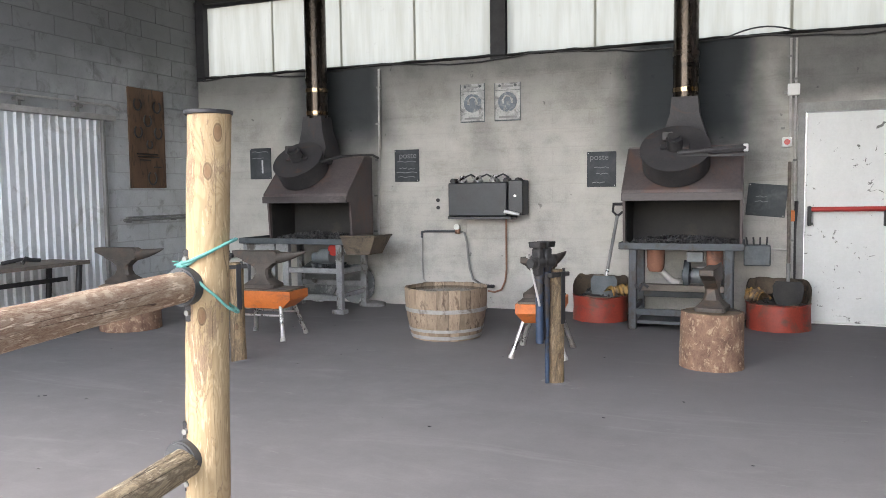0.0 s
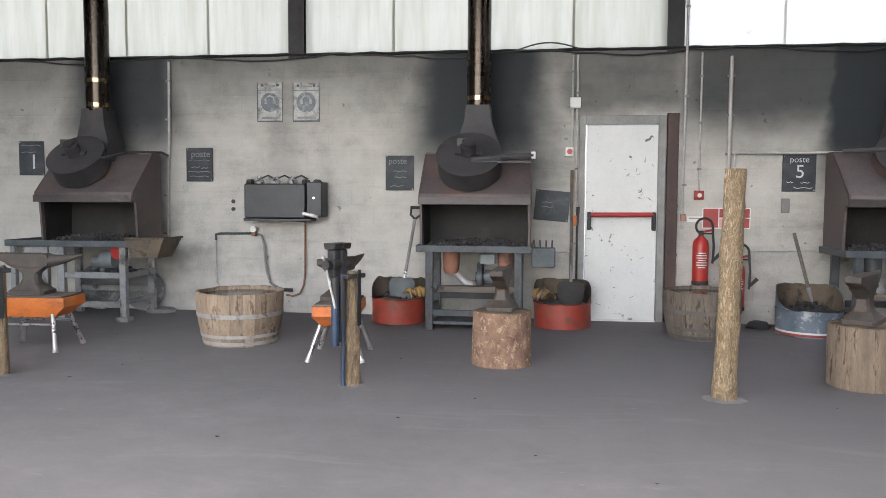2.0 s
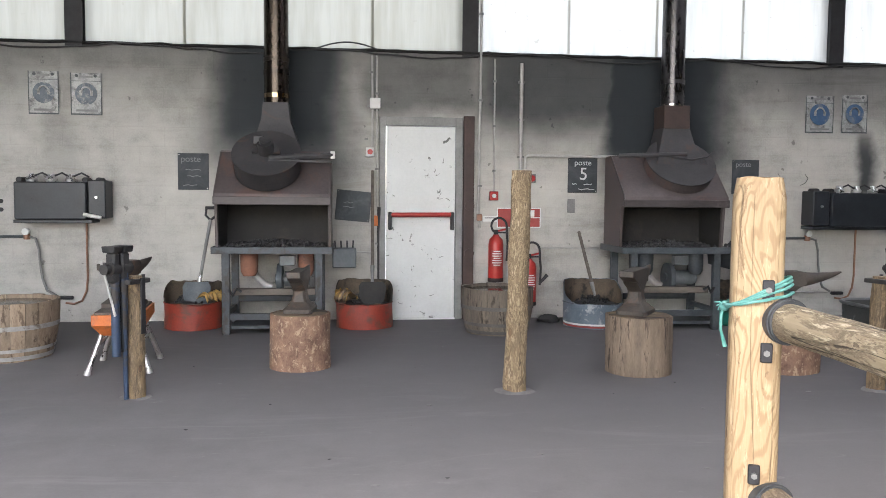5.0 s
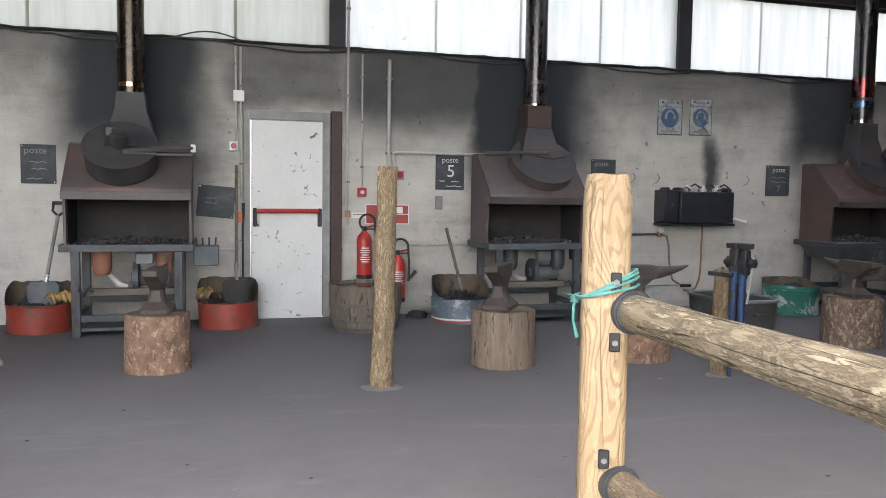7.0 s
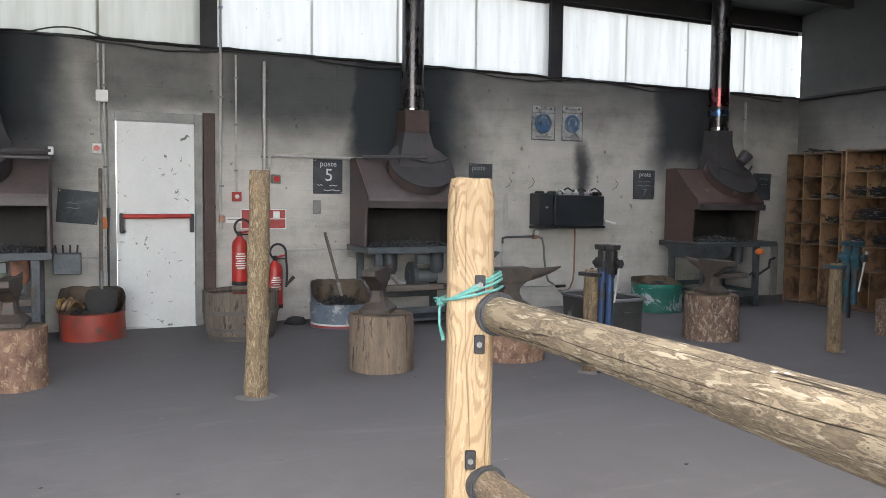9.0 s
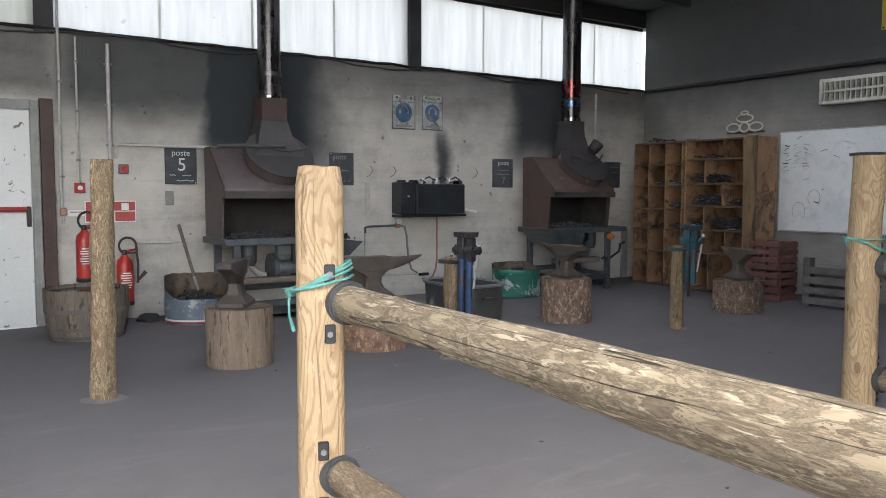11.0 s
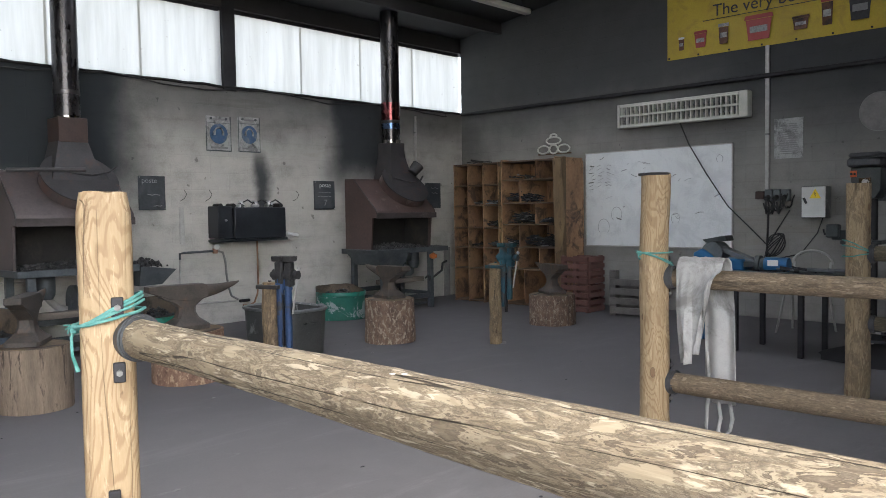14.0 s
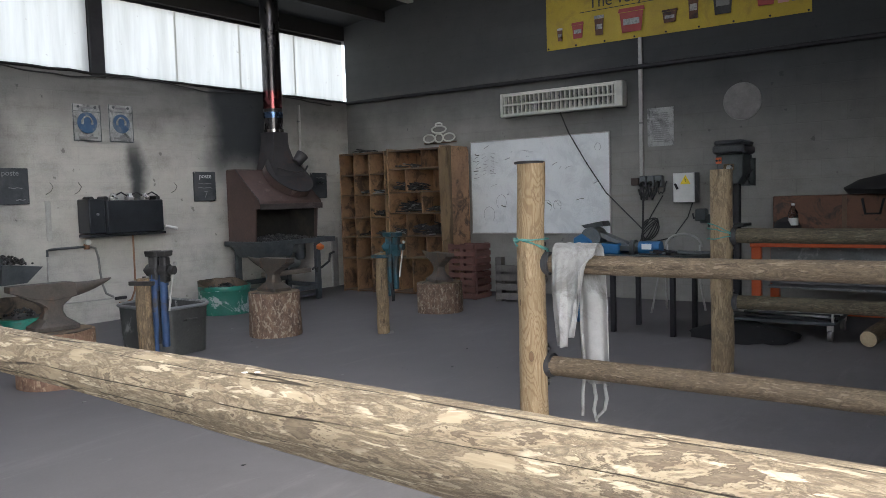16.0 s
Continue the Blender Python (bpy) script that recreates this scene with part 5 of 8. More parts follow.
for i in range(4):
    part("tool", Shape().tube([(-0.07 + i * 0.05, 0, 0.1), (-0.09 + i * 0.06, 0.01 * i, 0.26)], 0.008, 6), DARKSTEEL, tb)
st = thing("steel_tray", (6.98, 7.90, 0.62), "dark sheet-steel coal tray on the forge's side", "tray")
part("tray_box", Shape().loft([[(-0.12, 0.0, 0), (0.32, 0.0, 0), (0.32, 0.5, 0), (-0.12, 0.5, 0)], [(-0.22, -0.05, 0.2), (0.34, -0.05, 0.2), (0.34, 0.6, 0.2), (-0.22, 0.6, 0.2)]]), LEGDARK, st)
part("orange_knob", Shape().lathe([(0.01, 0.66), (0.05, 0.68), (0.055, 0.72), (0.01, 0.75)], 14, (0.42, 7.86, 0)), ORANGE, forge4, "bright orange knob")
part("fan_ball", Shape().tube([(0.33, 8.15, 1.84), (0.42, 8.12, 1.95)], [0.07, 0.085], 16), FAN, forge4)
part("pedal", Shape().tube([(0.42, 7.86, 0.42), (0.56, 7.84, 0.50), (0.58, 7.84, 0.60), (0.66, 7.84, 0.62)], 0.016, 8), DARKSTEEL, forge4)
pv = thing("plaster_strip", (9.02, 8.77, 0), "whitish plaster strip at the wall's foot", "strip")
part("strip", Shape().box(-0.07, 0.05, -0.01, 0.02, 0, 0.75, 0.004), PATCH, pv)
for i, (x, y, r) in enumerate(((-5.15, 8.68, 0.26), (-4.62, 8.68, 0.24))):
    pl = thing("standing_plate", (x, y, 0), "rounded grey steel plate leaning at the wall under the forge", "plate", "plates under the forge")
    part("plate", Shape().tube([(0, -0.01, r), (0, 0.012, r)], r, 28), GALVSHEET, pl)
fp = tagged(part("foot_slab", Shape().lathe([(0.17, 0), (0.17, 0.035), (0.15, 0.045)], 16, (-4.38, 8.6, 0), True, 0.7).rough(0.01, 8), PATCH), "flat grey stone slab on the floor", "slab")


# ---- wall heaters with gas and water pipes ----
def heater(x0, x1, z0, z1, flip, label):
    h = thing("gas_forge", ((x0 + x1) / 2, 8.5, z0), label, "gas forge", "wall gas forges")
    w, d = (x1 - x0) / 2, 0.28
    part("body", Shape().box(-w, w, 0, d, 0, z1 - z0, 0.012), HEATER, h)
    a, b = (w, w + 0.17) if flip > 0 else (-w - 0.19, -w)
    part("side_case", Shape().box(a, b, 0.04, d, 0.01, z1 - z0 + 0.02, 0.01), HEATER, h)
    part("knob", Shape().tube([((a + b) / 2, 0.04, 0.22), ((a + b) / 2, 0.02, 0.22)], 0.013, 12), SILVER, h)
    part("door_lever", Shape().tube([(-0.02, -0.03, 0), (0.15, -0.03, 0)], 0.019, 10), WHITE, h, "pale lever rod", m=Matrix.Translation((w + 0.0, 0.0, 0.05)) @ Matrix.Rotation(radians(12), 4, "Y"))
    part("bottom_rail", Shape().box(-w - (0.02 if flip > 0 else 0.19), w + 0.04, 0.03, d, -0.035, -0.004, 0.004), HEATER, h)
    part("wall_bracket", Shape().box(-w, w, d, 8.797 - 8.5, 0.05, 0.3), DARKSTEEL, h)
    for i in range(3):
        bx = -w * 0.6 + i * w * 0.55
        bn = part("burner", Shape().lathe([(0.05, 0), (0.055, 0.03), (0.035, 0.05), (0.03, 0.08)], 16, (bx, 0.1, z1 - z0)), SILVER, h, "silver burner cap")
        part("gas_line", Shape().tube([(bx + 0.03, 0.1, z1 - z0 + 0.06), (bx + 0.1, 0.1, z1 - z0 + 0.09), (bx + 0.17, 0.1, z1 - z0 + 0.05)], 0.009, 6), DARKSTEEL, bn)
    for bx in (-w + 0.03, w - 0.03, w + 0.1 if flip > 0 else -w - 0.14):
        part("hose_coupling", Shape().tube([(bx, 0.06, z1 - z0 + 0.02), (bx, 0.2, z1 - z0 + 0.02)], 0.028, 12), RUBBER, h)
    return h


heater(-3.36, -2.68, 1.06, 1.43, 1, "black wall-mounted gas forge with silver burner caps")
heater(5.13, 5.85, 1.02, 1.39, -1, "black wall-mounted gas forge with silver burner caps")


def water_line(x, label):
    p = thing("water_line", (x, YB, 0), label, "pipe", "water lines")
    y = -0.03
    part("iron_pipe", Shape().tube([(-0.45, y, 0.80), (-0.45, y, 0.865), (-0.40, y, 0.875), (-0.02, y, 0.88)], 0.014, 8), LEGDARK, p)
    part("gauge", Shape().tube([(0.0, y - 0.01, 0.93), (0.0, y - 0.045, 0.93)], 0.034, 18), WHITE, p, "small white pressure gauge")
    part("valve", Shape().lathe([(0.03, -0.03), (0.035, 0), (0.03, 0.03)], 12, (0.0, y, 0.88)), COPPER, p)
    part("down_pipe", Shape().tube([(-0.45, y, 0.80), (-0.455, y, 0.55), (-0.445, y, 0.32), (-0.40, y, 0.275), (-0.1, y, 0.27), (0.2, y, 0.265), (0.42, y, 0.26)], 0.010, 8), GALV, p)
    part("hose", Shape().tube([(0.02, y, 0.88), (0.09, y - 0.02, 0.86), (0.12, y - 0.02, 0.75), (0.13, y - 0.02, 0.6), (0.15, y - 0.02, 0.45), (0.19, y - 0.02, 0.33), (0.28, y - 0.02, 0.28)], 0.013, 8), FRAMEGREY, p)
    part("copper_pipe", Shape().tube([(0.58, y, 1.04), (0.58, y, 0.45), (0.565, y, 0.32), (0.52, y, 0.22), (0.44, y, 0.19), (0.36, y, 0.2)], 0.011, 8), COPPER, p)
    part("tap", Shape().box(0.30, 0.44, y - 0.04, y, 0.24, 0.275, 0.006), DARKSTEEL, p)
    return p


water_line(-3.35, "bent iron water pipe with gauge, hose and copper feed on the wall")
water_line(5.02, "bent iron water pipe with gauge, hose and copper feed on the wall")


# ---- anvils, stumps, stools and post vises ----
def anvil_mesh():
    """Horn along +x, heel along -x, foot at z = 0; 0.34 high and about 0.76 long."""
    s = Shape()

    def ring(z, hl, hw, c=0.02, x=0.0):
        return [(x + hl - c, -hw, z), (x + hl, -hw + c, z), (x + hl, hw - c, z), (x + hl - c, hw, z), (x - hl + c, hw, z), (x - hl, hw - c, z), (x - hl, -hw + c, z), (x - hl + c, -hw, z)]
    s.loft([ring(0, 0.155, 0.115), ring(0.03, 0.155, 0.115), ring(0.055, 0.125, 0.09), ring(0.085, 0.085, 0.065), ring(0.13, 0.066, 0.052), ring(0.17, 0.07, 0.05), ring(0.205, 0.105, 0.05, 0.012), ring(0.235, 0.16, 0.05, 0.01, -0.015), ring(0.255, 0.19, 0.05, 0.008, -0.02)])
    s.prism([(-0.30, 0.298), (-0.30, 0.343), (0.135, 0.343), (0.165, 0.325), (0.165, 0.235), (0.0, 0.215), (-0.13, 0.235)], "y", -0.054, 0.054, 0.004)
    pts, rs = [], []
    for i in range(9):
        u = i / 8
        pts.append((0.15 + 0.30 * u, 0, 0.280 + 0.058 * u ** 1.6))
        rs.append(0.052 * (1 - u) ** 0.8 + 0.005)
    s.tube(pts, rs, 14)
    return s.mesh("anvil", IRON, 30)


ANVIL = anvil_mesh()


def anvil(x, y, z, turn, label, size=1.0):
    a = tagged(new("anvil", ANVIL), label, "anvil", "smith's anvils")
    a.matrix_basis = pose(x, y, z, 0, 0, turn) @ Matrix.Scale(size, 4)
    return a


def stump(x, y, r, h, material, label, seed):
    t = thing("wood_stump", (x, y, 0), label, "stump", "anvil stumps")
    s, seg = Shape(), 44
    rings = []
    for j in range(9):
        z = h * j / 8
        ring = []
        for k in range(seg):
            a = 2 * math.pi * k / seg
            rr = r * (1 + 0.05 * noise.noise((math.cos(a) * 1.3 + seed, math.sin(a) * 1.3, z * 0.8)) + 0.035 * noise.noise((math.cos(a) * 6 + seed, math.sin(a) * 6, z * 3)) + 0.02 * (1 - j / 8))
            ring.append((rr * math.cos(a), rr * math.sin(a), z if j < 8 else z + 0.006 * noise.noise((a * 2, seed, 1))))
        rings.append(ring)
    s.loft(rings)
    part("trunk", s, material, t)
    part("cut_top", Shape().lathe([(r * 0.93, h - 0.01), (r * 0.93, h + 0.004), (r * 0.5, h + 0.006), (0.01, h + 0.005)], 30).rough(0.003, 9, seed), CUT, t, "sooty sawn top")
    return t


stump(-6.03, 6.47, 0.29, 0.44, BARK, "wide reddish tree stump under an anvil by the wall", 1.0)
anvil(-6.08, 6.47, 0.452, 4, "dark iron anvil on a wide stump by the sheet door", 1.05)
stump(-0.47, 6.49, 0.225, 0.415, BARK, "reddish barked stump carrying an anvil", 2.0)
anvil(-0.47, 6.50, 0.425, 84, "dark iron anvil seen end on, on a barked stump", 0.95)
stump(2.09, 6.14, 0.245, 0.43, BARKGREY, "grey weathered stump carrying an anvil", 3.0)
anvil(2.07, 6.16, 0.44, 56, "dark iron anvil on a grey weathered stump", 1.0)
stump(3.25, 6.16, 0.275, 0.40, BARK, "broad peeling stump carrying a large anvil", 4.0)
anvil(3.24, 6.16, 0.41, -6, "large dark iron anvil with long pointed horn on a stump", 1.02)
stump(5.53, 6.28, 0.255, 0.43, BARKDARK, "dark rough-barked stump carrying an anvil", 5.0)
anvil(5.53, 6.28, 0.44, 84, "dark iron anvil on a rough-barked stump", 0.95)
stump(7.52, 5.70, 0.26, 0.34, BARKDARK, "short dark-barked stump carrying an anvil", 6.0)
anvil(7.52, 5.70, 0.35, 62, "dark iron anvil on a short stump before the shelf", 0.98)


def anvil_stool(x, y, turn, label):
    t = thing("anvil_stand", (x, y, 0), label, "anvil stand", "orange anvil stands", turn)
    hull = Shape().loft([[(-0.22, -0.12, 0.28), (0.22, -0.12, 0.28), (0.22, 0.12, 0.28), (-0.22, 0.12, 0.28)], [(-0.33, -0.17, 0.37), (0.33, -0.17, 0.37), (0.33, 0.17, 0.37), (-0.33, 0.17, 0.37)], [(-0.33, -0.17, 0.445), (0.33, -0.17, 0.445), (0.33, 0.17, 0.445), (-0.33, 0.17, 0.445)]])
    part("seat", hull, ORANGE, t, "orange painted tapered block")
    part("top_pad", Shape().box(-0.31, 0.31, -0.155, 0.155, 0.445, 0.462, 0.004), BEAM, t)
    for sx, sy in ((-1, -1), (1, -1), (-1, 1), (1, 1)):
        lg = part("leg", Shape().tube([(sx * 0.19, sy * 0.10, 0.36), (sx * 0.275, sy * 0.215, 0.01)], 0.019, 12), BRIGHTSTEEL, t, "bright steel tube leg")
        part("foot", Shape().tube([(sx * 0.271, sy * 0.209, 0.03), (sx * 0.277, sy * 0.217, 0.0)], 0.024, 12), GALV, lg)
    for sy in (-1, 1):
        part("stretcher", Shape().tube([(-0.222, sy * 0.146, 0.22), (0.222, sy * 0.146, 0.22)], 0.010, 8), BRIGHTSTEEL, t)
    return t


anvil_stool(-4.42, 6.52, 3, "orange anvil stand on splayed steel tube legs")
anvil(-4.46, 6.52, 0.463, 4, "rusty dark anvil on an orange stand", 1.0)
anvil_stool(-1.79, 6.57, 96, "orange anvil stand on splayed steel tube legs")
anvil(-1.80, 6.62, 0.463, 78, "grey iron anvil on an orange stand", 1.0)


def round_log(s, p0, p1, r0, r1, seg=22, n=24, wob=0.06, seed=0.0, swell=0.0):
    """A slightly crooked, uneven log between two points, along z of the mesh."""
    p0, p1 = Vector(p0), Vector(p1)
    rings = []
    for j in range(n + 1):
        u = j / n
        c = p0.lerp(p1, u) + Vector((noise.noise((u * 2.5, seed, 0)), noise.noise((u * 2.5, seed, 7)), 0)) * 0.012
        r = r0 + (r1 - r0) * u
        q = max(0.0, min(1.0, (u - 0.10) / 0.36))
        more = swell * q * q * (3 - 2 * q)
        r += more
        c.y -= more * 1.3
        ring = []
        for k in range(seg):
            a = 2 * math.pi * k / seg
            d = 1 + wob * noise.noise((math.cos(a) * 1.2 + seed, math.sin(a) * 1.2, u * 5 + seed)) + wob * 0.5 * noise.noise((math.cos(a) * 5 + seed, math.sin(a) * 5, u * 26)) + 0.25 * wob * noise.noise((math.cos(a) * 9, math.sin(a) * 9 + seed, u * 60))
            ring.append(c + Vector((math.cos(a) * r * d, math.sin(a) * r * d, 0)))
        rings.append(ring)
    return s.loft(rings)


def post_vise(x, y, turn, paint, label, h=0.79, flip=1, iron=VISEIRON, hung=0.0):
    v = thing("post_vise", (x, y, 0), label, "vise", "post vises", turn)
    part("post", round_log(Shape(), (0, 0, 0), (0, 0, h), 0.062, 0.056, seed=x), LOGVISE, v, "short brown wooden post")
    part("footing", Shape().lathe([(0.095, 0), (0.09, 0.004), (0.06, 0.007)], 18).rough(0.025, 9, x), PATCH, v)
    # fixed leg in front of the post (towards -y), then the moving one, screw and handle
    part("fixed_leg", Shape().tube([(0, -0.088, 0.01 + hung), (0, -0.09, max(0.35, 0.05 + hung)), (0, -0.10, 0.45 + hung * 0.2), (0, -0.10, 0.80)], [0.015, 0.016, 0.028, 0.03], 14).tube([(0, -0.10, 0.74), (0, -0.10, 0.82)], 0.037, 14), paint, v)
    part("moving_leg", Shape().tube([(0, -0.168, 0.30 + hung * 0.4), (0, -0.170, 0.80)], 0.027, 14).tube([(0, -0.170, 0.74), (0, -0.170, 0.82)], 0.034, 14), paint, v)
    part("spring", Shape().box(-0.015, 0.015, -0.135, -0.118, 0.32, 0.7), DARKSTEEL, v)
    part("jaw_body", Shape().tube([(0, -0.05, 0.85), (0, -0.13, 0.85)], 0.045, 18).box(-0.036, 0.036, -0.14, -0.07, 0.78, 0.95, 0.012), iron, v)
    part("jaw_body", Shape().tube([(0, -0.15, 0.85), (0, -0.22, 0.85)], 0.045, 18).box(-0.034, 0.034, -0.215, -0.155, 0.76, 0.95, 0.012), iron, v)
    part("jaw_plate", Shape().prism([(-0.054, 0.99), (0.054, 0.99), (0.044, 0.95), (-0.044, 0.95)], "y", -0.135, -0.055, 0.005), iron, v)
    part("jaw_plate", Shape().prism([(-0.054, 0.99), (0.054, 0.99), (0.044, 0.95), (-0.044, 0.95)], "y", -0.225, -0.152, 0.005), iron, v)
    sc = part("screw", Shape().tube([(0, -0.02, 0.85), (0, -0.24, 0.85)], 0.020, 12).tube([(0, -0.23, 0.85), (0, -0.265, 0.85)], 0.032, 14), iron, v)
    part("handle", Shape().tube([(-0.03 * flip, -0.25, 0.90), (0.08 * flip, -0.262, 0.57)], 0.0075, 8).tube([(-0.033 * flip, -0.25, 0.905), (-0.027 * flip, -0.25, 0.89)], 0.015, 8), GALV, sc, "worn steel bar")
    part("collar", Shape().box(-0.07, 0.07, -0.12, 0.075, 0.745, 0.775, 0.004), iron, v)
    part("bolt", Shape().tube([(0.05, 0.03, 0.775), (0.05, 0.03, 0.80)], 0.012, 6), iron, v)
    part("back_strap", Shape().box(0.062, 0.075, -0.02, 0.02, 0.42, 0.78, 0.003), DARKSTEEL, v)
    return v


post_vise(-4.03, 5.52, -38, VISEBLUE, "blue leg vise bolted to a short wooden post")
post_vise(-1.46, 5.62, -25, VISEBLUE, "blue leg vise bolted to a short wooden post")
post_vise(3.53, 5.42, 20, VISETEAL, "dark blue leg vise bolted to a short wooden post", flip=-1)
post_vise(6.07, 5.33, 5, VISEAQUA, "teal-blue leg vise bolted to a short wooden post", flip=-1, iron=VISEAQUA, hung=0.36)


# ---- half barrels of oak staves ----
def tub(x, y, r_top, r_bot, h, wood, hoops, label, seed):
    t = thing("barrel_tub", (x, y, 0), label, "barrel", "half barrels")
    n = 22

    def rad(u):
        return r_bot + (r_top - r_bot) * u + 0.022 * math.sin(u * math.pi * 0.9)
    meshes = []
    for v in range(3):
        s = Shape()
        half = math.pi / n * 0.975
        rings = []
        for j in range(6):
            u = j / 5
            r = rad(u)
            z = h * u + (0.003 * (v - 1) if j == 5 else 0)
            rings.append([(ro * math.sin(a), -ro * math.cos(a), z) for ro, a in ((r, -half), (r + 0.002, 0), (r, half), (r - 0.024, half), (r - 0.024, -half))])
        s.loft(rings)
        meshes.append(s.mesh("stave", wood))
    rnd = random.Random(seed)
    for k in range(n):
        part("stave", meshes[rnd.randrange(3)], wood, t, m=Matrix.Rotation(2 * math.pi * k / n, 4, "Z"))
    for u0, u1 in hoops:
        part("hoop", Shape().lathe([(rad(u0) + 0.003, h * u0), (rad(u0) + 0.006, h * u0), (rad(u1) + 0.006, h * u1), (rad(u1) + 0.003, h * u1)], 44, caps=False), HOOP if wood is STAVE else PALLET, t, "grey iron hoop" if wood is STAVE else "dull dark iron hoop")
    part("bottom", Shape().lathe([(r_bot - 0.03, 0.02), (r_bot - 0.03, 0.04)], 30), wood, t)
    part("water", Shape().lathe([(rad(0.93) - 0.026, h * 0.92), (rad(0.93) - 0.026, h * 0.93)], 30), WATER, t, "dark still water")
    return t


tub(-2.83, 7.05, 0.375, 0.315, 0.46, STAVE, [(0.03, 0.10), (0.17, 0.23), (0.55, 0.63)], "half oak barrel tub of water with grey hoops", 3)
tub(1.33, 7.97, 0.345, 0.30, 0.44, STAVEGREY, [(0.03, 0.10), (0.20, 0.27), (0.55, 0.63)], "dull grey half barrel tub beside the door", 4)


# ---- cut-down oil drums with shovels ----
def drum(x, y, r, low, high, outer, inner, label, jag, seed, band=None, turn=0):
    d = thing("cut_drum", (x, y, 0), label, "drum", "cut-down drums", turn)
    seg = 48
    s = Shape()
    zt = []
    for k in range(seg):
        a = 2 * math.pi * k / seg
        up = 0.5 + 0.5 * math.sin(a)   # highest at the wall side
        up = max(0.0, min(1.0, (up - 0.25) * 2.2))
        zt.append(low + (high - low) * up + jag * noise.noise((math.cos(a) * 3 + seed, math.sin(a) * 3, seed)))
    rows = [[(r * math.cos(a), r * math.sin(a), z) for a in (2 * math.pi * k / seg for k in range(seg))] for z in (0.0, 0.012)]
    rows.insert(0, [((r - 0.02) * math.cos(2 * math.pi * k / seg), (r - 0.02) * math.sin(2 * math.pi * k / seg), 0.0) for k in range(seg)])
    for z, rr in ((low * 0.5, r), (low * 0.93, r), (low * 0.965, r + 0.008), (low * 0.99, r)):
        rows.append([(rr * math.cos(2 * math.pi * k / seg), rr * math.sin(2 * math.pi * k / seg), z) for k in range(seg)])
    part("wall", s.loft(rows, caps=False).rough(0.012, 4, seed), outer, d)
    upper = Shape().loft([[(r * math.cos(2 * math.pi * k / seg), r * math.sin(2 * math.pi * k / seg), low * 0.99) for k in range(seg)], [((r + 0.004) * math.cos(2 * math.pi * k / seg), (r + 0.004) * math.sin(2 * math.pi * k / seg), zt[k]) for k in range(seg)]], caps=False)
    part("cut_edge", upper, outer if band is None else band, d)
    part("lining", Shape().loft([[((r - 0.008) * math.cos(2 * math.pi * k / seg), (r - 0.008) * math.sin(2 * math.pi * k / seg), z if z else zt[k] - 0.003) for k in range(seg)] for z in (0.02, low * 0.9, 0)], caps=False), inner, d)
    part("coal_fill", Shape().lathe([(r - 0.012, low * 0.86), (r * 0.7, low * 0.94), (r * 0.3, low * 1.05), (0.01, low * 1.08)], 30).rough(0.014, 12, seed), COAL, d, "dark coal filling")
    tagged(part("coal_heap", lumps(70, (-r * 0.6, r * 0.6, -r * 0.6, r * 0.6, low * 0.95), 0.018, int(seed * 10)), COAL, d), kind="stuff")
    part("base", Shape().lathe([(r - 0.01, 0.001), (r - 0.01, 0.012)], 36), outer, d)
    return d


drum(-1.65, 8.40, 0.275, 0.265, 0.44, RED, RUSTIN, "cut-down red oil drum holding coal and a shovel", 0.03, 1.3, RUSTIN)
drum(0.04, 8.38, 0.285, 0.255, 0.45, RED, RUSTIN, "cut-down red oil drum holding coal beside the door", 0.03, 2.6, RUSTIN)
for x, y, z, t in ((-1.45, 8.29, 0.265, 40), (-0.165, 8.28, 0.265, -40)):
    bag = thing("ochre_sack", (x, y, z), "crumpled ochre plastic sack tucked in the drum's rim", "sack", "sacks in drums", t)
    s = Shape()
    rows = []
    for j in range(12):
        v = j / 11
        row = []
        for i in range(17):
            u = i / 16 - 0.5
            edge = 0.03 * noise.noise((u * 9, v * 2, x))
            fold = 0.014 * math.sin(u * 22 + x * 3 + v * 2) + 0.016 * noise.noise((u * 7, v * 6, x + 4))
            row.append((u * 0.24 * (0.7 + 0.4 * v), -0.055 + 0.13 * v ** 1.2 + fold, 0.005 + 0.10 * math.sin(math.pi * (0.12 + 0.8 * v)) - 0.10 * max(0, 0.25 - v) + edge + fold * 0.6))
        rows.append(row)
    s.loft(rows, caps=False, closed=False)
    sk = part("sack", s, YELLOWIN, bag)
    thick = sk.modifiers.new("thickness", "SOLIDIFY")
    thick.thickness = 0.004
dc = drum(2.39, 8.27, 0.30, 0.25, 0.46, DRUMBLUE, RUSTIN, "cut-down blue-grey drum with pale print and red stripe", 0.02, 3.1)
part("red_stripe", Shape().lathe([(0.301, 0.012), (0.303, 0.016), (0.303, 0.028), (0.301, 0.032)], 40, caps=False), SIGNRED, dc)
part("white_stripe", Shape().lathe([(0.301, 0.034), (0.303, 0.036), (0.303, 0.05), (0.301, 0.052)], 40, caps=False), WHITE, dc)
dg = drum(6.33, 8.06, 0.305, 0.30, 0.40, DRUMGREY, RUSTIN, "green and grey steel drum beside the end forge", 0.01, 4.2, RUSTIN)
part("green_band", Shape().lathe([(0.306, 0.28), (0.309, 0.285), (0.309, 0.335), (0.306, 0.34)], 40, caps=False), GREEN, dg, "green painted band")
drum(4.02, 8.27, 0.28, 0.27, 0.44, GREEN, RUSTIN, "cut-down green drum beside the forge", 0.02, 5.5, RUSTIN)


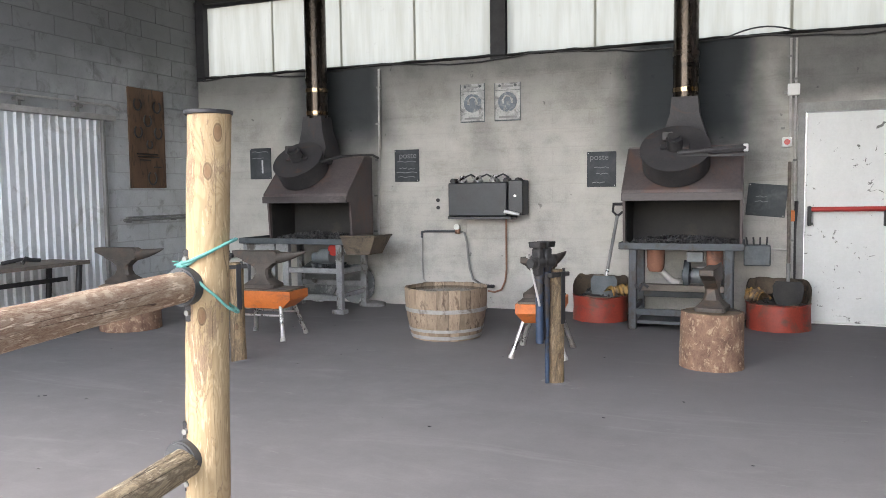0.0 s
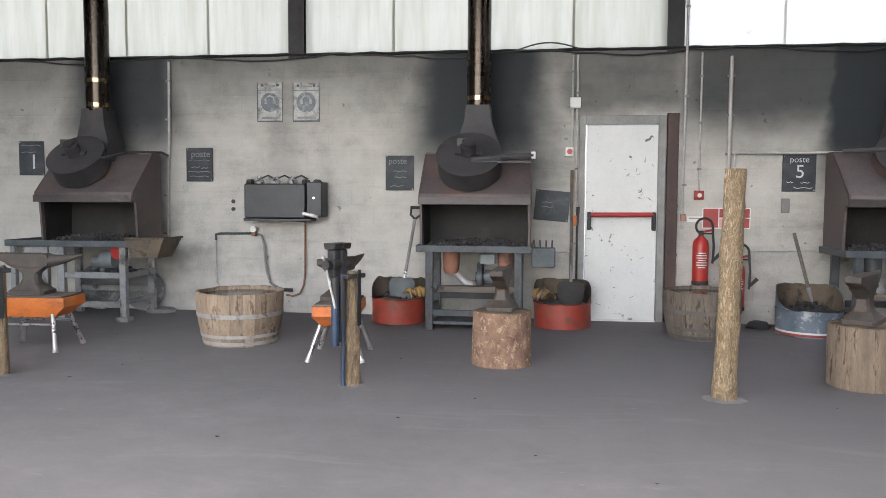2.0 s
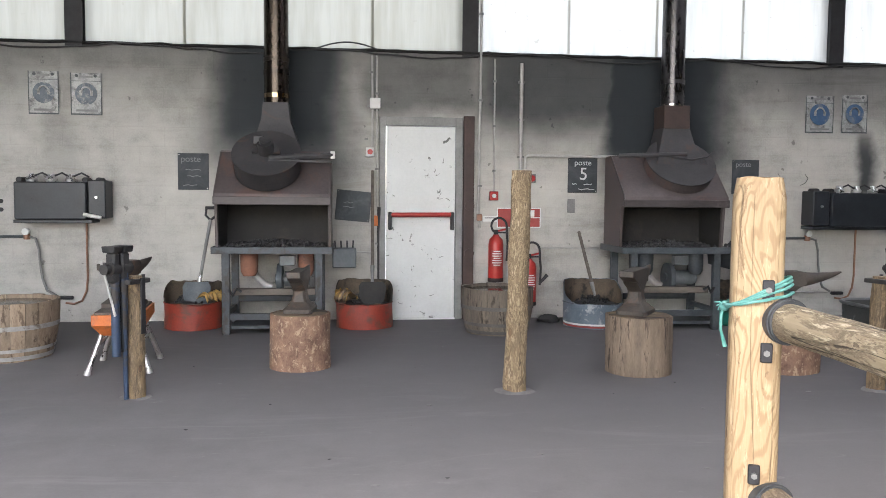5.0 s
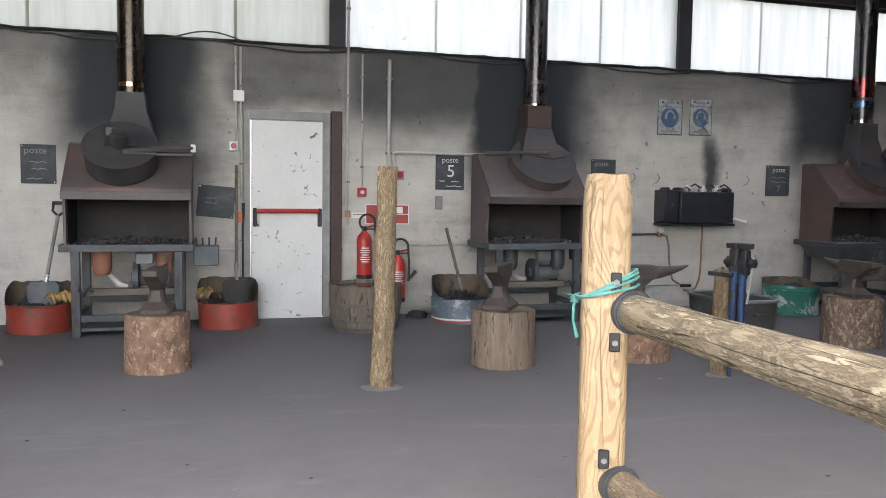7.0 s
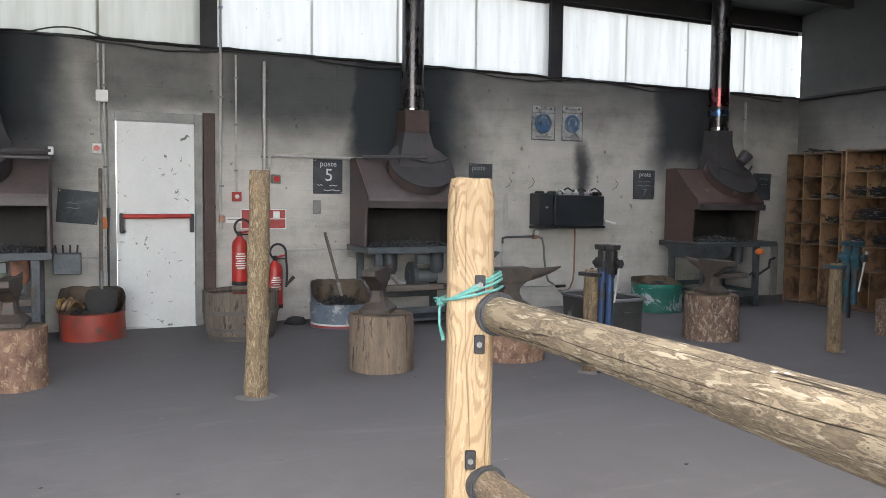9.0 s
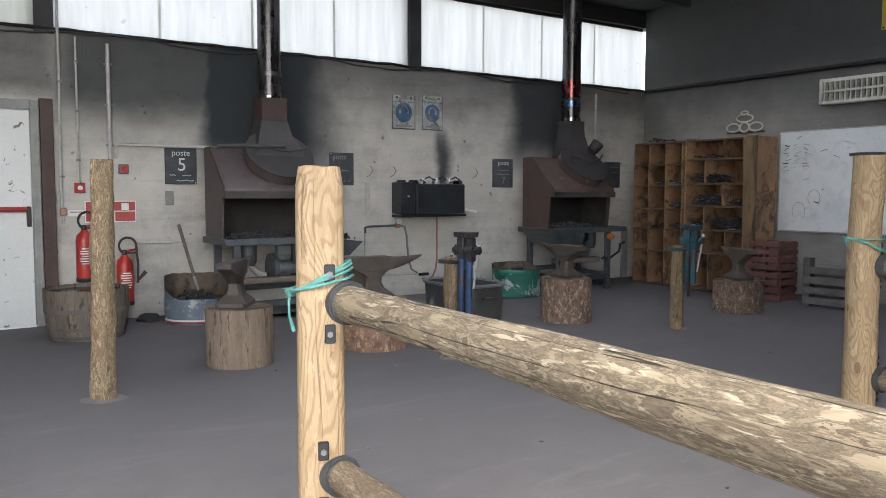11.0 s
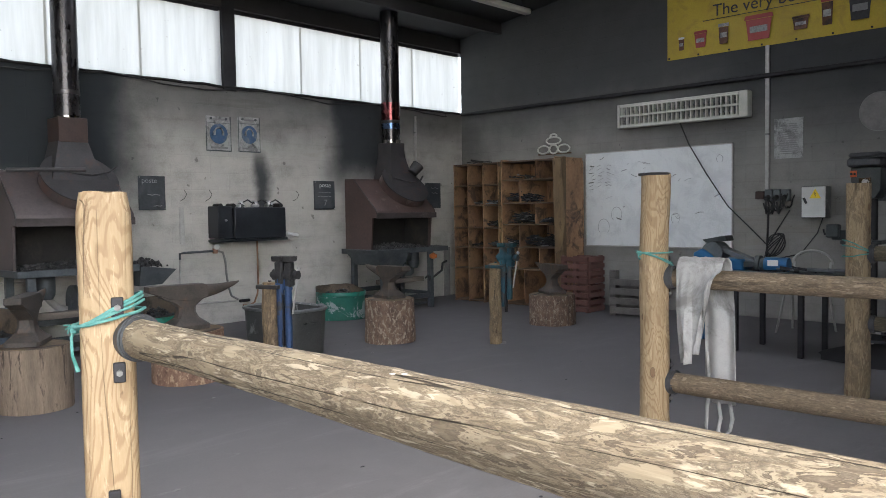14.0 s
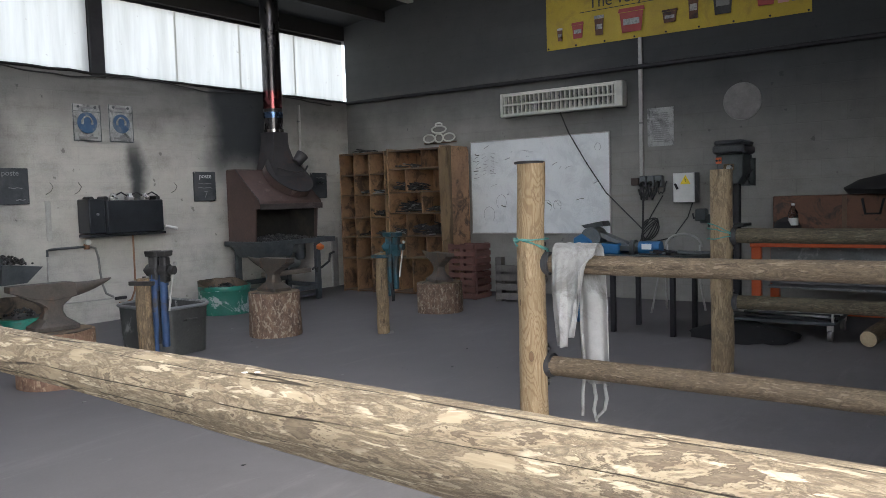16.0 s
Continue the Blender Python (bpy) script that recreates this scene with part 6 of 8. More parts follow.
def shovel(foot, top, blade, label, dgrip=True, turn=0):
    foot, top = Vector(foot), Vector(top)
    s = thing("shovel", foot, label, "shovel")
    d = top - foot
    part("shaft", Shape().tube([d * 0.18, d * 0.5, d * (0.9 if dgrip else 1.0)], 0.017, 10), BEAM if not dgrip else FRAMEGREY, s)
    if dgrip:
        u = d.normalized()
        c = d * 0.9
        part("grip", Shape().tube([c, c + u * 0.05 + Vector((0.055, 0, 0)), c + u * 0.13 + Vector((0.06, 0, 0))], 0.012, 8).tube([c, c + u * 0.05 - Vector((0.055, 0, 0)), c + u * 0.13 - Vector((0.06, 0, 0))], 0.012, 8).tube([c + u * 0.13 - Vector((0.07, 0, 0)), c + u * 0.13 + Vector((0.07, 0, 0))], 0.016, 10), DARKSTEEL, s)
    part("socket", Shape().tube([d * 0.02, d * 0.22], [0.012, 0.022], 10), SILVER if dgrip else FRAMEGREY, s)
    if blade:
        b = Shape()
        rings = []
        for j in range(7):
            v = j / 6
            w = 0.15 * (1 - 0.45 * v ** 3) * (0.8 + 0.2 * min(1, v * 6))
            rings.append([(w * (i / 6 - 0.5) * 2 * 0.9, -0.02 - 0.022 * (1 - ((i - 3) / 3) ** 2) - 0.05 * v, 0.10 - 0.26 * v + 0.02) for i in range(7)])
        part("blade", b.loft(rings, caps=False, closed=False), LEGDARK if dgrip else INNER, s)
    return s


shovel((-1.60, 8.35, 0.34), (-1.50, 8.62, 1.14), True, "worn steel shovel with D-grip standing in the drum")
shovel((0.12, 8.30, 0.34), (0.13, 8.74, 1.58), True, "long-handled dark coal shovel leaning on the wall", False)
shovel((2.40, 8.22, 0.30), (2.28, 8.45, 0.96), False, "dark straight bar standing in the drum", False)
rb = tagged(part("shoe_rag", Shape().lathe([(0.10, 0), (0.12, 0.03), (0.09, 0.07), (0.03, 0.09)], 14, (1.98, 8.5, 0), True, 0.6).rough(0.03, 9), RUBBER), "crumpled black rag on the floor by the wall", "rag")

# zinc tank of water
tk = thing("zinc_trough", (4.48, 6.6, 0), "dark grey zinc water trough with rolled rim", "trough")


def rounded(hx, hy, r, z, n=5):
    pts = []
    for cx, cy, a0 in ((hx - r, hy - r, 0), (-hx + r, hy - r, 90), (-hx + r, -hy + r, 180), (hx - r, -hy + r, 270)):
        pts += [(cx + r * math.cos(radians(a0 + 90 * i / n)), cy + r * math.sin(radians(a0 + 90 * i / n)), z) for i in range(n + 1)]
    return pts


part("shell", Shape().loft([rounded(0.25, 0.37, 0.16, 0), rounded(0.27, 0.39, 0.17, 0.42), rounded(0.255, 0.375, 0.16, 0.42), rounded(0.235, 0.355, 0.15, 0.03)]), TANK, tk)
rim = rounded(0.275, 0.395, 0.175, 0.42)
part("rim", Shape().tube(rim + rim[:1], 0.016, 8), GALVSHEET, tk, "worn pale rolled rim")
part("water", Shape().loft([rounded(0.24, 0.36, 0.15, 0.33), rounded(0.24, 0.36, 0.15, 0.335)]), WATER, tk)
for sy in (-0.39, 0.39):
    part("handle", Shape().tube([(-0.06, sy, 0.30), (-0.06, sy * 1.09, 0.31), (0.06, sy * 1.09, 0.31), (0.06, sy, 0.30)], 0.009, 6), TANK, tk)

# lone barky pole in the middle
lp = thing("hitching_pole", (1.03, 5.6, 0), "lone barky pole standing on the workshop floor", "pole")
part("trunk", round_log(Shape(), (0, 0, 0), (0.015, 0, 1.49), 0.072, 0.064, seed=8.3, wob=0.2), LOGSPECK, lp)
part("footing", Shape().lathe([(0.14, 0), (0.12, 0.005), (0.07, 0.008)], 20).rough(0.012, 9, 2), PATCH, lp)


# ---- tethering posts and rails ----
def twine(c, r, z, side, parent, loops, thick, tail):
    """Twine slung slantwise round a post in loops that meet on one side, with a knot and frayed ends there.
    side: where the loops gape, in degrees; loops: how far each one rises to that side; tail: length of the hanging end."""
    s = radians(side)
    for k, tilt in enumerate(loops):
        pts = []
        for i in range(49):
            a = 2 * math.pi * i / 48
            out = r + thick * (1.0 + 0.5 * k) + 0.012 * max(0, math.cos(a - s)) ** 3
            pts.append((c[0] + out * math.cos(a), c[1] + out * math.sin(a), z + 0.003 * k + tilt * 0.5 * (1 + math.cos(a - s)) + 0.005 * noise.noise((a * 1.5, side, k))))
        part("twine", Shape().tube(pts, thick, 8), ROPE, parent, "teal twine")
    a = s + math.pi
    out = r + thick * 2
    p = Vector((c[0] + out * math.cos(a), c[1] + out * math.sin(a), z))
    n_ = Vector((math.cos(a), math.sin(a), 0))
    part("knot", Shape().lathe([(0.003, -3.2 * thick), (2.4 * thick, -1.6 * thick), (2.8 * thick, 0), (2.3 * thick, 1.7 * thick), (0.003, 3 * thick)], 12, p).rough(0.006, 60, side), ROPE, parent)
    part("twine_end", Shape().tube([p, p + n_ * 0.009 + Vector((0, 0, -0.2 * tail)), p + n_ * 0.012 + Vector((0.004, 0, -0.6 * tail)), p + n_ * 0.006 + Vector((0.012, 0, -tail))], [thick, thick, thick * 0.9, thick * 1.5], 6), ROPE, parent)
    for q in range(3):
        part("twine_end", Shape().tube([p, p + n_ * 0.014 + Vector((0, 0, 0.006 * q)), p + n_ * (0.018 + 0.005 * q) + Vector((0, 0, 0.012 * (q - 1)))], [thick * 0.7, thick * 0.6, thick * 0.4], 5), ROPE, parent)


def tether(x, y, h, r, post_mat, rails, label, cap=True, twine_z=None, square=False, seed=0.0, lean=0.0, twine_side=0, loops=(0.05, -0.05), thick=0.004, tail=0.08):
    """A post with two rails that run towards the open front to a second post. rails: (height, radius, material, x at the post, x at the end)"""
    t = thing("tether_post", (x, y, 0), label, "post", "tethering stalls")
    if square:
        s = Shape()
        rings = []
        for j in range(25):
            z = h * j / 24
            k = 1.0 if j < 23 else (0.985 if j < 24 else 0.86)
            w = r * (1 + 0.02 * noise.noise((z * 2, seed, 1)))
            ring = []
            for q in range(36):
                a = 2 * math.pi * q / 36
                d = w / (abs(math.cos(a)) ** 4.5 + abs(math.sin(a)) ** 4.5) ** (1 / 4.5) * (1 + 0.012 * noise.noise((math.cos(a) * 3, math.sin(a) * 3, z * 6 + seed)))
                ring.append((d * math.cos(a - 0.42), d * math.sin(a - 0.42)))
            rings.append([(u * k + lean * z, v * k, z + (0.006 * noise.noise((u * 30, v * 30, 2)) if j == 24 else 0)) for u, v in ring])
        s.loft(rings)
    else:
        s = round_log(Shape(), (0, 0, 0), (lean * h, 0, h), r * 1.03, r * 0.98, 30, 30, 0.04, seed)
    part("trunk", s, post_mat, t)
    if cap:
        part("top_band", Shape().lathe([(r + 0.003, h - 0.006), (r + 0.007, h - 0.004), (r + 0.007, h + 0.006), (r * 0.9, h + 0.008), (0.01, h + 0.007)], 28, (lean * h, 0, 0)), DARKSTEEL, t, "dark flat steel band")
    if twine_z:
        twine((lean * twine_z, 0), r * (1.06 if square else 1.02), twine_z, twine_side, t, loops, thick, tail)
    end_y = YF + 0.25
    far = thing("tether_post", (rails[0][4], end_y, 0), "wooden end post of the tethering rails", "post", "tethering stalls")
    part("trunk", round_log(Shape(), (0, 0, 0), (0, 0, 1.45), 0.08, 0.076, 20, 16, 0.04, seed + 3), LOGYELLOW, far)
    for z, rr, mat, xa, xb, grow in rails:
        rl = thing("tether_rail", (xa, y - r * 0.7, z), "round wooden tethering rail between two posts", "rail", "tethering rails")
        length = y - r * 0.7 - end_y - 0.07
        log = part("log", round_log(Shape(), (0, 0, 0), (0, 0, length), rr, rr * 1.03, 26, 60, 0.07, seed + z, rr * (grow - 1)), mat, rl)
        log.matrix_basis = Matrix.Rotation(math.atan2(xb - xa, length), 4, "Z") @ Matrix.Rotation(radians(90), 4, "X")
        ring = Shape()
        for q0, q1, ro in ((0.012, 0.045, rr + 0.012), (0.045, 0.052, rr + 0.007)):
            ring.tube([(0, -q0, 0), (0, -q1, 0)], ro, 30)
        part("collar", ring, COLLAR, rl, "dark rubber collar")
        for dz in (rr + 0.035, -rr - 0.035):
            at = Matrix.Translation((-0.052, -0.024, dz)) @ Matrix.Rotation(-0.42, 4, "Z") if square else Matrix.Translation((0, 0, dz))
            pl = part("plate", Shape().box(-0.016, 0.016, -0.012, 0.004, -0.028, 0.028, 0.003), DARKSTEEL, rl, m=at)
            part("bolt", Shape().tube([(0, -0.013, 0), (0, -0.024, 0)], 0.009, 6), FRAMEGREY, pl)
    return t


tether(-1.768, 2.255, 1.575, 0.064, LOGYELLOW, [(1.065, 0.045, LOGRED, -1.75, -1.15, 1.05), (0.543, 0.046, LOGWORN, -1.775, -1.285, 1.0)], "yellow peeled log post with teal twine", twine_z=1.125, seed=1.0, lean=0.043, twine_side=38, loops=(0.075, -0.15, 0.068), thick=0.0045, tail=0.03)
tether(1.111, 2.588, 1.37, 0.0715, LOGPALE, [(0.965, 0.0545, LOGWORN, 1.16, 1.098, 1.24), (0.44, 0.05, LOGDARK, 1.135, 1.078, 1.0)], "pale flat-sawn pine post with teal twine", False, 0.992, True, 2.0, twine_side=-28, loops=(0.095, 0.082, 0.066, 0.04), thick=0.0046, tail=0.12)
tether(3.83, 2.385, 1.475, 0.073, LOGPALE, [(0.95, 0.0475, LOGDARK, 3.86, 3.82, 1.0), (0.412, 0.051, LOGDARK, 3.87, 3.82, 1.0)], "pale peeled log post with teal twine", True, 1.075, seed=4.0, twine_side=-32, loops=(-0.055, 0.0, -0.075), thick=0.004, tail=0.03)
tether(5.95, 2.03, 1.45, 0.077, LOGOLD, [(0.975, 0.052, LOGMOSS, 5.97, 6.0, 1.0), (0.50, 0.048, LOGMOSS, 5.98, 6.05, 1.0)], "brown weathered log post with teal twine", False, 0.98, seed=5.0, twine_side=120, loops=(0.09, 0.05, -0.03), thick=0.004, tail=0.05)
for i, (dx, dy) in enumerate(((0.0, 0.0), (0.012, -0.018))):
    tagged(part("droppings", Shape().lathe([(0.004, 0), (0.006, 0.0012), (0.002, 0.002)], 10, (1.105 + dx, 1.40 + dy, 1.018)), WHITE), "small white splash on the rail", "splash", "white splashes")

# white canvas apron over the rail
ap = thing("canvas_apron", (3.86, 2.13, 1.0), "stained white canvas apron hung over the rail", "apron")
s = Shape()
rings = []
for j in range(40):
    u = j / 39
    row = []
    for i in range(31):
        v = i / 30
        if u < 0.44:
            k = (0.44 - u) / 0.44
            drop = (0.47 if v < 0.5 else 0.42 if v < 0.74 else 0.42 - (v - 0.74) * 1.3) * k
            yy = 0.12 - 0.235 * (v * (1 - 0.34 * k) + 0.09 * k)
            fold = (0.034 * max(0, math.sin(v * 8.5 + 0.4 - k)) ** 2 + 0.016 * max(0, math.sin(v * 17 + 2 + k * 2)) ** 3) * min(1, k * 2.5) + 0.014 * noise.noise((v * 5, k * 4, 2))
            row.append((-0.060 - 0.012 * k - abs(fold), yy + 0.012 * math.sin(k * 4 + v * 6) * k, 0.004 - drop))
        elif u < 0.56:
            a = math.pi * (u - 0.44) / 0.12
            row.append((-0.060 * math.cos(a), 0.12 - 0.235 * v, 0.004 + 0.056 * math.sin(a) + 0.006 * noise.noise((v * 9, a, 5))))
        else:
            k = (u - 0.56) / 0.44
            q = min(1, 3 * k)
            fold = 0.012 * math.sin(v * 9 + 1) * q
            row.append((0.060 + 0.02 * k + fold, 0.12 - 0.235 * (v + q * (0.36 - 0.30 * v)), 0.004 - 0.68 * k - 0.012 * noise.noise((v * 3, k, 8))))
    rings.append(row)
s.loft(rings, caps=False, closed=False)
sheet = part("cloth", s, CLOTH, ap)
sol = sheet.modifiers.new("thickness", "SOLIDIFY")
sol.thickness = 0.005
for dy, top, bot, sway in ((0.02, -0.42, -0.85, 0.0), (-0.04, -0.67, -0.87, -0.02), (-0.10, -0.67, -0.86, 0.05)):
    part("strap", Shape().tube([(0.07, dy, top), (0.07, dy - 0.012, top * 0.6 + bot * 0.4), (0.06, dy - 0.004, top * 0.3 + bot * 0.7), (0.06, dy + sway, bot)], [0.009, 0.010, 0.009, 0.008], 6), CLOTH, ap)

# ---- left wall: sheet door, horseshoe board, tube rack, table ----
sd = setting("door_2", Shape().box(XL + 0.03, XL + 0.05, 3.9, 7.06, 0.03, 2.16), CORRUGATED, "white corrugated steel sliding door on a top rail", "door")
s = Shape()
row = []
y = 3.9
while y < 7.04:
    row += [(XL + 0.052, y), (XL + 0.052, y + 0.055), (XL + 0.075, y + 0.068), (XL + 0.075, y + 0.086)]
    y += 0.10
s.loft([[(a, b, 0.03) for a, b in row], [(a, b, 2.16) for a, b in row]], caps=False, closed=False)
part("sheet", s, CORRUGATED, sd)
part("edge_angle", Shape().box(XL + 0.03, XL + 0.09, 7.05, 7.09, 0.02, 2.18, 0.003), FRAMEGREY, sd)
part("slide_rail", Shape().box(XL + 0.01, XL + 0.10, 3.6, 7.24, 2.165, 2.225, 0.004), GALV, sd, "galvanised sliding rail")
for y in (4.7, 6.04, 6.76):
    part("hanger", Shape().box(XL + 0.02, XL + 0.05, y - 0.02, y + 0.02, 2.225, 2.40, 0.003).box(XL + 0.0, XL + 0.07, y - 0.05, y + 0.05, 2.28, 2.31, 0.003), FRAMEGREY, sd)
part("guide_pipe", Shape().tube([(XL + 0.05, 3.6, 2.33), (XL + 0.05, 7.2, 2.34), (XL + 0.03, 7.35, 2.30)], 0.012, 8), GALV, sd)
hb = thing("horseshoe_board", (XL, 7.81, 1.42), "brown plywood board displaying horseshoes", "display board")
part("panel", Shape().box(0.003, 0.025, -0.295, 0.295, 0, 1.17, 0.003), BOARDDARK, hb)


def horseshoe(r, mat=DARKSTEEL, w=0.010):
    return Shape().tube([(0.0, r * 0.85 * math.sin(a), r * -math.cos(a)) for a in (radians(35 + i * 29) for i in range(11))], w, 6)


for yy, zz, r in ((-0.16, 0.98, 0.07), (0.16, 0.97, 0.07), (0.0, 0.80, 0.07), (-0.16, 0.66, 0.07), (0.17, 0.66, 0.07), (0.02, 0.52, 0.05), (0.05, 0.12, 0.08)):
    part("horseshoe", horseshoe(r), DARKSTEEL, hb, m=Matrix.Translation((0.034, yy, zz)) @ Matrix.Rotation(radians(180), 4, "X"))
for yy, zz, ln in ((-0.02, 0.40, 0.34), (0.0, 0.37, 0.34), (-0.06, 0.33, 0.18), (0.14, 0.25, 0.12)):
    part("rod", Shape().tube([(0.032, yy - ln / 2, zz), (0.032, yy + ln / 2, zz)], 0.008, 6), DARKSTEEL, hb)
tr = thing("tube_rack", (XL, 7.9, 1.05), "grey steel tube rail bracketed to the block wall", "rail")
part("tube", Shape().tube([(0.06, -0.56, 0.0), (0.06, 0.8, 0.0)], 0.016, 10).tube([(0.06, -0.5, 0.03), (0.06, 0.8, 0.03)], 0.012, 8), FRAMEGREY, tr)
for yy in (-0.45, 0.3):
    part("bracket", Shape().box(0.0, 0.06, yy - 0.02, yy + 0.02, -0.03, 0.04, 0.003), FRAMEGREY, tr)
lt = thing("work_table", (-6.52, 5.75, 0), "low dark-legged work table before the sheet door", "table")
part("tabletop", Shape().box(-0.30, 0.22, -0.72, 0.50, 0.665, 0.70, 0.004), BEAM, lt)
for lx, ly in ((-0.26, -0.66), (0.18, -0.66), (-0.26, 0.44), (0.18, 0.40)):
    part("leg", Shape().tube([(lx, ly, 0.67), (lx * 0.95, ly * 0.85, 0.0)], 0.028, 8), DARKSTEEL, lt)
part("rail", Shape().box(-0.02, 0.02, -0.6, 0.4, 0.50, 0.54), DARKSTEEL, lt)
ct = thing("scrap_clamp", (-6.55, 5.72, 0.70), "dark iron clamp lying on the work table", "clamp")
part("arm", Shape().tube([(-0.1, -0.18, 0.02), (0, -0.05, 0.05), (0.05, 0.12, 0.03)], 0.018, 6).tube([(0.1, -0.12, 0.02), (0, 0.0, 0.06), (-0.06, 0.15, 0.02)], 0.016, 6), DARKSTEEL, ct)

# ---- right wall: pigeon-hole shelf, crates, pallet, whiteboard, lamp ----
sh = thing("pigeonhole_shelf", (8.62, 0, 0), "tall brown wooden pigeon-hole shelf partly filled with horseshoe bars", "shelf")
D, TOP = 0.62, 1.97
zs = [0.02, 0.48, 0.78, 1.06, 1.38, 1.67, TOP]
part("back_panel", Shape().box(D, D + 0.02, 6.42, 8.24, 0, TOP), BOARD, sh)
for z in zs:
    part("shelf_board", Shape().box(0.0, D, 7.385, 8.24, z - 0.009, z + 0.009), BOARDEDGE, sh)
zr = [0.02, 0.50, 0.80, 1.11, 1.40, 1.72, TOP]
for z in zr:
    part("shelf_board", Shape().box(0.0, D, 6.43, 7.345, z - 0.009, z + 0.009), BOARDEDGE, sh)
for y in (8.23, 7.965, 7.675, 7.395):
    part("upright", Shape().box(-0.003, D, y - 0.009, y + 0.009, 0, TOP + 0.01), BOARD, sh)
for y in (7.335, 6.435):
    part("upright", Shape().box(-0.004, D, y - 0.012, y + 0.012, 0, TOP + 0.03), BOARD, sh)
for i, ys in enumerate(((6.95,), (6.70, 7.05), (7.03,), (6.76,), (7.03,), (6.75,))):
    for y in ys:
        part("divider", Shape().box(0.0, D, y - 0.008, y + 0.008, zr[i] + 0.009, zr[i + 1] - 0.009), BOARD, sh)


def bar_pile(y0, y1, z, n, seed, label):
    b = thing("iron_bars", (8.62, 0, z), label, "iron bars", "bar piles")
    rnd = random.Random(seed)
    for i in range(n * 2):
        yc, ln = rnd.uniform(y0 + 0.1, y1 - 0.1), rnd.uniform(0.1, 0.22)
        a, zz, xx = rnd.uniform(-0.25, 0.25), 0.012 + 0.0065 * (i // 4) + rnd.uniform(0, 0.01), rnd.uniform(0.02, 0.25)
        pts = [(xx + 0.02 * math.sin(k), yc + ln * (k / 3 - 0.5) * 2 * 0.5, zz + a * ln * (k / 3 - 0.5) + abs(a) * ln * 0.5) for k in range(4)]
        part("bar", Shape().tube(pts, 0.008, 5), DARKSTEEL if i % 9 else LEGGREY, b)


bar_pile(6.72, 7.30, 1.41, 26, 1, "pile of dark horseshoe bars in the shelf")
bar_pile(6.78, 7.28, 1.12, 34, 2, "pile of bright and dark bars in the shelf")
bar_pile(6.45, 6.75, 1.12, 12, 3, "few dark bars in the shelf")
bar_pile(6.45, 7.0, 0.81, 36, 4, "large pile of dark bars in the shelf")
bar_pile(7.40, 7.66, 1.07, 10, 5, "few dark bars in a pigeon hole")
bar_pile(7.40, 7.66, 1.39, 6, 6, "few dark bars in a pigeon hole")
bar_pile(6.78, 7.30, 1.41, 20, 8, "second layer of dark horseshoe bars in the shelf")
bar_pile(7.05, 7.32, 0.81, 14, 9, "small pile of dark bars in the shelf")
bar_pile(7.69, 7.95, 0.79, 8, 10, "few dark bars in a pigeon hole")
bar_pile(7.40, 7.66, 0.79, 9, 11, "few dark bars in a pigeon hole")
bar_pile(7.69, 7.95, 1.39, 6, 13, "few dark bars in a pigeon hole")
bar_pile(7.72, 8.12, 1.985, 4, 15, "few loose bars on top of the shelf")
bar_pile(6.75, 7.3, 1.73, 6, 7, "few thin bars on the top shelf")
pk = thing("leaning_plank", (8.60, 6.31, 0.0), "ochre wooden planks leaning on the shelf's end", "plank")
part("board", Shape().prism([(-0.03, 0.78), (0.10, 0.74), (0.125, 1.96), (-0.02, 1.97), (-0.03, 1.62), (-0.05, 1.4), (-0.07, 1.16), (-0.04, 1.0)], "x", -0.035, -0.012, 0.003), PLANK, pk)
part("post", Shape().box(-0.01, 0.05, -0.03, 0.11, 0, 1.99, 0.004), PLANK, pk)
# rings on the wall above the shelf
hr = thing("hoof_rings", (9.40, 7.0, 2.12), "pale horseshoe-shaped rings mounted in a pyramid", "wall ornament")
for yy, zz, rx, rz in ((0.175, 0.045, 0.10, 0.055), (0.0, 0.045, 0.07, 0.06), (-0.175, 0.045, 0.10, 0.055), (0.0, 0.165, 0.125, 0.05), (0.0, 0.235, 0.055, 0.022)):
    part("ring", Shape().tube([(-0.02, yy + rx * math.cos(a), zz + rz * math.sin(a)) for a in (2 * math.pi * i / 24 for i in range(25))], 0.012, 8), IVORY, hr)
part("strip", Shape().box(-0.01, 0.018, -0.28, 0.28, -0.03, -0.01), BOARDEDGE, hr)


def crate(z, label):
    c = thing("wooden_crate", (8.52, 6.07, z), label, "crate", "stacked crates")
    for y in (-0.18, 0.0, 0.18):
        part("batten", Shape().box(0, 0.05, y - 0.03, y + 0.03, 0, 0.35, 0.003), CRATE, c)
    for i in range(4):
        part("slat", Shape().box(-0.018, 0.0, -0.20, 0.20, 0.01 + i * 0.09, 0.07 + i * 0.09, 0.003), CRATE, c)
        part("side_slat", Shape().box(0.0, 0.36, -0.215, -0.197, 0.01 + i * 0.09, 0.07 + i * 0.09, 0.003), CRATE, c)
    part("corner_post", Shape().box(0.30, 0.35, -0.196, -0.15, 0.0, 0.35, 0.003), CRATE, c)
    part("floor_board", Shape().box(0.05, 0.34, -0.19, 0.19, 0.0, 0.02), CRATE, c)
    part("back_slat", Shape().box(0.352, 0.37, -0.19, 0.20, 0.02, 0.34), CRATE, c)


crate(0.0, "red-brown slatted wooden crate at the bottom of a stack")
crate(0.362, "red-brown slatted wooden crate on top of a stack")
pa = thing("pallet", (8.50, 5.28, 0), "small dark grey pallet standing against the wall", "pallet")
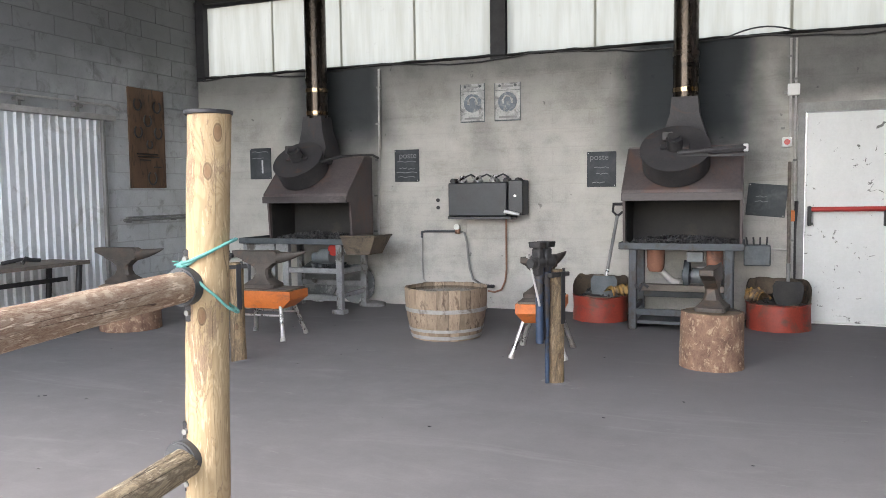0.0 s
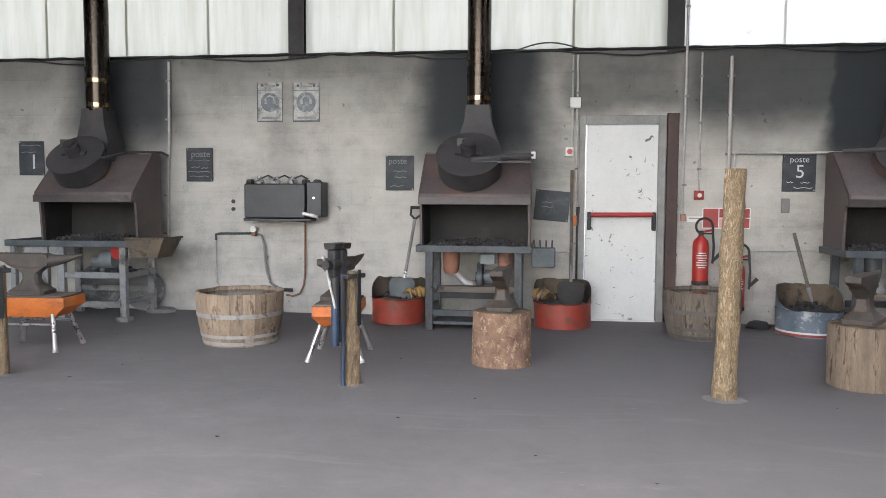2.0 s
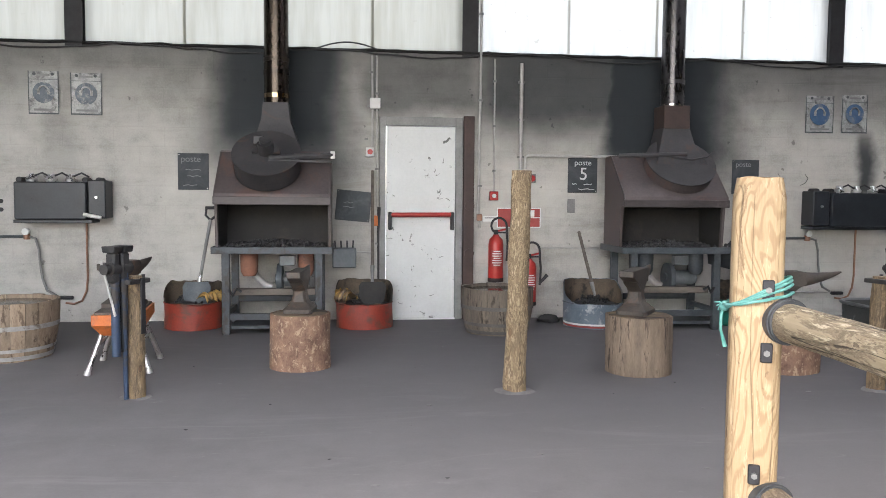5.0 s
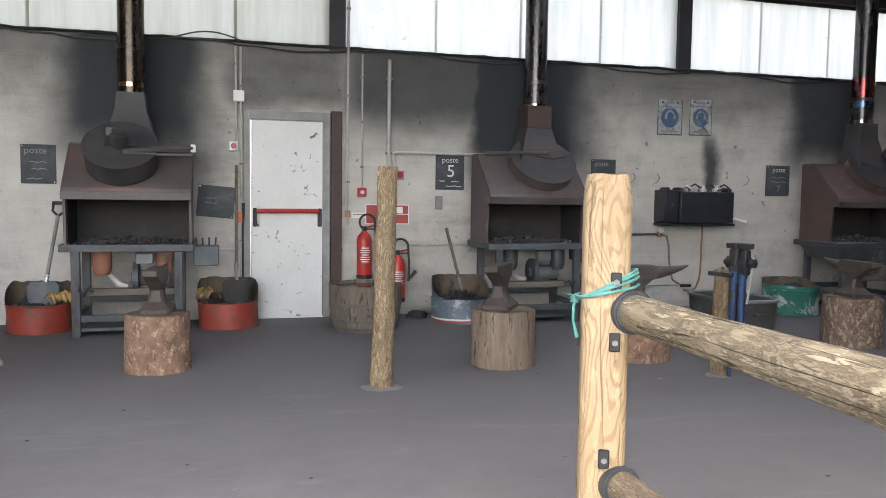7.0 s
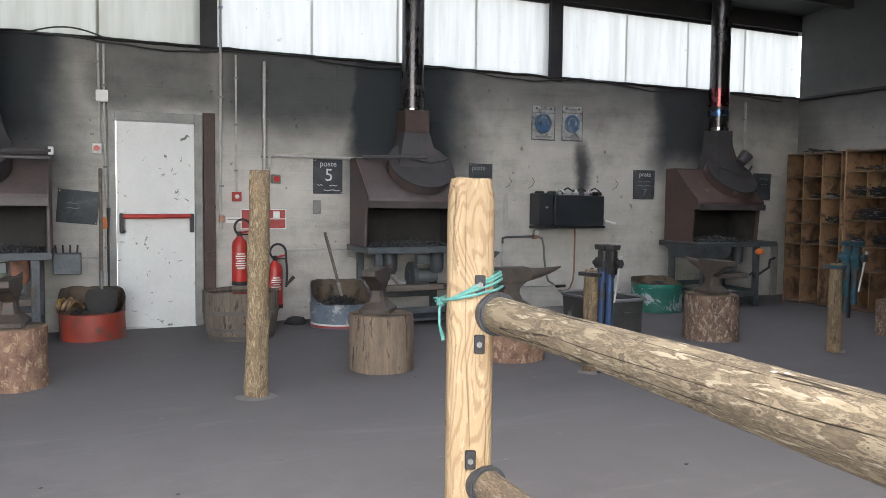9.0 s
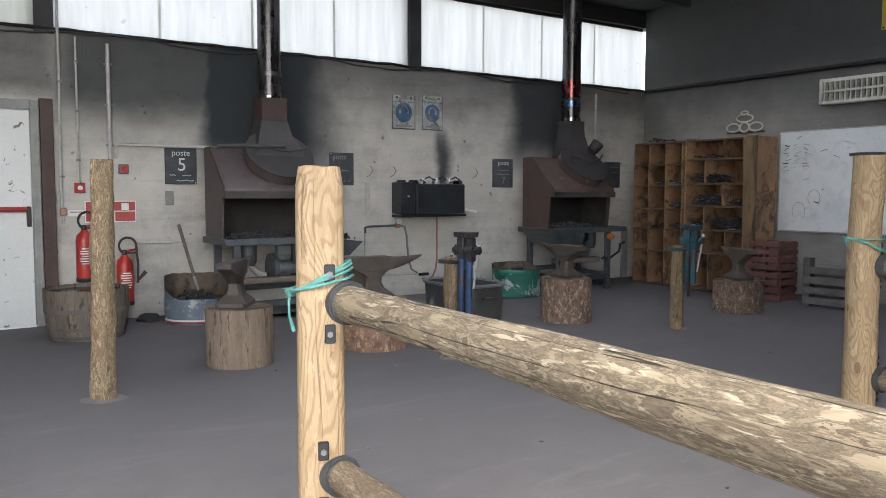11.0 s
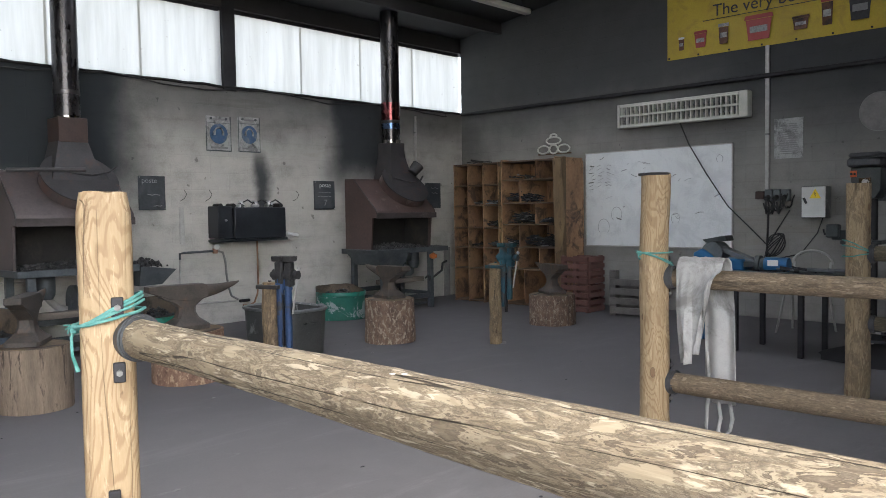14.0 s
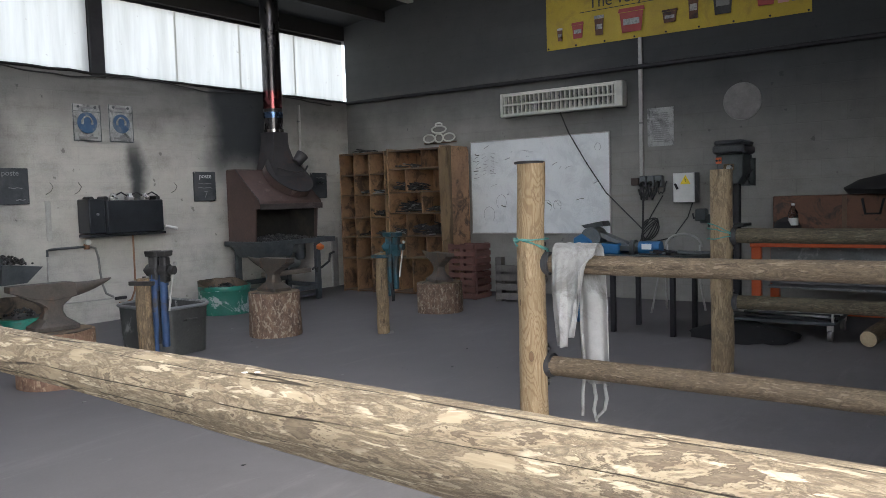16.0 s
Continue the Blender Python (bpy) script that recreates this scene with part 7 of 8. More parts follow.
for i in range(4):
    part("slat", Shape().box(0.0, 0.02, -0.30, 0.27, 0.03 + i * 0.115, 0.11 + i * 0.115, 0.003), PALLET, pa)
for y in (-0.27, 0.24):
    part("block", Shape().box(0.02, 0.11, y - 0.045, y + 0.045, 0.0, 0.55, 0.004), PALLET, pa)
part("back_slat", Shape().box(0.11, 0.13, -0.3, 0.27, 0.1, 0.4, 0.003), PALLET, pa)

wb = thing("whiteboard", (XR, 5.44, 0.81), "large used whiteboard with marker scribbles", "whiteboard")
part("panel", Shape().box(-0.022, -0.003, -1.03, 1.03, 0, 1.25, 0.003), BOARDWHITE, wb)
part("frame", Shape().box(-0.028, -0.003, -1.04, 1.04, -0.015, 0.0).box(-0.028, -0.003, -1.04, 1.04, 1.25, 1.262).box(-0.028, -0.003, 1.03, 1.042, 0, 1.25).box(-0.028, -0.003, -1.042, -1.03, 0, 1.25), GALV, wb)
rnd = random.Random(12)
for i in range(46):
    if i < 22:
        y, z, ln = 0.95 - (i % 3) * 0.13 - rnd.uniform(0, 0.04), 1.08 - (i // 3) * 0.045, rnd.uniform(0.03, 0.09)
    else:
        y, z, ln = rnd.uniform(-0.9, 0.8), rnd.uniform(0.12, 1.18), rnd.uniform(0.02, 0.12)
    tilt = rnd.uniform(-0.02, 0.02)
    part("scribble", Shape().tube([(-0.0228, y - ln / 2, z - tilt), (-0.0228, y, z + rnd.uniform(-0.01, 0.01)), (-0.0228, y + ln / 2, z + tilt)], 0.0028 if i % 5 else 0.006, 4), INK if i % 3 == 0 else INKFAINT, wb)
for y, z, r in ((0.75, 0.25, 0.11), (0.55, 0.42, 0.10), (-0.15, 0.35, 0.08), (-0.3, 0.36, 0.07), (-0.88, 1.08, 0.05)):
    part("sketch", Shape().tube([(-0.0228, y + r * 0.8 * math.cos(a), z + r * math.sin(a)) for a in (radians(-50 + i * 28) for i in range(11))], 0.003, 4), INKFAINT, wb)

lamp = thing("fluorescent_lamp", (XR, 5.08, 2.36), "ivory louvred fluorescent lamp, switched off, on the wall", "lamp")
part("tray", Shape().box(-0.06, -0.003, -0.90, 0.81, 0.0, 0.30, 0.006).box(-0.135, -0.06, -0.90, 0.81, 0.0, 0.012).box(-0.135, -0.06, -0.90, 0.81, 0.288, 0.30), IVORY, lamp)
part("end_cap", Shape().box(-0.145, -0.004, -0.91, -0.80, -0.005, 0.305, 0.012), IVORY, lamp)
part("end_cap", Shape().box(-0.145, -0.004, 0.78, 0.825, -0.005, 0.305, 0.012), IVORY, lamp)
for z in (0.012, 0.138, 0.262):
    part("louvre_rail", Shape().box(-0.140, -0.085, -0.80, 0.78, z, z + 0.024, 0.003), IVORY, lamp)
slat = Shape().prism([(-0.011, 0.016), (0.011, 0.016), (0.005, 0.15), (0.011, 0.284), (-0.011, 0.284), (-0.005, 0.15)], "x", -0.138, -0.075).mesh("louvre", IVORY)
for i in range(25):
    part("louvre", slat, IVORY, lamp, m=Matrix.Translation((0, -0.775 + i * 0.0637, 0)))
part("reflector", Shape().box(-0.068, -0.0605, -0.8, 0.78, 0.014, 0.286), DARKMACHINE, lamp)
for z in (0.085, 0.21):
    part("tube", Shape().tube([(-0.082, -0.79, z), (-0.082, 0.77, z)], 0.008, 10), MACHINE, lamp)
cl = thing("ceiling_lamp", (7.98, 6.85, 3.90), "pale fluorescent batten under the dark roof", "lamp")
part("batten", Shape().box(-0.65, 0.65, -0.05, 0.05, 0.0, 0.07, 0.008), IVORY, cl)
for x in (-0.5, 0.5):
    part("hanger", Shape().tube([(x, 0, 0.07), (x, 0, 0.36)], 0.008, 6), DARKSTEEL, cl)

pipe("dark cable duct along the block wall", [(XR - 0.04, 8.75, 2.82), (XR - 0.04, 5.0, 2.81), (XR - 0.04, 1.0, 2.82), (XR - 0.04, -1.8, 2.82)], 0.028, DARKSTEEL, name="cable_duct", category="duct")
cd = thing("conduit", (XR, 3.99, 1.38), "white plastic conduit down the block wall", "conduit")
part("run", Shape().box(-0.035, -0.003, -0.022, 0.022, 0.0, 1.78, 0.004), GALV, cd)
for z in (0.06, 0.75, 1.4):
    part("clip", Shape().box(-0.04, -0.003, -0.028, 0.028, z, z + 0.02), FRAMEGREY, cd)
nt = thing("notice", (XR, 3.755, 1.85), "sheet of closely printed paper on the wall", "notice")
part("sheet", Shape().box(-0.008, -0.003, -0.16, 0.16, 0, 0.455), PAPER, nt)
for i in range(15):
    part("print_line", Shape().box(-0.010, -0.008, -0.11 + 0.01 * (i % 3), 0.12 - 0.02 * (i % 4), 0.05 + i * 0.024, 0.058 + i * 0.024), PRINTGREY, nt)
eb = thing("electric_cabinet", (XR, 3.42, 1.17), "grey electric cabinet with yellow warning triangle", "electric cabinet")
part("case", Shape().box(-0.16, -0.003, -0.125, 0.135, 0, 0.35, 0.008), GALVSHEET, eb)
part("door", Shape().box(-0.175, -0.162, -0.12, 0.13, 0.006, 0.344, 0.004), WHITE, eb)
part("warning_triangle", Shape().prism([(-0.075, 0.215), (0.045, 0.215), (-0.015, 0.32)], "x", -0.1785, -0.1755), WARNYELLOW, eb)
part("bolt_mark", Shape().prism([(-0.022, 0.235), (-0.004, 0.265), (-0.012, 0.268), (-0.002, 0.295), (-0.024, 0.26), (-0.016, 0.257)], "x", -0.1815, -0.1788), INK, eb)
part("handle", Shape().tube([(-0.18, 0.105, 0.22), (-0.185, 0.075, 0.16)], 0.014, 8), RUBBER, eb)
sw = thing("switch_bank", (XR, 3.85, 1.26), "bank of grey sockets with a tangle of cables", "sockets")
for i in range(3):
    part("socket", Shape().box(-0.09, -0.003, -0.13 + i * 0.095, -0.045 + i * 0.095, 0.10, 0.24, 0.008), MACHINE, sw)
    part("plug", Shape().tube([(-0.09, -0.088 + i * 0.095, 0.15), (-0.14, -0.088 + i * 0.095, 0.13)], 0.03, 12), RUBBER, sw)
    part("cord", Shape().tube([(-0.14, -0.088 + i * 0.095, 0.13), (-0.17, -0.08 + i * 0.09, 0.02), (-0.12, -0.03 + i * 0.07, -0.04), (-0.08, 0.02 + i * 0.05, 0.05)], 0.010, 6), RUBBER, sw)
for i in range(5):
    y0, y1 = -0.20 + 0.075 * i, -0.05 + 0.05 * ((i * 3) % 5)
    part("cord", Shape().tube([(-0.10, y0 + (y1 - y0) * k / 8, 0.17 - 0.15 * math.sin(math.pi * k / 8) - 0.03 * i * k / 8 + 0.02 * math.sin(k * 2 + i)) for k in range(9)], 0.008, 6), RUBBER, sw)
part("red_switch", Shape().box(-0.07, -0.003, 0.16, 0.26, 0.13, 0.22, 0.006), RUSTCOL, sw)


def cord(label, pts, r=0.007):
    tagged(part("power_cord", Shape().tube(pts, r, 6), RUBBER), label, "cable", "wall cords")


X = XR - 0.05
cord("black cord hanging across the whiteboard", [(X, 5.06, 2.36), (X, 4.95, 2.1), (X, 4.72, 1.72), (X, 4.45, 1.32), (X, 4.1, 0.98), (X, 3.98, 0.86)])
cord("black cord down the block wall", [(X, 3.96, 1.3), (X, 3.97, 1.0), (X, 3.98, 0.72), (X - 0.05, 3.98, 0.5)], 0.012)
cord("black cord slanting down the block wall", [(X, 3.72, 1.26), (X, 3.85, 1.05), (X, 3.95, 0.88)])
cord("black cord slanting down from the cabinet", [(X, 3.36, 1.18), (X, 3.42, 1.0), (X, 3.6, 0.76), (X - 0.3, 3.75, 0.72)])
tagged(part("cable_coil", Shape().tube([(X - 0.02 - 0.0012 * i, 3.86 + (0.10 + 0.018 * math.sin(i * 0.37)) * math.cos(i * math.pi / 9 + 0.02 * i), 0.85 + (0.13 + 0.016 * math.cos(i * 0.29)) * math.sin(i * math.pi / 9)) for i in range(76)], 0.007, 6), RUBBER), "coil of black cable hung on the wall", "cable coil")
tagged(part("wall_disc", Shape().tube([(XR - 0.003, 2.81, 2.29), (XR - 0.014, 2.81, 2.29)], 0.20, 40), PATCH), "grey round blanking plate flush on the block wall", "wall plate")
tagged(part("disc_ring", Shape().tube([(XR - 0.008, 2.81 + 0.205 * math.cos(a), 2.29 + 0.205 * math.sin(a)) for a in (2 * math.pi * i / 40 for i in range(41))], 0.005, 6), FRAMEGREY), "thin grey ring round the plate on the wall", "ring")

# banner
bn = thing("banner", (XR, 3.67, 3.16), "long yellow advertising banner with pictured pots", "banner")
s = Shape()
s.loft([[(-0.012 - 0.012 * noise.noise((i * 0.4, j, 3)), -1.58 + 3.16 * i / 30, 0.80 * j / 3) for i in range(31)] for j in range(4)], caps=False, closed=False)
sheet = part("vinyl", s, YELLOW, bn)
for i in range(9):
    for z in (0.02, 0.78):
        part("eyelet", Shape().tube([(-0.022, -1.55 + i * 0.3875, z), (-0.028, -1.55 + i * 0.3875, z)], 0.012, 10), DARKSTEEL, bn)
part("writing", text_mesh("The very best", 0.20, INK), INK, bn, m=Matrix.Translation((-0.032, 0.42, 0.505)) @ UPRIGHT_X)
part("underline", Shape().box(-0.032, -0.030, -0.25, 1.10, 0.405, 0.413), INK, bn)


def printed_pot(y, z, w, h, colour, lid=None):
    pts = [(-w * 0.40, 0), (w * 0.40, 0), (w * 0.5, h * 0.82), (-w * 0.5, h * 0.82)]
    p = part("printed_pot", Shape().prism([(y + a, z + b) for a, b in pts], "x", -0.036, -0.030), colour, bn)
    part("printed_lid", Shape().prism([(y - w * 0.56, z + h * 0.84), (y + w * 0.56, z + h * 0.84), (y + w * 0.52, z + h), (y - w * 0.52, z + h)], "x", -0.036, -0.030), lid or colour, p)
    part("printed_label", Shape().box(-0.038, -0.036, y - w * 0.34, y + w * 0.34, z + h * 0.3, z + h * 0.55), PAPER if colour is not INK else PRINTGREY, p)


for y, z, w, h, c, lid in ((1.38, 0.10, 0.07, 0.16, CARTON, WHITE), (1.13, 0.10, 0.15, 0.20, SIGNRED, SIGNRED), (0.84, 0.10, 0.12, 0.24, CARTON, PAPER), (0.42, 0.08, 0.30, 0.29, SIGNRED, SIGNRED), (-0.05, 0.12, 0.17, 0.15, CARTON, CARTON), (-0.33, 0.12, 0.12, 0.30, CARTON, SIGNRED), (-0.66, 0.12, 0.22, 0.30, INK, PAPER), (-1.12, 0.14, 0.20, 0.25, SIGNRED, SIGNRED), (-1.30, 0.14, 0.14, 0.22, SIGNPINK, PAPER), (-1.44, 0.14, 0.14, 0.24, PRINTGREY, PAPER)):
    printed_pot(y, z, w, h, c, lid)

# ---- corner with grinder table, drill press and orange bench ----
gt = thing("grinder_table", (7.34, 3.12, 0), "black steel table with thin legs carrying grinders", "table")
part("tabletop", Shape().box(-0.32, 0.34, -0.70, 0.62, 0.705, 0.735, 0.004), DARKMACHINE, gt)
for lx, ly in ((-0.24, -0.32), (0.24, -0.36), (-0.22, 0.26), (0.25, 0.20)):
    part("leg", Shape().box(lx - 0.022, lx + 0.022, ly - 0.022, ly + 0.022, 0, 0.71, 0.003), DARKSTEEL, gt)
part("stretcher", Shape().box(-0.24, -0.20, -0.32, 0.26, 0.60, 0.64), DARKSTEEL, gt)
gr = thing("belt_grinder", (7.20, 3.50, 0.735), "grey and blue belt grinder on the black table", "grinder")
part("base", Shape().box(-0.12, 0.12, -0.20, 0.18, 0, 0.10, 0.01), BLUEPLASTIC, gr, "blue base")
part("side_guard", Shape().prism([(0.08, 0.0), (0.26, 0.0), (0.26, 0.15), (0.18, 0.19), (0.08, 0.12)], "x", -0.13, 0.10, 0.008), BLUEPLASTIC, gr, "blue guard")
part("housing", Shape().tube([(-0.09, 0.10, 0.15), (0.09, 0.10, 0.15)], 0.10, 24), MACHINE, gr)
part("arm", Shape().prism([(0.05, 0.22), (0.12, 0.20), (-0.30, 0.03), (-0.33, 0.07)], "x", -0.06, 0.06, 0.006), MACHINE, gr)
part("hood", Shape().prism([(0.16, 0.24), (0.20, 0.27), (-0.02, 0.31), (-0.04, 0.26)], "x", -0.08, 0.08, 0.006), DARKMACHINE, gr)
part("table_rest", Shape().box(-0.1, 0.1, -0.36, -0.20, 0.03, 0.08, 0.004), DARKMACHINE, gr)
bb = thing("blue_bin", (7.65, 3.98, 0), "blue plastic drum standing on the floor", "drum")
part("body", Shape().lathe([(0.15, 0), (0.17, 0.02), (0.17, 0.5), (0.15, 0.56), (0.12, 0.57)], 24), BLUEPLASTIC, bb)
mo = thing("bench_motor", (7.15, 3.02, 0.735), "small blue bench motor with white plate", "motor")
part("body", Shape().tube([(0, -0.10, 0.06), (0, 0.10, 0.06)], 0.062, 20), BLUEPLASTIC, mo)
part("end_bell", Shape().tube([(0, 0.10, 0.06), (0, 0.14, 0.06)], 0.05, 20).tube([(0, 0.14, 0.06), (0, 0.18, 0.06)], 0.075, 20), DARKMACHINE, mo)
part("plate", Shape().box(-0.068, -0.058, -0.03, 0.06, 0.05, 0.10), WHITE, mo)
part("foot", Shape().box(-0.06, 0.06, -0.09, 0.09, 0, 0.012), DARKMACHINE, mo)
tools = thing("loose_tools", (7.18, 2.66, 0.735), "dark hand tools scattered on the table", "tools")
rnd = random.Random(4)
for i in range(9):
    y, x = rnd.uniform(-0.2, 0.25), rnd.uniform(-0.12, 0.14)
    part("tool", Shape().tube([(x, y, 0.015), (x + rnd.uniform(-0.1, 0.1), y + rnd.uniform(0.06, 0.2), 0.02 + 0.02 * rnd.random())], rnd.uniform(0.008, 0.018), 6), DARKSTEEL if i % 2 else MACHINE, tools)

ch = thing("metal_chair", (8.55, 3.25, 0), "old chair with bent grey tube frame", "chair")
for sy in (-0.18, 0.18):
    part("leg", Shape().tube([(-0.20, sy * 1.3, 0), (-0.10, sy, 0.42)], 0.012, 8), GALV, ch)
    part("leg", Shape().tube([(0.22, sy * 1.2, 0), (0.10, sy, 0.42), (0.16, sy, 0.72)], 0.012, 8), GALV, ch)
part("seat", Shape().box(-0.18, 0.18, -0.20, 0.20, 0.42, 0.445, 0.008), GALVSHEET, ch)
part("backrest", Shape().tube([(0.16, 0.2 * math.cos(a), 0.70 + 0.14 * math.sin(a)) for a in (math.pi * i / 10 for i in range(11))], 0.012, 8), GALV, ch)

dp = thing("drill_press", (8.52, 2.66, 0), "dark pillar drill with grey belt cover", "drill press")
part("base", Shape().box(-0.22, 0.22, -0.16, 0.16, 0, 0.06, 0.008), DARKMACHINE, dp)
part("column", Shape().tube([(0.04, -0.02, 0.05), (0.04, -0.02, 1.62)], 0.042, 18), DARKSTEEL, dp)
part("head", Shape().prism([(-0.15, 1.44), (-0.10, 1.36), (0.06, 1.36), (0.11, 1.46), (0.12, 1.66), (-0.15, 1.66)], "x", -0.20, 0.14, 0.012), DARKMACHINE, dp)
part("belt_cover", Shape().box(-0.24, 0.20, -0.165, 0.145, 1.665, 1.75, 0.02).box(-0.23, 0.19, -0.155, 0.135, 1.752, 1.80, 0.02), COLLAR, dp, "dark grey belt cover")
part("motor", Shape().tube([(0.12, -0.10, 1.34), (0.12, -0.10, 1.62)], 0.085, 20), DARKMACHINE, dp)
part("control_plate", Shape().box(-0.215, -0.20, 0.06, 0.115, 1.57, 1.63), ORANGERED, dp, "orange control plate")
part("dial", Shape().tube([(-0.20, -0.02, 1.52), (-0.225, -0.02, 1.52)], 0.032, 16), SILVER, dp)
part("spindle", Shape().tube([(-0.12, 0.0, 1.42), (-0.12, 0.0, 1.24)], [0.03, 0.015], 14), MACHINE, dp)
part("knob_plate", Shape().box(-0.212, -0.20, -0.06, 0.04, 1.50, 1.56), BRASSY, dp)
part("feed_lever", Shape().tube([(-0.1, -0.15, 1.44), (-0.16, -0.20, 1.36)], 0.009, 8).tube([(-0.1, -0.15, 1.44), (-0.04, -0.20, 1.50)], 0.009, 8), DARKSTEEL, dp)
for i in range(2):
    part("button", Shape().tube([(-0.216, 0.075 + 0.028 * i, 1.60), (-0.226, 0.075 + 0.028 * i, 1.60)], 0.011, 10), RUBBER, dp)
part("table", Shape().box(-0.22, 0.06, -0.16, 0.20, 0.93, 0.965, 0.006), DARKMACHINE, dp)
part("machine_vise", Shape().box(-0.16, 0.0, 0.06, 0.30, 0.965, 1.06, 0.01).box(-0.2, -0.12, 0.22, 0.34, 0.99, 1.12, 0.012), DARKMACHINE, dp)
part("vise_crank", Shape().tube([(-0.1, 0.30, 1.02), (-0.1, 0.38, 1.02), (-0.1, 0.39, 1.07)], 0.010, 8), DARKSTEEL, dp)

ob_ = thing("orange_bench", (8.30, 1.2, 0), "orange-red steel workbench frame with dark top", "workbench")
part("worktop", Shape().box(-0.06, 0.85, -1.6, 1.27, 0.80, 0.845, 0.004), BEAM, ob_)
part("top_rail", Shape().box(-0.03, 0.02, -1.55, 1.24, 0.735, 0.80, 0.004), ORANGERED, ob_)
for y in (-1.5, -0.1, 1.18):
    part("leg", Shape().box(-0.03, 0.03, y - 0.045, y + 0.045, 0, 0.735, 0.004), ORANGERED, ob_)
    part("leg", Shape().box(0.72, 0.78, y - 0.045, y + 0.045, 0, 0.80, 0.004), ORANGERED, ob_)
part("bottom_rail", Shape().box(-0.02, 0.02, -1.45, 1.13, 0.10, 0.15, 0.003), ORANGERED, ob_)
part("shelf_sheet", Shape().box(0.03, 0.7, -1.4, 1.1, 0.33, 0.345), GALVSHEET, ob_)
part("back_sheet", Shape().box(0.20, 0.215, 0.05, 1.1, 0.36, 0.72), GALVSHEET, ob_, "pale galvanised back sheet")
bx = thing("brown_chest", (8.62, 1.55, 0.846), "long brown board chest on the workbench", "chest")
part("body", Shape().box(-0.14, 0.30, -0.95, 0.72, 0, 0.38, 0.006), CARTON, bx)
for y in (-0.35, 0.08):
    part("strap", Shape().box(-0.148, -0.14, y - 0.02, y + 0.02, 0.0, 0.38), BOARDEDGE, bx)
part("carry_handle", Shape().tube([(-0.15, -0.25, 0.34), (-0.18, -0.22, 0.20), (-0.18, -0.1, 0.20), (-0.15, -0.07, 0.34)], 0.012, 8), BLACKCLOTH, bx)
bg = thing("black_bag", (8.64, 1.25, 1.226), "slumped black bag on top of the chest", "bag")
part("body", Shape().lathe([(0.02, 0.0), (0.30, 0.02), (0.33, 0.06), (0.22, 0.14), (0.05, 0.19)], 22, (0, 0, 0), True, 1.3).rough(0.035, 5, 3), BLACKCLOTH, bg)
bt = thing("water_bottle", (8.32, 2.05, 0.846), "clear plastic water bottle with pale label", "bottle")
part("body", Shape().lathe([(0.040, 0), (0.046, 0.01), (0.044, 0.10), (0.046, 0.19), (0.038, 0.235), (0.016, 0.275), (0.014, 0.295)], 20), BOTTLE, bt)
part("label_band", Shape().lathe([(0.0465, 0.10), (0.0470, 0.102), (0.0470, 0.165), (0.0465, 0.167)], 20, caps=False), WHITE, bt)
part("cap", Shape().lathe([(0.018, 0.29), (0.018, 0.312)], 14), WHITE, bt)
dk = thing("tool_bag", (8.40, 2.12, 0.846), "small black tool bag on the workbench", "bag")
part("body", Shape().lathe([(0.14, 0), (0.17, 0.04), (0.13, 0.14), (0.04, 0.18)], 16, (0, 0, 0), True, 0.8).rough(0.02, 7, 5), BLACKCLOTH, dk)

ty = thing("low_trolley", (7.65, 1.75, 0), "low steel trolley with castors loaded with rods", "trolley")
part("deck", Shape().box(-0.25, 0.45, -0.22, 0.65, 0.14, 0.165, 0.004), LEGDARK, ty)
for y in (-0.2, 0.62):
    part("end_rail", Shape().tube([(-0.24, y, 0.165), (-0.24, y, 0.26), (0.44, y, 0.26), (0.44, y, 0.165)], 0.011, 8), GALV, ty)
for x, y in ((-0.22, -0.18), (-0.22, 0.6), (0.40, -0.18), (0.40, 0.6)):
    c = part("castor", Shape().tube([(x, y - 0.016, 0.052), (x, y + 0.016, 0.052)], 0.052, 18), FRAMEGREY, ty, "grey castor wheel")
    part("fork", Shape().box(x - 0.02, x + 0.02, y - 0.025, y + 0.025, 0.09, 0.14), GALV, c)
rnd = random.Random(8)
for i in range(34):
    x, z = -0.22 + 0.66 * rnd.random(), 0.18 + 0.012 * (i % 5)
    part("rod", Shape().tube([(x, -0.25 + 0.1 * rnd.random(), z), (x + rnd.uniform(-0.06, 0.06), 0.68 - 0.3 * rnd.random(), z + rnd.uniform(-0.005, 0.02))], 0.010, 6), GALV if i % 2 else DARKSTEEL, ty)
lg = thing("short_log", (7.30, 1.27, 0.07), "short pale-ended log lying on the floor", "log")
lo = part("bark", round_log(Shape(), (0, 0, 0), (0, 0, 0.7), 0.068, 0.075, seed=9.0), LOGDARK, lg)
lo.matrix_basis = Matrix.Rotation(radians(82), 4, "Y") @ Matrix.Rotation(radians(14), 4, "X")
ce = part("cut_end", Shape().lathe([(0.064, -0.004), (0.064, 0.001)], 22), PALECUT, lg, "pale sawn end")
ce.matrix_basis = Matrix.Rotation(radians(82), 4, "Y") @ Matrix.Rotation(radians(14), 4, "X")
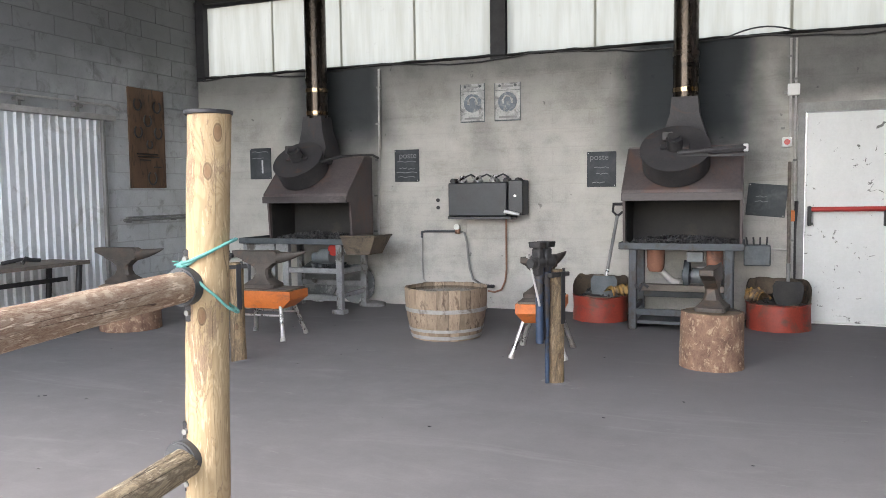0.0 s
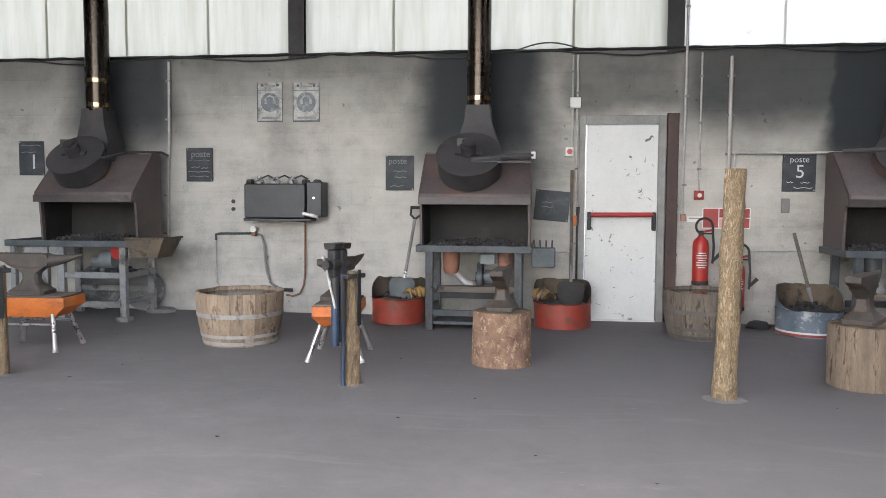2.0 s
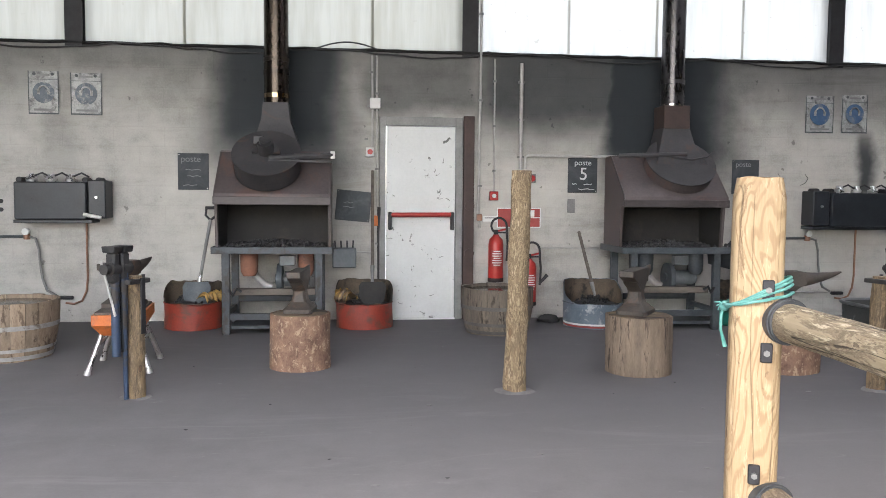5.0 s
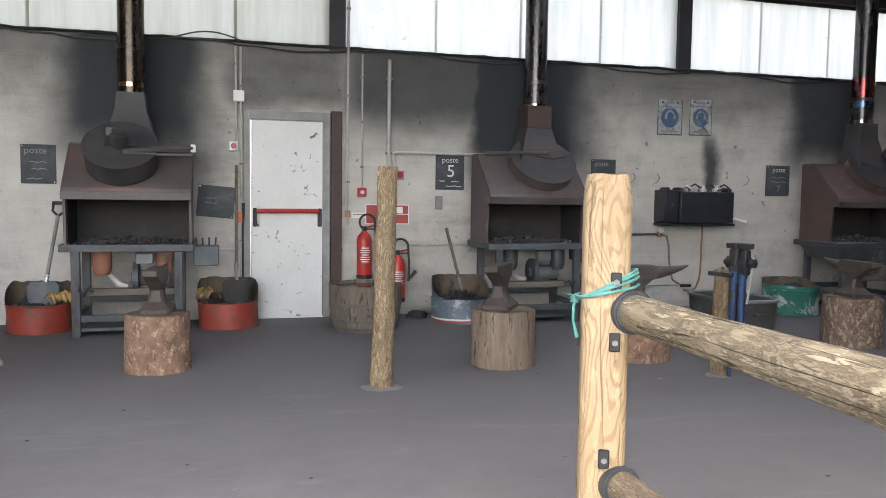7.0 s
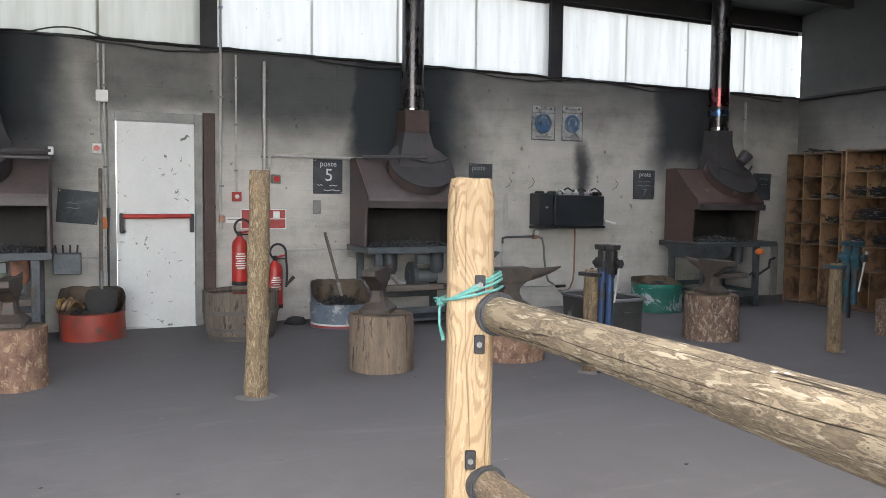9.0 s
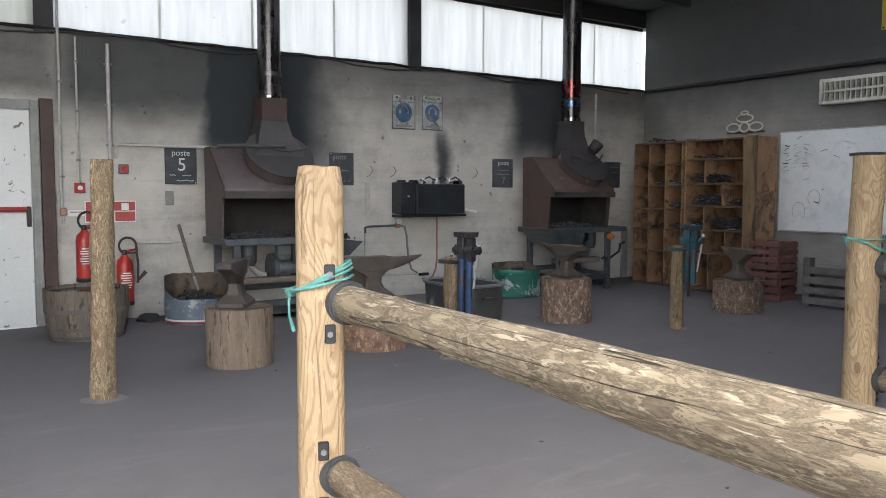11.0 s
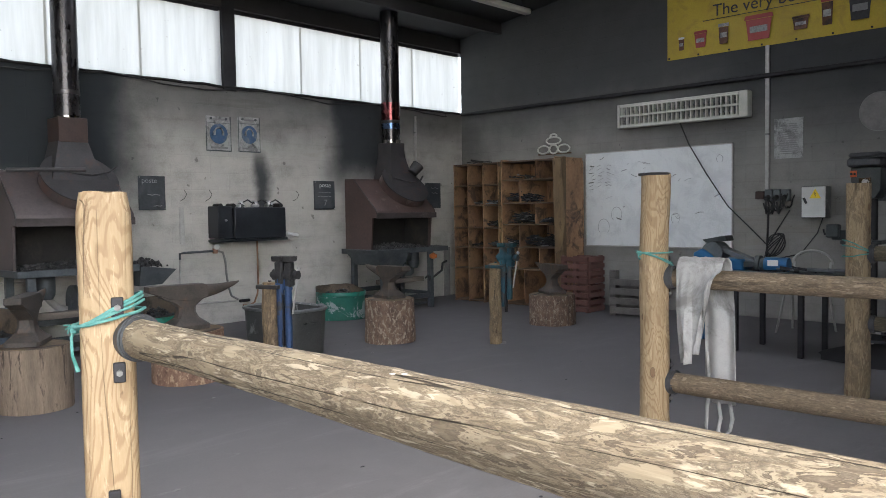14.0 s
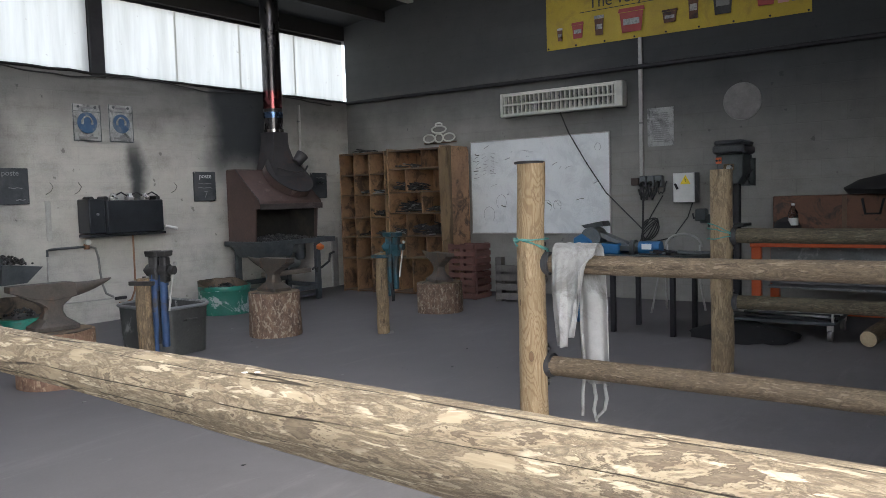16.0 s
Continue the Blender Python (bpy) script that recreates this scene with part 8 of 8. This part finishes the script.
hp = thing("harness_bundle", (7.35, 2.25, 0), "slumped bundle of dark harness and straps on the floor", "harness")
part("leather", Shape().lathe([(0.02, 0.0), (0.36, 0.01), (0.33, 0.05), (0.18, 0.12), (0.02, 0.14)], 26, (0, 0, 0), True, 1.3).rough(0.05, 6, 1), BLACKCLOTH, hp)
for i in range(5):
    part("strap", Shape().tube([(-0.25 + 0.05 * i, -0.3 + 0.1 * i, 0.02), (-0.1, -0.05 * i, 0.11), (0.1, 0.2 - 0.03 * i, 0.09), (0.2, 0.33, 0.02)], 0.012, 6), DARKSTEEL if i % 2 else RUBBER, hp)

# ---- small loose things on the floor ----
rnd = random.Random(21)
s = Shape()
for i in range(44):
    x, y = rnd.uniform(-5.5, 7.5), rnd.uniform(2.4, 7.6)
    r = rnd.uniform(0.004, 0.011)
    vs = bmesh.ops.create_icosphere(s.bm, subdivisions=1, radius=r)["verts"]
    for q in vs:
        q.co = Vector((q.co.x * rnd.uniform(0.6, 2.0) + x, q.co.y * rnd.uniform(0.6, 1.4) + y, q.co.z * 0.35 + 0.002))
tagged(part("floor_crumbs", s, COAL), "scattered crumbs of coal and hoof on the floor", "crumbs", "", "stuff")
s = Shape()
for i in range(36):
    x, y = rnd.uniform(-5.0, 6.5), rnd.uniform(2.0, 7.4)
    r = rnd.uniform(0.005, 0.014)
    vs = bmesh.ops.create_icosphere(s.bm, subdivisions=1, radius=r)["verts"]
    for q in vs:
        q.co = Vector((q.co.x * rnd.uniform(0.6, 2.4) + x, q.co.y + y, q.co.z * 0.3 + 0.002))
tagged(part("hoof_parings", s, PATCH), "pale hoof parings scattered on the floor", "parings", "", "stuff")

# ---- blocks of the left wall, course by course ----
for row in range(24):
    z = 0.1 + row * 0.2
    for i in range(13):
        y = YB - 0.25 - i * 0.5 - (0.25 if row % 2 else 0.0)
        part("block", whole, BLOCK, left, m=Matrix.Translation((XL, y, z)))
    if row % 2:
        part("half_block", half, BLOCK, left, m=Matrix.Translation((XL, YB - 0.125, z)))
